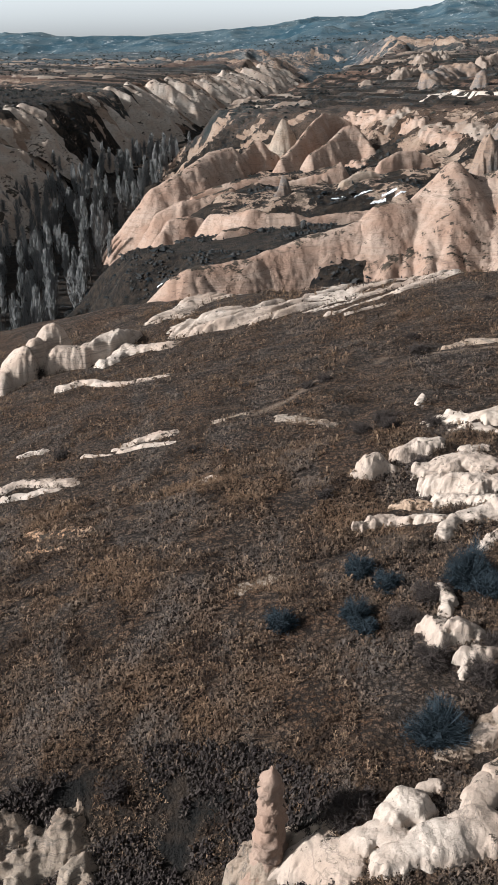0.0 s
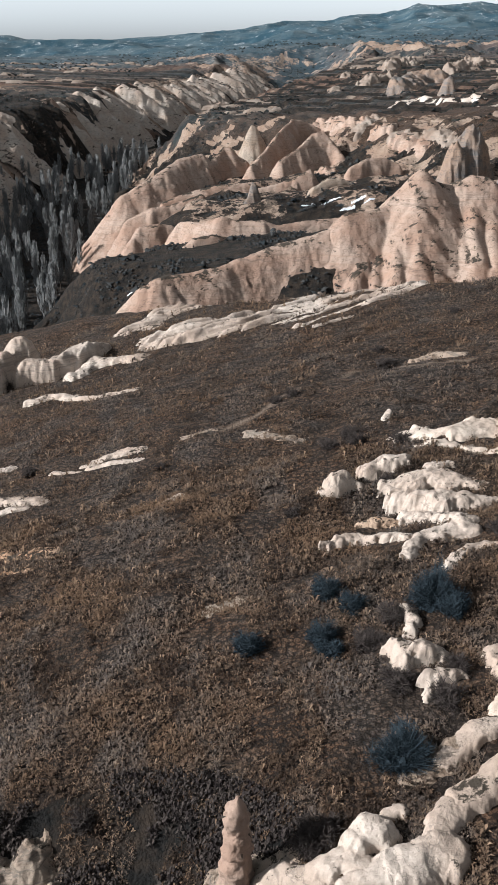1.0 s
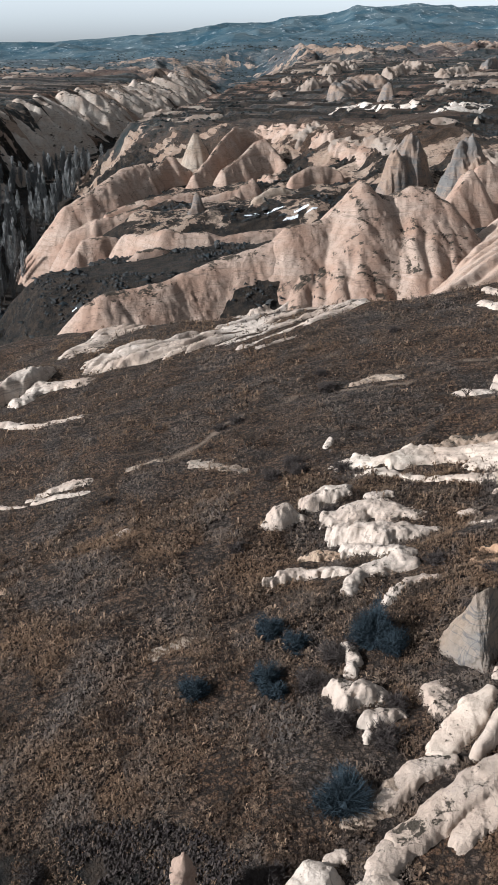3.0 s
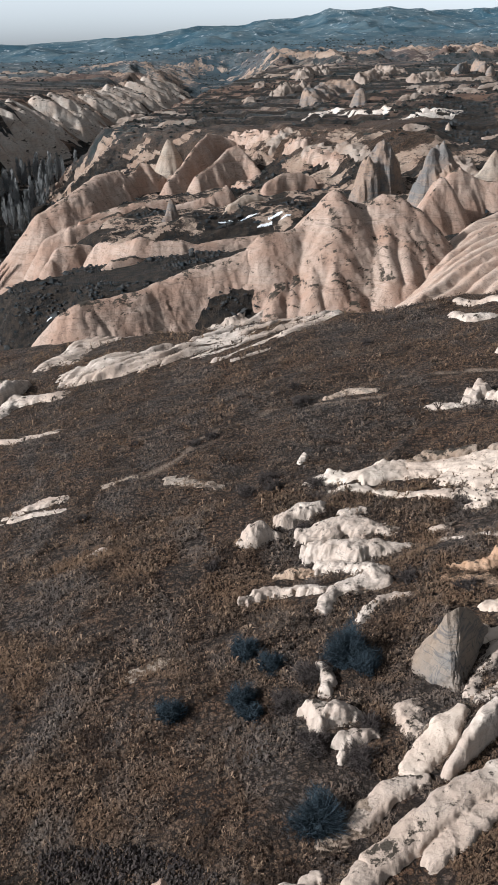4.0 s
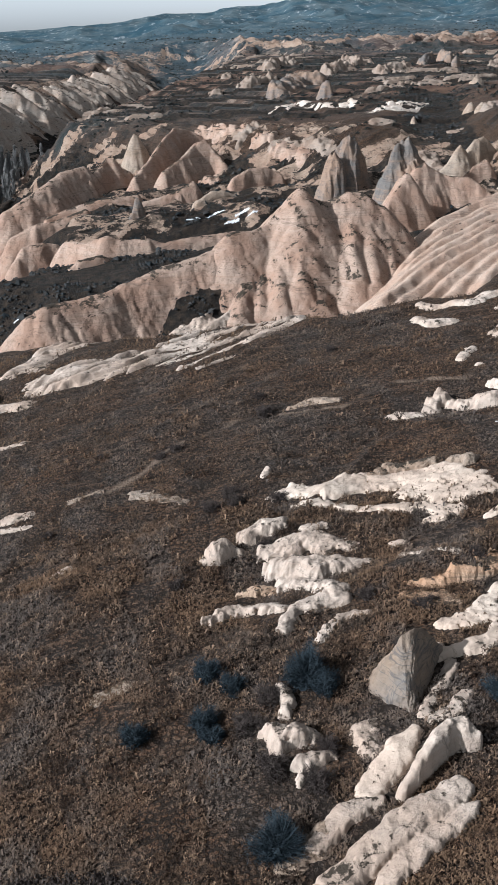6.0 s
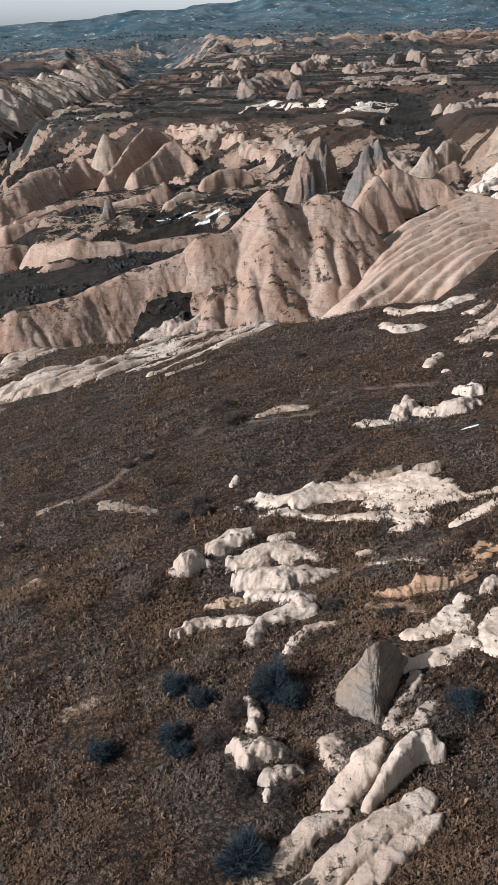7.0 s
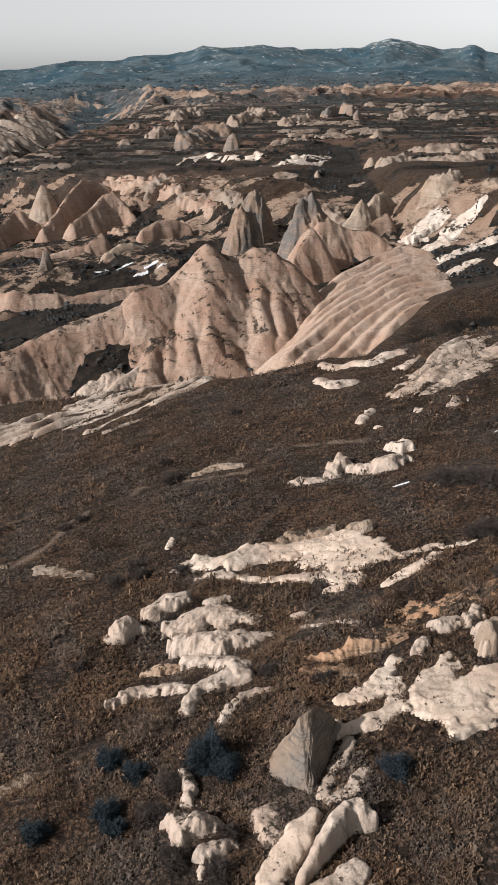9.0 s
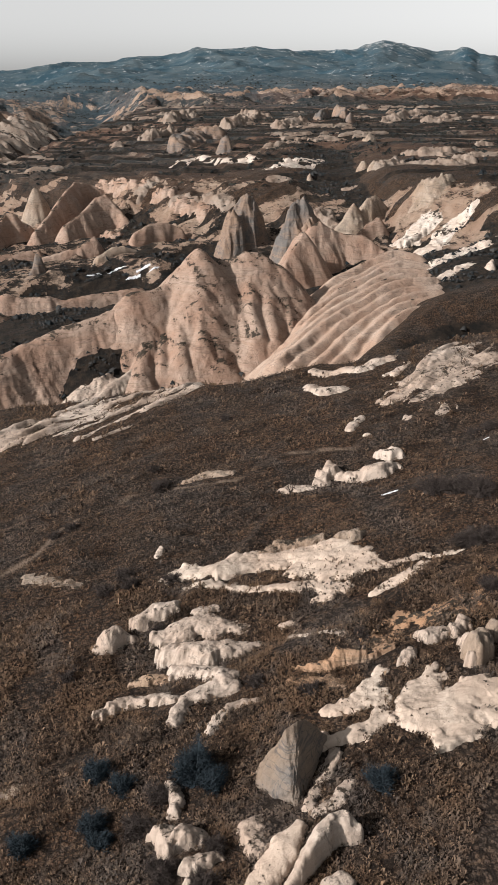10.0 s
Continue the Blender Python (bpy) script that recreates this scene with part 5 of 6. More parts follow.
rock("rock_outcrop", "rounded white tuff ridge at the slope's foot", "rock outcrop",
     [[(7.30, 26.65, 0.4, 0.40), (7.88, 26.97, 0.4, 0.40)]],
     M_WHITE, size=0.06, power=(3.4, 0.65), rough=0.35, lump=0.05, tilt=0.3, ribs=0.0, pockets=0.06, fingers=0.2)
rock("rock_slab", "pale sandy scar below the thorn bush", "rock slab",
     [[(8.46, 28.38, 0.5, 0.15), (10.49, 29.22, 0.7, 0.25)],
      [(10.92, 29.84, 0.6, 0.50)]],
     M_GREY, size=0.08, power=(3, 0.9), rough=0.6, lump=0.03)
rock("rock_outcrop", "pale eroded bank at the foot of the pillar", "rock outcrop",
     [[(-0.12, 26.62, 1, 1.20), (0.85, 25.55, 1.3, 1.60)],
      [(1.85, 26.51, 0.7, 0.70), (3.25, 26.01, 0.8, 0.70)]],
     M_GREY, size=0.08, power=(2, 0.9), rough=0.5, lump=0.10, tilt=0.7, ribs=0.1, pockets=0.12, fingers=0.3)
rock("rock_outcrop", "grey-white eroded bank in the dark hollow", "rock outcrop",
     [[(-11.70, 28.97, 1, 1.00), (-11.13, 29.44, 0.9, 1.00)],
      [(-10.62, 27.82, 1.2, 1.20), (-9.83, 28.58, 1.3, 1.20), (-8.69, 29.20, 1.3, 1.30)],
      [(-7.69, 27.67, 1.1, 1.10), (-7.35, 28.04, 0.7, 0.80)]],
     M_GREY, size=0.09, power=(2, 0.9), rough=0.8, lump=0.12, pockets=0.2, tilt=0.7, ribs=0.1, fingers=0.3)
rock("rock_outcrop", "low white tuff crag in the brown grass", "rock outcrop",
     [[(32.62, 77.61, 0.8, 0.70), (34.65, 79.06, 1, 1.80)]],
     M_WHITE, size=0.13, power=(2.6, 0.7), rough=0.5, layers=0.5, tilt=0.7, ribs=0.1, pockets=0.12, fingers=0.3)
rock("rock_outcrop", "low white tuff crag in the brown grass", "rock outcrop",
     [[(35.59, 77.37, 1.2, 1.20), (37.99, 76.44, 1.5, 1.60), (40.06, 76.96, 1.2, 1.20)]],
     M_WHITE, size=0.13, power=(2.6, 0.7), rough=0.5, layers=0.5, tilt=0.7, ribs=0.1, pockets=0.12, fingers=0.3)
rock("rock_outcrop", "low white tuff crag in the brown grass", "rock outcrop",
     [[(40.54, 79.69, 1, 1.00), (41.98, 79.32, 0.9, 0.90)]],
     M_WHITE, size=0.13, power=(2.6, 0.7), rough=0.5, layers=0.5, tilt=0.7, ribs=0.1, pockets=0.12, fingers=0.3)
rock("rock_outcrop", "low white tuff crag in the brown grass", "rock outcrop",
     [[(28.85, 78.16, 0.6, 0.30), (31.52, 77.05, 0.6, 0.30)]],
     M_WHITE, size=0.13, power=(2.6, 0.7), rough=0.5, layers=0.5, tilt=0.7, ribs=0.1, pockets=0.12, fingers=0.3)
rock("rock_outcrop", "white tuff sheets scattered on the brown slope", "rock outcrop",
     [[(48.5, 93.7, 3, 0.5), (54.5, 97.1, 5, 0.8), (62.9, 104.4, 5, 0.8)],
      [(51.78, 103.22, 1.3, 0.40), (57.13, 104.47, 1.6, 0.40)],
      [(48.61, 97.54, 1, 0.30), (51.24, 98.34, 1, 0.30)]],
     M_WHITE, size=0.18, power=(5, 0.8), rough=0.5, lump=0.02, ribs=0.5, rib_wave=2.0, rib_long=6, pockets=0.10, fingers=0.9, down=(-0.8, -0.6), tilt=0.7)
rock("rock_outcrop", "white tuff sheets scattered on the brown slope", "rock outcrop",
     [[(46.60, 86.25, 1.3, 0.40), (50.66, 86.10, 1.2, 0.30)]],
     M_WHITE, size=0.18, power=(5, 0.8), rough=0.5, lump=0.02, ribs=0.5, rib_wave=2.0, rib_long=6, pockets=0.10, fingers=0.9, down=(-0.8, -0.6), tilt=0.7)
rock("rock_outcrop", "white tuff sheets scattered on the brown slope", "rock outcrop",
     [[(47.96, 83.27, 0.8, 0.30)]],
     M_WHITE, size=0.18, power=(5, 0.8), rough=0.5, lump=0.02, ribs=0.5, rib_wave=2.0, rib_long=6, pockets=0.10, fingers=0.9, down=(-0.8, -0.6), tilt=0.7)
rock("rock_streak", "pale stones in the brown grass", "rock streak",
     [[(39.58, 87.39, 0.6, 0.40), (42.08, 90.34, 0.7, 0.50)]],
     M_WHITE, size=0.15, power=(2.2, 0.8), rough=0.5, tilt=0.7, ribs=0.1, pockets=0.12, fingers=0.3)
rock("rock_streak", "pale stones in the brown grass", "rock streak",
     [[(40.46, 84.47, 0.4, 0.30)]],
     M_WHITE, size=0.15, power=(2.2, 0.8), rough=0.5, tilt=0.7, ribs=0.1, pockets=0.12, fingers=0.3)
rock("rock_ledge", "white rim of tuff at the meadow's edge", "rock ledge",
     [[(41.09, 107.53, 1, 0.50), (41.34, 102.47, 1, 0.60), (43.96, 102.23, 1, 0.50)]],
     M_WHITE, size=0.2, power=(2.4, 0.8), rough=0.5, tilt=0.7, ribs=0.1, pockets=0.12, fingers=0.3)
rock("rock_ledge", "white rim of tuff at the meadow's edge", "rock ledge",
     [[(33.20, 128.26, 1, 0.80), (36.39, 124.80, 1.2, 0.90), (40.05, 122.01, 1, 0.60)]],
     M_WHITE, size=0.2, power=(2.4, 0.8), rough=0.5, tilt=0.7, ribs=0.1, pockets=0.12, fingers=0.3)
rock("rock_ledge", "white rim of tuff at the meadow's edge", "rock ledge",
     [[(44.15, 113.10, 1, 0.60), (48.73, 107.59, 1.3, 0.70), (53.23, 108.64, 1, 0.60)]],
     M_WHITE, size=0.2, power=(2.4, 0.8), rough=0.5, tilt=0.7, ribs=0.1, pockets=0.12, fingers=0.3)
rock("rock_ledge", "thin pale rock ledge in the meadow", "rock ledge",
     [[(20.25, 85.80, 0.6, 0.50), (22.83, 86.10, 0.8, 0.60), (24.94, 84.29, 0.6, 0.40)]],
     M_GREY, size=0.12, power=(2.6, 0.8), rough=0.5, tilt=0.7, ribs=0.1, pockets=0.12, fingers=0.3)
rock("rock_ledge", "white tuff sheet on the far terrace", "rock ledge",
     [[(80.3, 421.3, 4.2, 0.7), (92.4, 435.9, 5.1, 1.0)]],
     M_PALE, size=0.7, power=(3, 0.8), rough=0.8, lump=0.12, tilt=0.6, ribs=0.5, pockets=0.3, fingers=0.6)
rock("rock_ledge", "white tuff sheet on the far terrace", "rock ledge",
     [[(95.9, 420.3, 4.2, 0.7), (100.5, 411.3, 5.1, 0.7)]],
     M_PALE, size=0.7, power=(3, 0.8), rough=0.8, lump=0.12, tilt=0.6, ribs=0.5, pockets=0.3, fingers=0.6)
rock("rock_ledge", "white tuff sheet on the far terrace", "rock ledge",
     [[(101.1, 392.3, 4.2, 0.7), (109.9, 406.8, 5.1, 0.9)]],
     M_PALE, size=0.7, power=(3, 0.8), rough=0.8, lump=0.12, tilt=0.6, ribs=0.5, pockets=0.3, fingers=0.6)
rock("rock_ledge", "white tuff sheet on the far terrace", "rock ledge",
     [[(107.3, 360.3, 5.1, 0.9), (118.0, 364.1, 6, 1.2), (135.5, 387.2, 5.1, 0.9)]],
     M_PALE, size=0.7, power=(3, 0.8), rough=0.8, lump=0.12, tilt=0.6, ribs=0.5, pockets=0.3, fingers=0.6)
rock("rock_crag", "jumbled pale tuff crag on the tableland", "rock crag",
     [[(141.6, 587.8, 6, 5.0), (164.7, 635.3, 7.6, 6.2)]],
     M_FARROCK, size=0.55, power=(1.4, 1.0), rough=1.0, lump=0.22, pockets=0.35, fingers=0.5, ribs=0.5, rib_wave=2.5, rib_long=4)
rock("rock_crag", "jumbled pale tuff crag on the tableland", "rock crag",
     [[(188.4, 711.5, 7.6, 5.6), (192.0, 683.3, 6.8, 4.3)]],
     M_FARROCK, size=0.55, power=(1.4, 1.0), rough=1.0, lump=0.22, pockets=0.35, fingers=0.5, ribs=0.5, rib_wave=2.5, rib_long=4)
rock("rock_crag", "jumbled pale tuff crag on the tableland", "rock crag",
     [[(170.8, 565.7, 6, 3.7), (193.5, 597.0, 6.8, 5.0)]],
     M_FARROCK, size=0.55, power=(1.4, 1.0), rough=1.0, lump=0.22, pockets=0.35, fingers=0.5, ribs=0.5, rib_wave=2.5, rib_long=4)
rock("rock_crag", "jumbled pale tuff crag on the tableland", "rock crag",
     [[(121.9, 684.5, 8.5, 5.6), (139.5, 711.1, 8.5, 6.2)]],
     M_FARROCK, size=0.55, power=(1.4, 1.0), rough=1.0, lump=0.22, pockets=0.35, fingers=0.5, ribs=0.5, rib_wave=2.5, rib_long=4)
rock("rock_crag", "jumbled pale tuff crag on the tableland", "rock crag",
     [[(90.4, 573.3, 6.8, 5.0), (102.2, 591.9, 6, 4.3)]],
     M_FARROCK, size=0.55, power=(1.4, 1.0), rough=1.0, lump=0.22, pockets=0.35, fingers=0.5, ribs=0.5, rib_wave=2.5, rib_long=4)
rock("rock_crag", "jumbled pale tuff crag on the tableland", "rock crag",
     [[(88.5, 651.8, 6, 4.3)]],
     M_FARROCK, size=0.55, power=(1.4, 1.0), rough=1.0, lump=0.22, pockets=0.35, fingers=0.5, ribs=0.5, rib_wave=2.5, rib_long=4)
rock("rock_crag", "jumbled pale tuff crag on the tableland", "rock crag",
     [[(66.0, 542.4, 5.1, 3.1)]],
     M_FARROCK, size=0.55, power=(1.4, 1.0), rough=1.0, lump=0.22, pockets=0.35, fingers=0.5, ribs=0.5, rib_wave=2.5, rib_long=4)
rock("rock_spire", "dark ribbed tuff spires on the tableland", "rock spire",
     [[(215.1, 620.4, 3.4, 5.6), (234.8, 659.5, 3.4, 7.4)]],
     M_SPIRE, size=0.6, power=(1.5, 0.9), rough=0.5, lump=0.3)
rock("rock_spire", "dark ribbed tuff spires on the tableland", "rock spire",
     [[(250.6, 685.5, 3.4, 8.1), (246.5, 655.6, 3.4, 6.2)]],
     M_SPIRE, size=0.6, power=(1.5, 0.9), rough=0.5, lump=0.3)
rock("rock_spire", "dark ribbed tuff spires on the tableland", "rock spire",
     [[(111.4, 458.2, 4.2, 6.2)]],
     M_SPIRE, size=0.6, power=(1.5, 0.9), rough=0.5, lump=0.3)
rock("rock_spire", "dark ribbed tuff spires on the tableland", "rock spire",
     [[(223.5, 582.3, 3, 5.0)]],
     M_SPIRE, size=0.6, power=(1.5, 0.9), rough=0.5, lump=0.3)
rock("rock_crag", "low pale tuff crag among terraces", "rock crag",
     [[(137.4, 323.5, 3.4, 2.5), (149.6, 333.8, 4.2, 3.1)]],
     M_FARROCK, size=0.55, power=(1.4, 1.0), rough=1.0, lump=0.22, pockets=0.35, fingers=0.5, ribs=0.5, rib_wave=2.5, rib_long=4)
rock("rock_crag", "low pale tuff crag among terraces", "rock crag",
     [[(168.6, 366.4, 5.1, 2.5), (176.3, 360.6, 6, 3.1), (191.0, 369.6, 5.1, 2.5)]],
     M_FARROCK, size=0.55, power=(1.4, 1.0), rough=1.0, lump=0.22, pockets=0.35, fingers=0.5, ribs=0.5, rib_wave=2.5, rib_long=4)
rock("rock_crag", "low pale tuff crag among terraces", "rock crag",
     [[(157.0, 329.4, 4.2, 1.9), (166.6, 324.7, 5.1, 2.5), (176.7, 326.2, 4.2, 1.9)]],
     M_FARROCK, size=0.55, power=(1.4, 1.0), rough=1.0, lump=0.22, pockets=0.35, fingers=0.5, ribs=0.5, rib_wave=2.5, rib_long=4)
rock("rock_crag", "low pale tuff crag among terraces", "rock crag",
     [[(248.4, 575.8, 6.8, 3.7), (308.3, 674.1, 7.6, 4.3)]],
     M_FARROCK, size=0.55, power=(1.4, 1.0), rough=1.0, lump=0.22, pockets=0.35, fingers=0.5, ribs=0.5, rib_wave=2.5, rib_long=4)
rock("rock_crag", "low pale tuff crag among terraces", "rock crag",
     [[(274.0, 570.7, 6.8, 3.1), (306.3, 603.3, 6.8, 3.7)]],
     M_FARROCK, size=0.55, power=(1.4, 1.0), rough=1.0, lump=0.22, pockets=0.35, fingers=0.5, ribs=0.5, rib_wave=2.5, rib_long=4)
rock("rock_crag", "low pale tuff crag among terraces", "rock crag",
     [[(213.8, 387.6, 5.1, 1.9)]],
     M_FARROCK, size=0.55, power=(1.4, 1.0), rough=1.0, lump=0.22, pockets=0.35, fingers=0.5, ribs=0.5, rib_wave=2.5, rib_long=4)
rock("rock_crag", "low pale tuff crag among terraces", "rock crag",
     [[(318.2, 807.5, 6, 3.1)]],
     M_FARROCK, size=0.55, power=(1.4, 1.0), rough=1.0, lump=0.22, pockets=0.35, fingers=0.5, ribs=0.5, rib_wave=2.5, rib_long=4)
rock("rock_cone", "small pale cone on the far terrace", "rock cone",
     [[(138.5, 339.4, 2.5, 3.4)]],
     M_GREY, size=0.5, power=(1.4, 1.0), rough=0.4, lump=0.2)
rock("rock_cone", "small pale cone on the far terrace", "rock cone",
     [[(141.0, 335.2, 2.2, 2.8)]],
     M_GREY, size=0.5, power=(1.4, 1.0), rough=0.4, lump=0.2)
rock("rock_cone", "small pale cone on the far terrace", "rock cone",
     [[(176.2, 427.6, 3.4, 3.7)]],
     M_GREY, size=0.5, power=(1.4, 1.0), rough=0.4, lump=0.2)
rock("rock_cone", "small pale cone on the far terrace", "rock cone",
     [[(116.21, 337.50, 1.7, 2.50)]],
     M_GREY, size=0.5, power=(1.4, 1.0), rough=0.4, lump=0.2)
rock("rock_crag", "broken grey tuff crag by the far gully", "rock crag",
     [[(129.7, 266.5, 4.2, 2.5), (134.4, 268.5, 5.1, 3.1), (140.9, 268.0, 4.2, 2.5)]],
     M_GREY, size=0.55, power=(1.4, 1.0), rough=1.0, lump=0.22, pockets=0.35, fingers=0.5, ribs=0.5, rib_wave=2.5, rib_long=4)
rock("rock_crag", "broken grey tuff crag by the far gully", "rock crag",
     [[(145.3, 254.1, 3.4, 1.9)]],
     M_GREY, size=0.55, power=(1.4, 1.0), rough=1.0, lump=0.22, pockets=0.35, fingers=0.5, ribs=0.5, rib_wave=2.5, rib_long=4)
rock("rock_crag", "pale standing rock at the slope's edge", "rock crag",
     [[(119.04, 199.97, 1.70, 2.40)]],
     M_WHITE, size=0.25, power=(1.6, 0.9), rough=0.6, lump=0.2)
# the bluff's shadow is put into its dark rock colour
rock("rock_block", "dark shadowed tuff bluff on the tableland", "rock block",
     [[(94.2, 489.4, 6.8, 5.6), (112.6, 535.3, 8.5, 7.4), (122.9, 528.9, 7.6, 6.2)]],
     M_SPIRE, size=0.7, power=(2.2, 0.8), rough=0.6, lump=0.2, pockets=0.1, tilt=0.7, ribs=0.1, fingers=0.3)
rock("rock_ledge", "pale broken ledge under the terrace", "rock ledge",
     [[(64.7, 342.0, 3.4, 1.9), (71.2, 336.4, 3.4, 1.9)]],
     M_FARROCK, size=0.5, power=(2.2, 0.8), rough=0.8, lump=0.25, pockets=0.25, layers=1.0, tilt=0.7, ribs=0.1, fingers=0.3)
rock("rock_ledge", "pale broken ledge under the terrace", "rock ledge",
     [[(76.0, 334.0, 2.5, 1.9), (79.8, 322.6, 3.4, 1.9)]],
     M_FARROCK, size=0.5, power=(2.2, 0.8), rough=0.8, lump=0.25, pockets=0.25, layers=1.0, tilt=0.7, ribs=0.1, fingers=0.3)
rock("rock_ledge", "pale broken ledge under the terrace", "rock ledge",
     [[(85.6, 316.5, 2.5, 1.2)]],
     M_FARROCK, size=0.5, power=(2.2, 0.8), rough=0.8, lump=0.25, pockets=0.25, layers=1.0, tilt=0.7, ribs=0.1, fingers=0.3)
rock("rock_ledge", "pale broken ledge under the terrace", "rock ledge",
     [[(106.4, 293.6, 3.4, 3.1), (104.7, 279.9, 3.4, 2.5)]],
     M_FARROCK, size=0.5, power=(2.2, 0.8), rough=0.8, lump=0.25, pockets=0.25, layers=1.0, tilt=0.7, ribs=0.1, fingers=0.3)
rock("rock_ledge", "pale broken ledge under the terrace", "rock ledge",
     [[(97.3, 325.0, 2.5, 0.9), (104.0, 325.5, 2.5, 0.9)]],
     M_FARROCK, size=0.5, power=(2.2, 0.8), rough=0.8, lump=0.25, pockets=0.25, layers=1.0, tilt=0.7, ribs=0.1, fingers=0.3)
rock("rock_ledge", "pale broken ledge under the terrace", "rock ledge",
     [[(125.2, 317.1, 2.5, 0.9)]],
     M_FARROCK, size=0.5, power=(2.2, 0.8), rough=0.8, lump=0.25, pockets=0.25, layers=1.0, tilt=0.7, ribs=0.1, fingers=0.3)
rock("rock_ledge", "pale broken ledge under the terrace", "rock ledge",
     [[(54.9, 363.2, 3.4, 1.9), (62.3, 374.4, 3.4, 1.9)]],
     M_FARROCK, size=0.5, power=(2.2, 0.8), rough=0.8, lump=0.25, pockets=0.25, layers=1.0, tilt=0.7, ribs=0.1, fingers=0.3)

# ---- fluted fins along the valley's far wall ----
def build_wall_fins():
    rng = random.Random(31)
    y = 352.0
    while y < 1050:
        i = max(k for k, p in enumerate(VALLEY[:-1]) if p[1] <= y)
        (ax, ay, az), (bx, by, bz) = VALLEY[i], VALLEY[i + 1]
        t = (y - ay) / (by - ay)
        cx, floor, ln = ax + (bx - ax) * t, az + (bz - az) * t, math.hypot(bx - ax, by - ay)
        nx, ny = -(by - ay) / ln, (bx - ax) / ln          # towards the rim
        foot, top = rng.uniform(15, 24), rng.uniform(44, 60) + 10 * (y > 620)
        skew = rng.uniform(2, 14)
        rim = 1.5 + 0.012 * max(0, y - 420) + rng.uniform(-3, 2)
        crest = []
        for f, drop in ((0, 1.0), (0.3, rng.uniform(0.42, 0.6)), (0.65, rng.uniform(0.12, 0.28)), (1, 0.0)):
            d = foot + (top - foot) * f
            s = skew * f + rng.uniform(-2, 2)
            crest.append((round(cx + nx * d - ny * s, 1), round(y + ny * d + nx * s, 1), round(rim + (floor + 3 - rim) * drop, 1)))
        ridge("rock_fin", "pale fluted tuff fin on the valley's wall", "rock fin", [crest], M_WALL, "fins of the valley wall",
              slope=rng.uniform(1.0, 1.35), round_off=1.0, size=0.9 if y < 600 else 1.4, flute=1.5, wave=3.5 + y / 220, lump=0.6, reach=16, wander=1.6)
        y += rng.uniform(9, 15) * (1 + max(0, y - 400) / 800)


build_wall_fins()

# ---- plants ----
def raw_mesh(name, co, tris, mat, smooth_faces=False):
    me = bpy.data.meshes.new(name)
    me.vertices.add(len(co))
    me.vertices.foreach_set("co", np.asarray(co, np.float32).ravel())
    me.loops.add(len(tris) * 3)
    me.loops.foreach_set("vertex_index", np.asarray(tris, np.int32).ravel())
    me.polygons.add(len(tris))
    me.polygons.foreach_set("loop_start", np.arange(0, len(tris) * 3, 3, dtype=np.int32))
    me.polygons.foreach_set("loop_total", np.full(len(tris), 3, dtype=np.int32))
    me.polygons.foreach_set("use_smooth", np.full(len(tris), smooth_faces, bool))
    me.update(calc_edges=True)
    me.materials.append(mat)
    return me


def tufts(x, y, size, rng, points=4, tall=0.7, blunt=False):
    """Spiky rosettes standing on the ground: places and triangles."""
    n, k = len(x), points * 2
    z = height(x, y)
    a = rng.uniform(0, 6.283, (n, 1)) + np.arange(k) * (6.283 / k) + rng.uniform(-0.3, 0.3, (n, k))
    tip = (np.arange(k) % 2 == 0)
    r = size[:, None] * np.where(tip, rng.uniform(0.6, 1.3, (n, k)), rng.uniform(0.25, 0.55, (n, k)))
    h = size[:, None] * tall * np.where(tip, rng.uniform(-0.1, 0.8, (n, k)), rng.uniform(0.0, 0.5, (n, k)))
    if blunt:
        r, h = size[:, None] * rng.uniform(0.7, 1.2, (n, k)), np.full((n, k), -0.3) * size[:, None]
    ring = np.stack([x[:, None] + r * np.cos(a), y[:, None] + r * np.sin(a), z[:, None] + h], -1)
    mid = np.stack([x, y, z + size * tall * rng.uniform(0.5, 1.25, n)], -1)[:, None, :]
    co = np.concatenate([mid, ring], 1).reshape(-1, 3)
    base = (np.arange(n) * (k + 1))[:, None]
    i = np.arange(k)
    tri = np.stack([np.broadcast_to(base, (n, k)), base + 1 + i, base + 1 + (i + 1) % k], -1).reshape(-1, 3)
    return co, tri


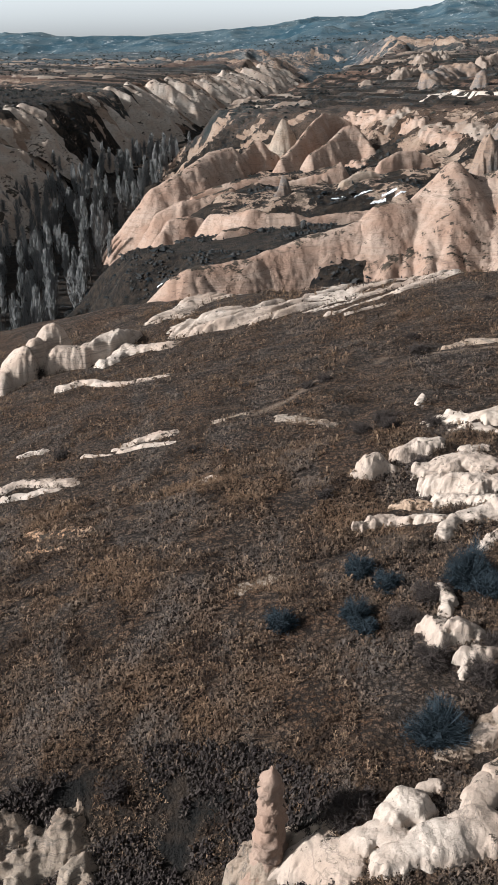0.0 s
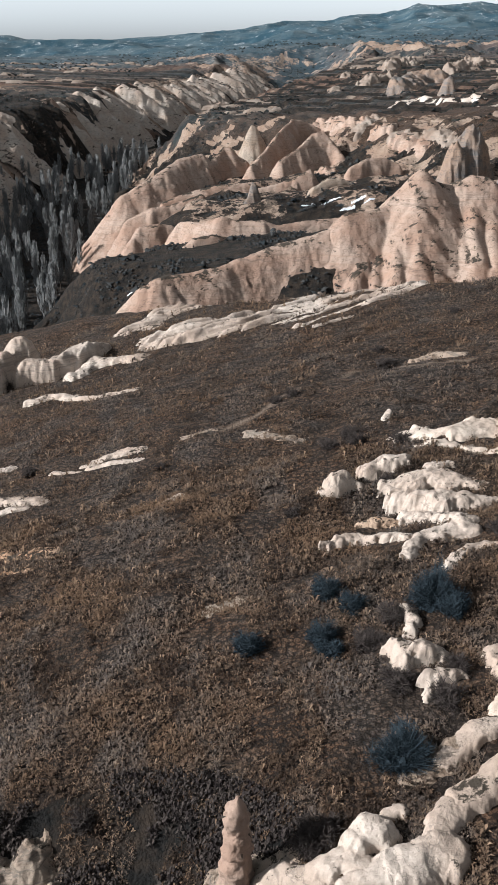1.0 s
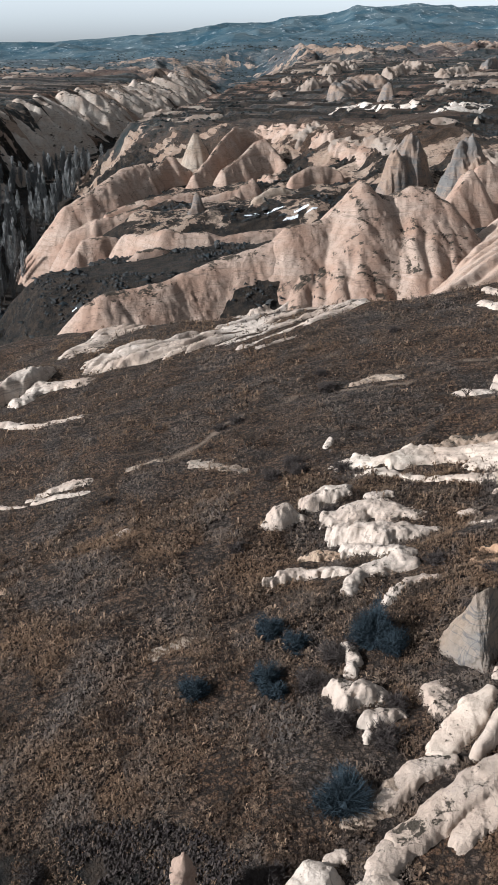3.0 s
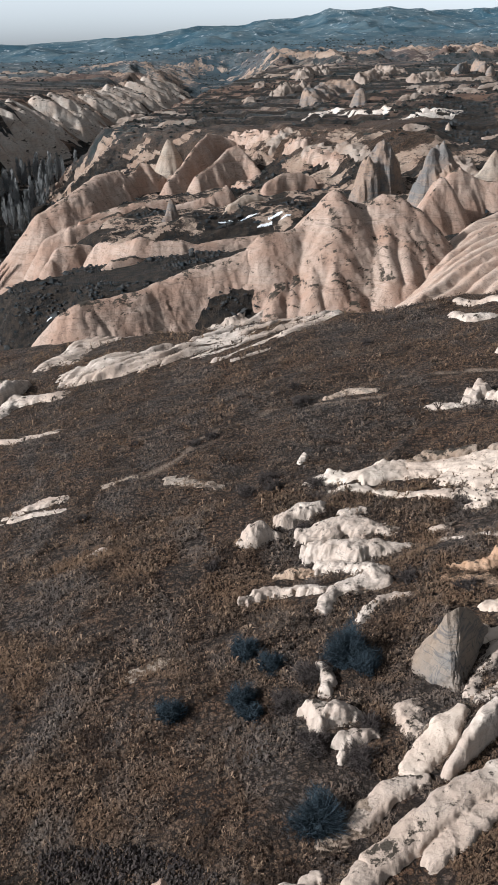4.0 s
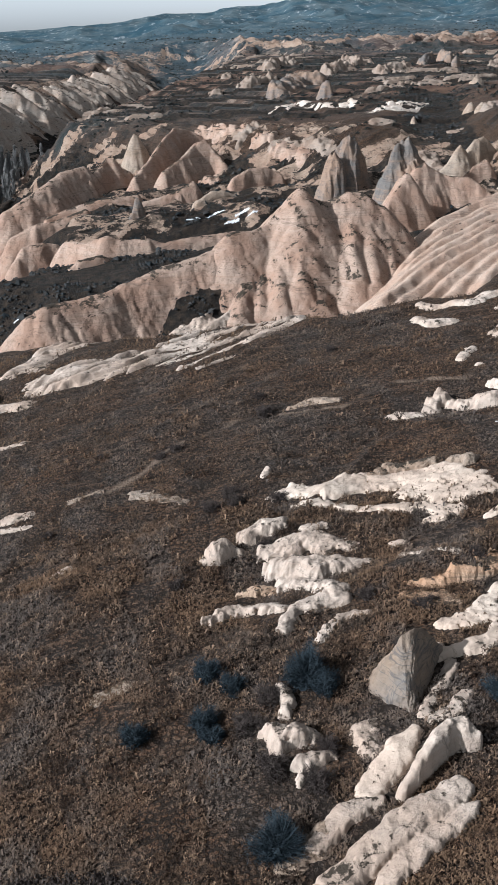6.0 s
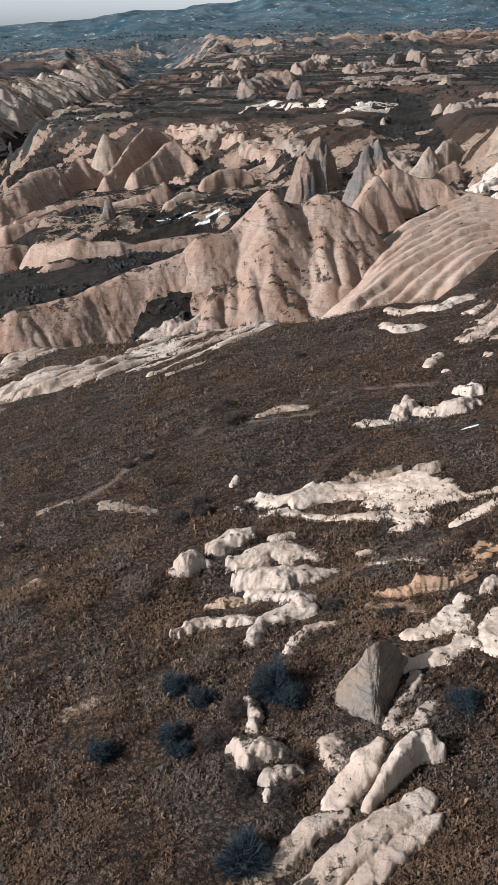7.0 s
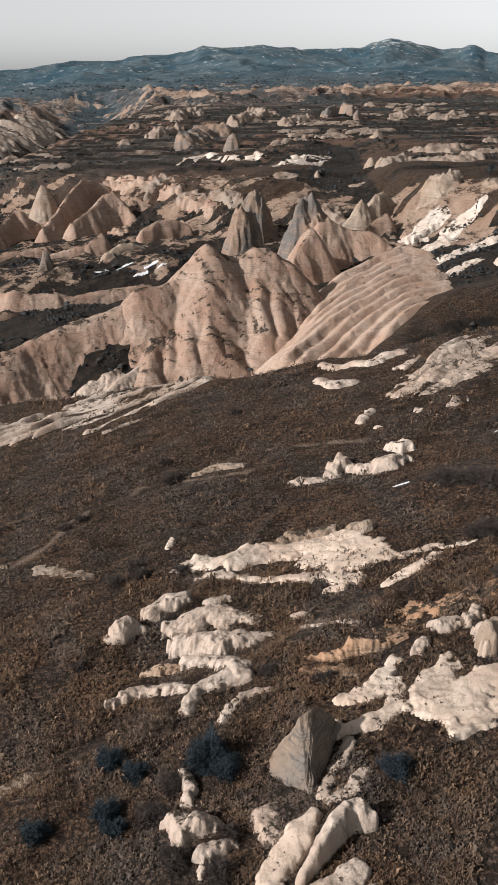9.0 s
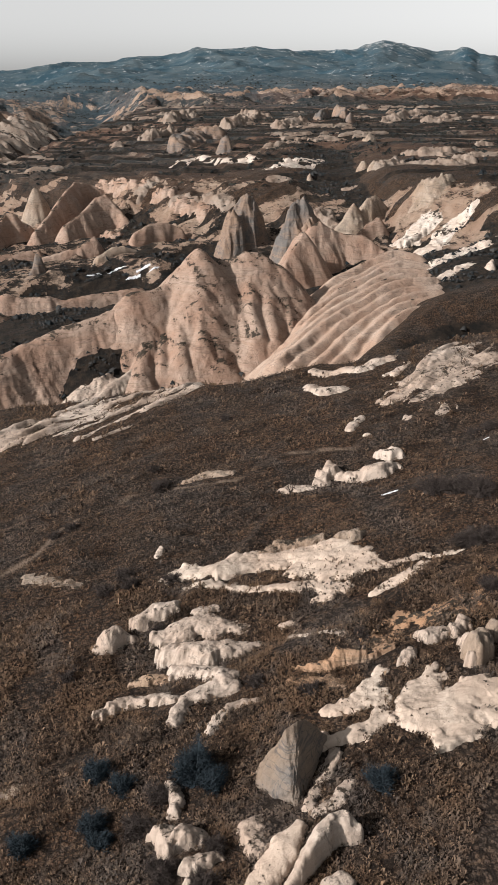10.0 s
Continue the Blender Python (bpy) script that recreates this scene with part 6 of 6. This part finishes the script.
def sprays(x, y, size, rng, blades=3, tall=0.9):
    """Small sprays of curved blades that share one root."""
    n = len(x)
    z = height(x, y)
    a = rng.uniform(0, 6.283, (n, 1)) + np.arange(blades) * (6.283 / blades) + rng.uniform(-0.7, 0.7, (n, blades))
    r = size[:, None] * rng.uniform(0.7, 1.5, (n, blades))
    w = size[:, None] * rng.uniform(0.16, 0.30, (n, blades))
    h = size[:, None] * tall * rng.uniform(0.3, 1.2, (n, blades))
    c, s = np.cos(a), np.sin(a)
    bx, by, bz = x[:, None], y[:, None], z[:, None]
    left = np.stack([bx + 0.5 * r * c - w * s, by + 0.5 * r * s + w * c, bz + h], -1)
    right = np.stack([bx + 0.5 * r * c + w * s, by + 0.5 * r * s - w * c, bz + h], -1)
    tip = np.stack([bx + r * c, by + r * s, bz + h * rng.uniform(0.3, 1.1, (n, blades))], -1)
    root = np.stack([x, y, z - 0.01], -1)[:, None, :]
    co = np.concatenate([root, left, right, tip], 1).reshape(-1, 3)
    base = (np.arange(n) * (1 + 3 * blades))[:, None]
    i = np.arange(blades)
    root_i, l, q, t = np.broadcast_to(base, (n, blades)), base + 1 + i, base + 1 + blades + i, base + 1 + 2 * blades + i
    tri = np.concatenate([np.stack([root_i, q, l], -1), np.stack([l, q, t], -1)], 1).reshape(-1, 3)
    return co, tri


def strewn(rng, n, near, far, left=-24.0, right=40.0, power=1.0):
    """Random places in a fan of the land."""
    r = near + (far - near) * rng.random(n) ** power
    a = np.radians(rng.uniform(left, right, n))
    return r * np.sin(a), r * np.cos(a)


def build_grass():
    rng = np.random.default_rng(5)
    x1, y1 = strewn(rng, 100000, 22, 66)
    x2, y2 = strewn(rng, 50000, 58, 140)
    x, y = np.concatenate([x1, x2]), np.concatenate([y1, y2])
    keep = (fbm(x / 3.0, y / 3.0, 3, 90) > -0.22) & (along(x, y, TRAIL)[0] > 0.5)
    x, y = x[keep], y[keep]
    size = rng.uniform(0.055, 0.14, len(x)) * (0.9 + np.hypot(x, y) / 110)
    size = size * np.where(rng.random(len(x)) < 0.06, 1.9, 1.0)
    co, tri = sprays(x, y, size, rng, 3, 1.35)
    return tagged(new("dry_grass", raw_mesh("dry_grass", co, tri, M_GRASS, True)), "dry brown winter grass tufts over the meadow", "grass", kind="stuff")


build_grass()


def build_far_scrub():
    rng = np.random.default_rng(8)
    x, y = strewn(rng, 16000, 330, 1900, -19, 34, 1.3)
    z, t, s = relief(x, y)
    keep = (t < 0.4) & (fbm(x / 70, y / 50, 3, 91) > -0.1)
    x, y = x[keep], y[keep]
    co, tri = tufts(x, y, rng.uniform(0.35, 1.1, len(x)) * (1 + np.hypot(x, y) / 1200), rng, 5, 0.9)
    return tagged(new("far_scrub", raw_mesh("far_scrub", co, tri, M_FARSCRUB)), "dark scattered scrub on the distant tableland", "scrub", kind="stuff")


build_far_scrub()


def build_far_ledges():
    """Low broken rock shelves that run along the terraces of the tableland."""
    rng = np.random.default_rng(44)
    x, y = strewn(rng, 30000, 400, 1300, -19, 34, 1.1)
    band = (y + 0.3 * x) / 34 + 0.7 * fbm(x / 130, y / 70, 3, 67)
    band = band - np.floor(band)
    keep = (band > 0.40) & (band < 0.58) & (y + 1.4 * x > 470) & (fbm(x / 60, y / 40, 3, 95) > 0.26)
    x, y = x[keep], y[keep]
    n, k = len(x), 9
    z = height(x, y)
    a = np.arange(k) * (6.283 / k) + rng.uniform(-0.25, 0.25, (n, k))
    grow = (1 + np.hypot(x, y) / 1500)[:, None]
    r = rng.uniform(0.6, 1.3, (n, k)) * rng.uniform(0.5, 1.5, (n, 1)) * grow
    h = rng.uniform(0.3, 1.2, (n, 1)) * grow
    parts = []
    for f, up in ((1.25, -0.8), (1.0, 0.45), (0.6, 1.0)):
        lift = h * up * rng.uniform(0.75, 1.2, (n, k))
        parts.append(np.stack([x[:, None] + 2.4 * r * f * np.cos(a), y[:, None] + 0.8 * r * f * np.sin(a), z[:, None] + lift], -1))
    mid = np.stack([x, y, z + 1.0 * h[:, 0]], -1)[:, None, :]
    co = np.concatenate(parts + [mid], 1).reshape(-1, 3)
    base = (np.arange(n) * (3 * k + 1))[:, None]
    i, j = np.arange(k), (np.arange(k) + 1) % k
    tri = []
    for s in (0, k):
        tri += [np.stack([base + s + i, base + s + j, base + s + k + j], -1), np.stack([base + s + i, base + s + k + j, base + s + k + i], -1)]
    tri.append(np.stack([base + 2 * k + i, base + 2 * k + j, np.broadcast_to(base + 3 * k, (n, k))], -1))
    tri = np.concatenate(tri, 1).reshape(-1, 3)
    return tagged(new("far_ledges", raw_mesh("far_ledges", co, tri, M_FARROCK)), "broken pale tuff ledges strewn along distant terraces", "rocks", kind="stuff")


build_far_ledges()


def build_ravine_scrub():
    rng = np.random.default_rng(11)
    x, y = strewn(rng, 60000, 130, 640, -20, 32, 0.9)
    z, t, s = relief(x, y)
    keep = (s > 0.45) & (t < 0.5) & (fbm(x / 12, y / 12, 3, 92) > -0.05)
    x, y = x[keep], y[keep]
    co, tri = tufts(x, y, rng.uniform(0.25, 0.7, len(x)) * np.where(rng.random(len(x)) < 0.08, 2.2, 1.0), rng, 4, 1.0)
    return tagged(new("ravine_scrub", raw_mesh("ravine_scrub", co, tri, M_THICKET, True)), "dense dark scrub in the ravines", "scrub", kind="stuff")


build_ravine_scrub()


def stalk(co, tri, a, b, ra, rb, sides=3):
    """A tapered twig from a to b."""
    a, b = Vector(a), Vector(b)
    w = (b - a).normalized()
    u = w.orthogonal().normalized()
    v = w.cross(u)
    base = len(co)
    for p, r in ((a, ra), (b, rb)):
        for k in range(sides):
            g = 6.283 * k / sides
            co.append(tuple(p + (u * math.cos(g) + v * math.sin(g)) * r))
    for k in range(sides):
        m = (k + 1) % sides
        tri.append((base + k, base + m, base + sides + m))
        tri.append((base + k, base + sides + m, base + sides + k))


def poplar_meshes(rng, tall):
    co, tri = [], []
    stalk(co, tri, (0, 0, -0.5), (rng.uniform(-0.2, 0.2), rng.uniform(-0.2, 0.2), tall * 0.96), 0.16, 0.03, 5)
    trunk = raw_mesh("trunk", co, tri, M_BARK)
    co, tri = [], []
    for k in range(95):
        h = tall * rng.uniform(0.10, 0.92)
        g = rng.uniform(0, 6.283)
        wide = tall * 0.085 * math.sin(math.pi * min(1, 0.15 + h / tall * 0.85)) * rng.uniform(0.5, 1.3)
        ln = tall * rng.uniform(0.10, 0.22)
        p0 = (0, 0, h)
        p1 = (math.cos(g) * wide, math.sin(g) * wide, min(h + ln * 0.6, tall))
        p2 = (math.cos(g) * wide * 1.15, math.sin(g) * wide * 1.15, min(h + ln * 1.3, tall * 1.02))
        stalk(co, tri, p0, p1, 0.08, 0.075)
        stalk(co, tri, p1, p2, 0.085, 0.025)
        for _ in range(2):
            f = rng.uniform(0.2, 1)
            q = [p0[i] + (p1[i] - p0[i]) * f for i in range(3)]
            stalk(co, tri, q, (q[0] + rng.uniform(-0.4, 0.4), q[1] + rng.uniform(-0.4, 0.4), q[2] + rng.uniform(0.6, 1.6)), 0.04, 0.015)
    return trunk, raw_mesh("crown", co, tri, M_POPLAR)


def child(name, me, parent, label=""):
    ob = new(name, me)
    ob.parent = parent
    if label:
        ob["label"] = label
    return ob


def build_poplars():
    rng = random.Random(21)
    kinds = []
    for tall in (11.0, 13.0, 14.5, 12.0):
        trunk, crown = poplar_meshes(rng, tall)
        top = tagged(new("poplar_tree"), "bare grey poplar tree on the valley floor", "tree", "poplars in the valley")
        child("trunk", trunk, top)
        child("crown", crown, top, "bare upright grey twigs")
        kinds.append(top)
    spots = []
    while len(spots) < 299:
        y = 205 + 330 * rng.random() ** 1.1
        cx = float(np.interp(y, [p[1] for p in VALLEY], [p[0] for p in VALLEY]))
        x = cx + rng.uniform(-24, 30)
        spots.append((x, y))
    z = height(np.array([s[0] for s in spots]), np.array([s[1] for s in spots]))
    for k, ((x, y), h) in enumerate(zip(spots, z)):
        if h > -30:
            continue
        m = pose(x, y, float(h), 0, 0, rng.uniform(0, 360))
        if kinds[k % 4].location.length < 0.01:
            kinds[k % 4].matrix_basis = m
        else:
            copy_thing(kinds[k % 4], m @ Matrix.Scale(1.0, 4))


build_poplars()


def bush_mesh(rng, wide, tall, twigs=420):
    co, tri = [], []
    for _ in range(twigs):
        g, e = rng.uniform(0, 6.283), math.asin(rng.uniform(0.0, 1))
        bulge = 1 + 0.22 * math.sin(3 * g + wide * 7) + 0.12 * math.sin(5 * g + tall * 9)
        ln = rng.uniform(0.55, 1.08) * bulge
        d = Vector((math.cos(g) * math.cos(e) * wide, math.sin(g) * math.cos(e) * wide, math.sin(e) * tall)) * ln
        s = d * rng.uniform(0.15, 0.4)
        stalk(co, tri, tuple(s), tuple(d), 0.016, 0.008)
        for _ in range(4):
            q = s + (d - s) * rng.uniform(0.2, 1)
            j = Vector((rng.uniform(-1, 1), rng.uniform(-1, 1), rng.uniform(-0.4, 1))) * 0.28 * wide
            stalk(co, tri, tuple(q), tuple(q + j), 0.013, 0.006)
    return raw_mesh("branches", co, tri, M_BUSH)


def core_mesh(rng, wide, tall, mat):
    bm = bmesh.new()
    bmesh.ops.create_icosphere(bm, subdivisions=3, radius=1.0)
    for v in bm.verts:
        k = rng.uniform(0.35, 0.72)
        v.co = Vector((v.co.x * wide * k, v.co.y * wide * k, max(v.co.z, -0.1) * tall * k))
    me = bpy.data.meshes.new("core")
    bm.to_mesh(me)
    bm.free()
    me.materials.append(mat)
    return me

# bushes: x, y, half width, height
BUSHES = [(8.46, 29.69, 1.45, 1.9), (6.47, 43.10, 1, 1.1), (7.81, 41.60, 1, 1), (5.82, 39.20, 0.95, 1.2), (6.23, 37.90, 0.8, 0.8), (1.73, 39.32, 0.95, 1), (12.23, 40.43, 1.55, 2.3), (13.03, 39.20, 1, 1.2), (22.00, 35.17, 1, 1)]
BRUSH = [(17.26, 85.31, 1.1, 1.1), (17.53, 90.41, 0.8, 0.7), (7.42, 80.70, 0.8, 0.7), (5.74, 80.19, 0.8, 0.6), (11.38, 67.87, 1.1, 0.9), (9.26, 65.96, 1, 0.8), (15.03, 64.87, 1, 0.8), (3.98, 26.40, 1.1, 1.2), (4.70, 26.58, 0.9, 0.9), (-28.25, 110.59, 1.6, 1.8), (5.39, 55.07, 0.7, 0.7), (-4.95, 68.61, 0.6, 0.6), (8.37, 37.89, 1.2, 0.9), (9.86, 39.60, 1.1, 0.9), (9.16, 34.28, 1, 0.8), (11.19, 32.45, 1, 1), (-0.34, 84.11, 0.6, 0.5), (-17.94, 76.00, 1, 0.8), (-6.51, 30.76, 0.9, 0.6), (40.25, 67.01, 1.8, 1.5), (42.10, 65.62, 1.6, 1.4), (43.28, 64.14, 1.8, 1.5), (17.56, 86.57, 1, 0.9), (38.75, 57.32, 1.6, 1.1), (40.28, 56.89, 1.4, 1.1), (36.67, 49.80, 1.2, 0.9), (11.48, 65.86, 1, 0.8), (12.14, 34.72, 0.8, 0.8), (28.44, 102.00, 0.8, 0.8), (26.03, 48.77, 0.7, 0.6), (18.28, 41.21, 0.7, 0.5), (50.45, 78.79, 1, 0.8), (52.31, 78.63, 1.2, 0.9), (12.67, 57.82, 0.7, 0.6), (18.01, 47.70, 0.8, 0.7), (20.89, 44.67, 0.9, 0.6)]
TREES = [(8.43, 73.52, 1.9), (7.69, 74.40, 1.5), (16.46, 72.91, 1.7), (23.37, 73.03, 1.6), (29.24, 76.48, 1.3), (16.17, 69.82, 1.5)]
SNOW = [(36.94, 69.65, 0.8), (50.43, 76.34, 0.4), (51.52, 185.86, 1.5), (45.12, 184.93, 1.2), (38.07, 181.10, 1), (27.20, 274.57, 2), (34.04, 275.51, 2.5), (38.33, 269.20, 2), (41.78, 270.88, 2), (44.77, 269.11, 1.5), (-20.00, 202.88, 1.2), (-10.12, 270.46, 1)]
PILLAR = (0.57, 25.91, 6.40)
BOULDER = (18.10, 38.26)

def ground_at(x, y):
    return float(height(np.array([x]), np.array([y]))[0])


def bush(x, y, wide, tall, rng, dark=True):
    top = new("thorn_bush" if dark else "brush")
    top.location = (x, y, ground_at(x, y) - 0.05)
    n = int(560 * min(1.6, max(0.5, wide)))
    me = bush_mesh(rng, wide, tall, n if dark else int(n * 0.7))
    if not dark:
        me.materials.clear()
        me.materials.append(M_BRUSH)
    child("crown", me, top)
    child("core", core_mesh(rng, wide, tall, M_BUSH if dark else M_BRUSH), top, "dense dark heart of the bush" if dark else "")
    return tagged(top, "rounded blue-black thorn bush on the dry slope" if dark else "low bare brown brush in the dry grass", "bush", "thorn bushes on the slope" if dark else "bare brush in the meadow")


def bare_tree(x, y, tall, rng):
    top = new("bare_tree")
    top.location = (x, y, ground_at(x, y) - 0.05)
    co, tri = [], []
    fork = Vector((rng.uniform(-0.1, 0.1), rng.uniform(-0.1, 0.1), tall * 0.3))
    stalk(co, tri, (0, 0, 0), tuple(fork), 0.09, 0.06, 6)
    child("trunk", raw_mesh("trunk", co, tri, M_BARK), top)
    co, tri = [], []

    def grow(p, d, ln, r, depth):
        q = p + d * ln
        stalk(co, tri, tuple(p), tuple(q), r, r * 0.6, 4)
        if depth == 0:
            return
        for _ in range(3):
            e = (d + Vector((rng.uniform(-1, 1), rng.uniform(-1, 1), rng.uniform(-0.2, 0.6))) * 0.75).normalized()
            grow(q, e, ln * rng.uniform(0.6, 0.85), r * 0.6, depth - 1)

    for k in range(4):
        g = 1.57 * k + rng.uniform(-0.5, 0.5)
        grow(fork, Vector((math.cos(g) * 0.7, math.sin(g) * 0.7, 0.8)).normalized(), tall * 0.25, 0.06, 3)
    child("crown", raw_mesh("crown", co, tri, M_BARK), top, "bare dark crooked branches")
    return tagged(top, "small leafless tree with crooked dark branches", "tree", "small bare trees in the meadow")


plant_rng = random.Random(77)
for b in BUSHES:
    bush(*b, plant_rng)
for b in BRUSH:
    bush(*b, plant_rng, False)
for b in TREES:
    bare_tree(*b, plant_rng)
for x, y, r in SNOW:
    rock("snow_patch", "thin strip of old snow in a shaded hollow", "snow", [[(x - r, y - 0.1 * r, 0.12 * r, 0.08), (x + r, y + 0.1 * r, 0.2 * r, 0.10)]],
         M_SNOW, "patches of old snow", size=0.1, power=(3, 0.8), rough=1.1, lump=0.02, sink=0.15, pockets=0.12)


def build_hollow_brush():
    rng = np.random.default_rng(15)
    x, y = rng.uniform(-20, 6, 26000), rng.uniform(16, 34, 26000)
    s = relief(x, y)[2]
    keep = (s > 0.35) & (fbm(x / 2, y / 2, 3, 93) > -0.1)
    x, y = x[keep], y[keep]
    co, tri = sprays(x, y, rng.uniform(0.10, 0.26, len(x)), rng, 5, 1.5)
    return tagged(new("bramble", raw_mesh("bramble", co, tri, M_BRUSH)), "tangled dark brambles filling the hollow", "brush", kind="stuff")


build_hollow_brush()


def stone_pillar(x, y, tall, rng):
    """A slender tuff column: stacked rings that bulge, lean and end in a ragged cap."""
    rings, sides = 46, 26
    co, tri = [], []
    for i in range(rings):
        f = i / (rings - 1)
        r = 0.82 - 0.40 * f + 0.45 * max(0, 0.16 - f) / 0.16 + 0.06 * math.sin(f * 47 + 3 * f * f) + 0.04 * math.sin(f * 93 + 1)
        r = r * (1.12 if 0.80 < f < 0.92 else 1.0) * (1 - 0.85 * max(0, (f - 0.86) / 0.14) ** 1.3)
        for k in range(sides):
            g = 6.2832 * k / sides
            p = Vector((math.cos(g) * 1.3, math.sin(g) * 1.3, f * 6))
            d = 1 + 0.22 * noise.noise(p * 1.1) + 0.20 * noise.noise(p * 2.7) + 0.12 * noise.noise(p * 6)
            co.append((math.cos(g) * r * d + 0.42 * f + 0.08 * math.sin(f * 5), math.sin(g) * r * d, f * tall - 0.4 + 0.12 * noise.noise(p * 2)))
    for i in range(rings - 1):
        for k in range(sides):
            a, b = i * sides + k, i * sides + (k + 1) % sides
            tri += [(a, b, b + sides), (a, b + sides, a + sides)]
    co.append((0.45, 0, tall - 0.35))
    top = (rings - 1) * sides
    tri += [(top + k, top + (k + 1) % sides, len(co) - 1) for k in range(sides)]
    ob = new("stone_pillar", raw_mesh("stone_pillar", co, tri, M_PINK, True))
    ob.location = (x, y, ground_at(x, y))
    return tagged(ob, "slender pale tuff pillar with a ragged layered cap", "stone pillar")


stone_pillar(*PILLAR, plant_rng)


def split_boulder(x, y, turn):
    """A wedge-shaped boulder with flat broken faces."""
    corners = [(-2.4, 0.0, -0.4), (-2.0, 1.3, -0.4), (-1.0, -2.4, -0.4), (-1.15, -1.9, 0.35), (-1.5, 0.2, 1.1), (-0.7, 0.3, 2.6),
               (0.0, 0.5, 2.75), (0.6, 0.9, 2.5), (1.9, 1.1, 0.9), (1.6, 0.3, -0.4), (1.9, 1.9, -0.4)]
    bm = bmesh.new()
    for c in corners:
        bm.verts.new(c)
    hull = bmesh.ops.convex_hull(bm, input=list(bm.verts))
    bmesh.ops.delete(bm, geom=[g for g in hull["geom_interior"] if isinstance(g, bmesh.types.BMVert)], context="VERTS")
    bmesh.ops.triangulate(bm, faces=list(bm.faces))
    bmesh.ops.subdivide_edges(bm, edges=list(bm.edges), cuts=11, use_grid_fill=True)
    bm.normal_update()
    for v in bm.verts:
        p = v.co * 1.0
        v.co += v.normal * (0.16 * noise.noise(p * 0.9) + 0.10 * noise.noise(p * 2.3) + 0.05 * noise.noise(p * 5.5)) - Vector((0, 0, 0.05 * abs(noise.noise(p * 1.6))))
    me = bpy.data.meshes.new("boulder")
    bm.to_mesh(me)
    bm.free()
    me.materials.append(M_BLUE)
    ob = new("boulder", me)
    ob.matrix_basis = pose(x, y, ground_at(x, y), 0, 0, turn) @ Matrix.Scale(1.15, 4)
    return tagged(ob, "sharp-edged dark boulder with a pale sunlit flank", "boulder")


split_boulder(*BOULDER, 4)
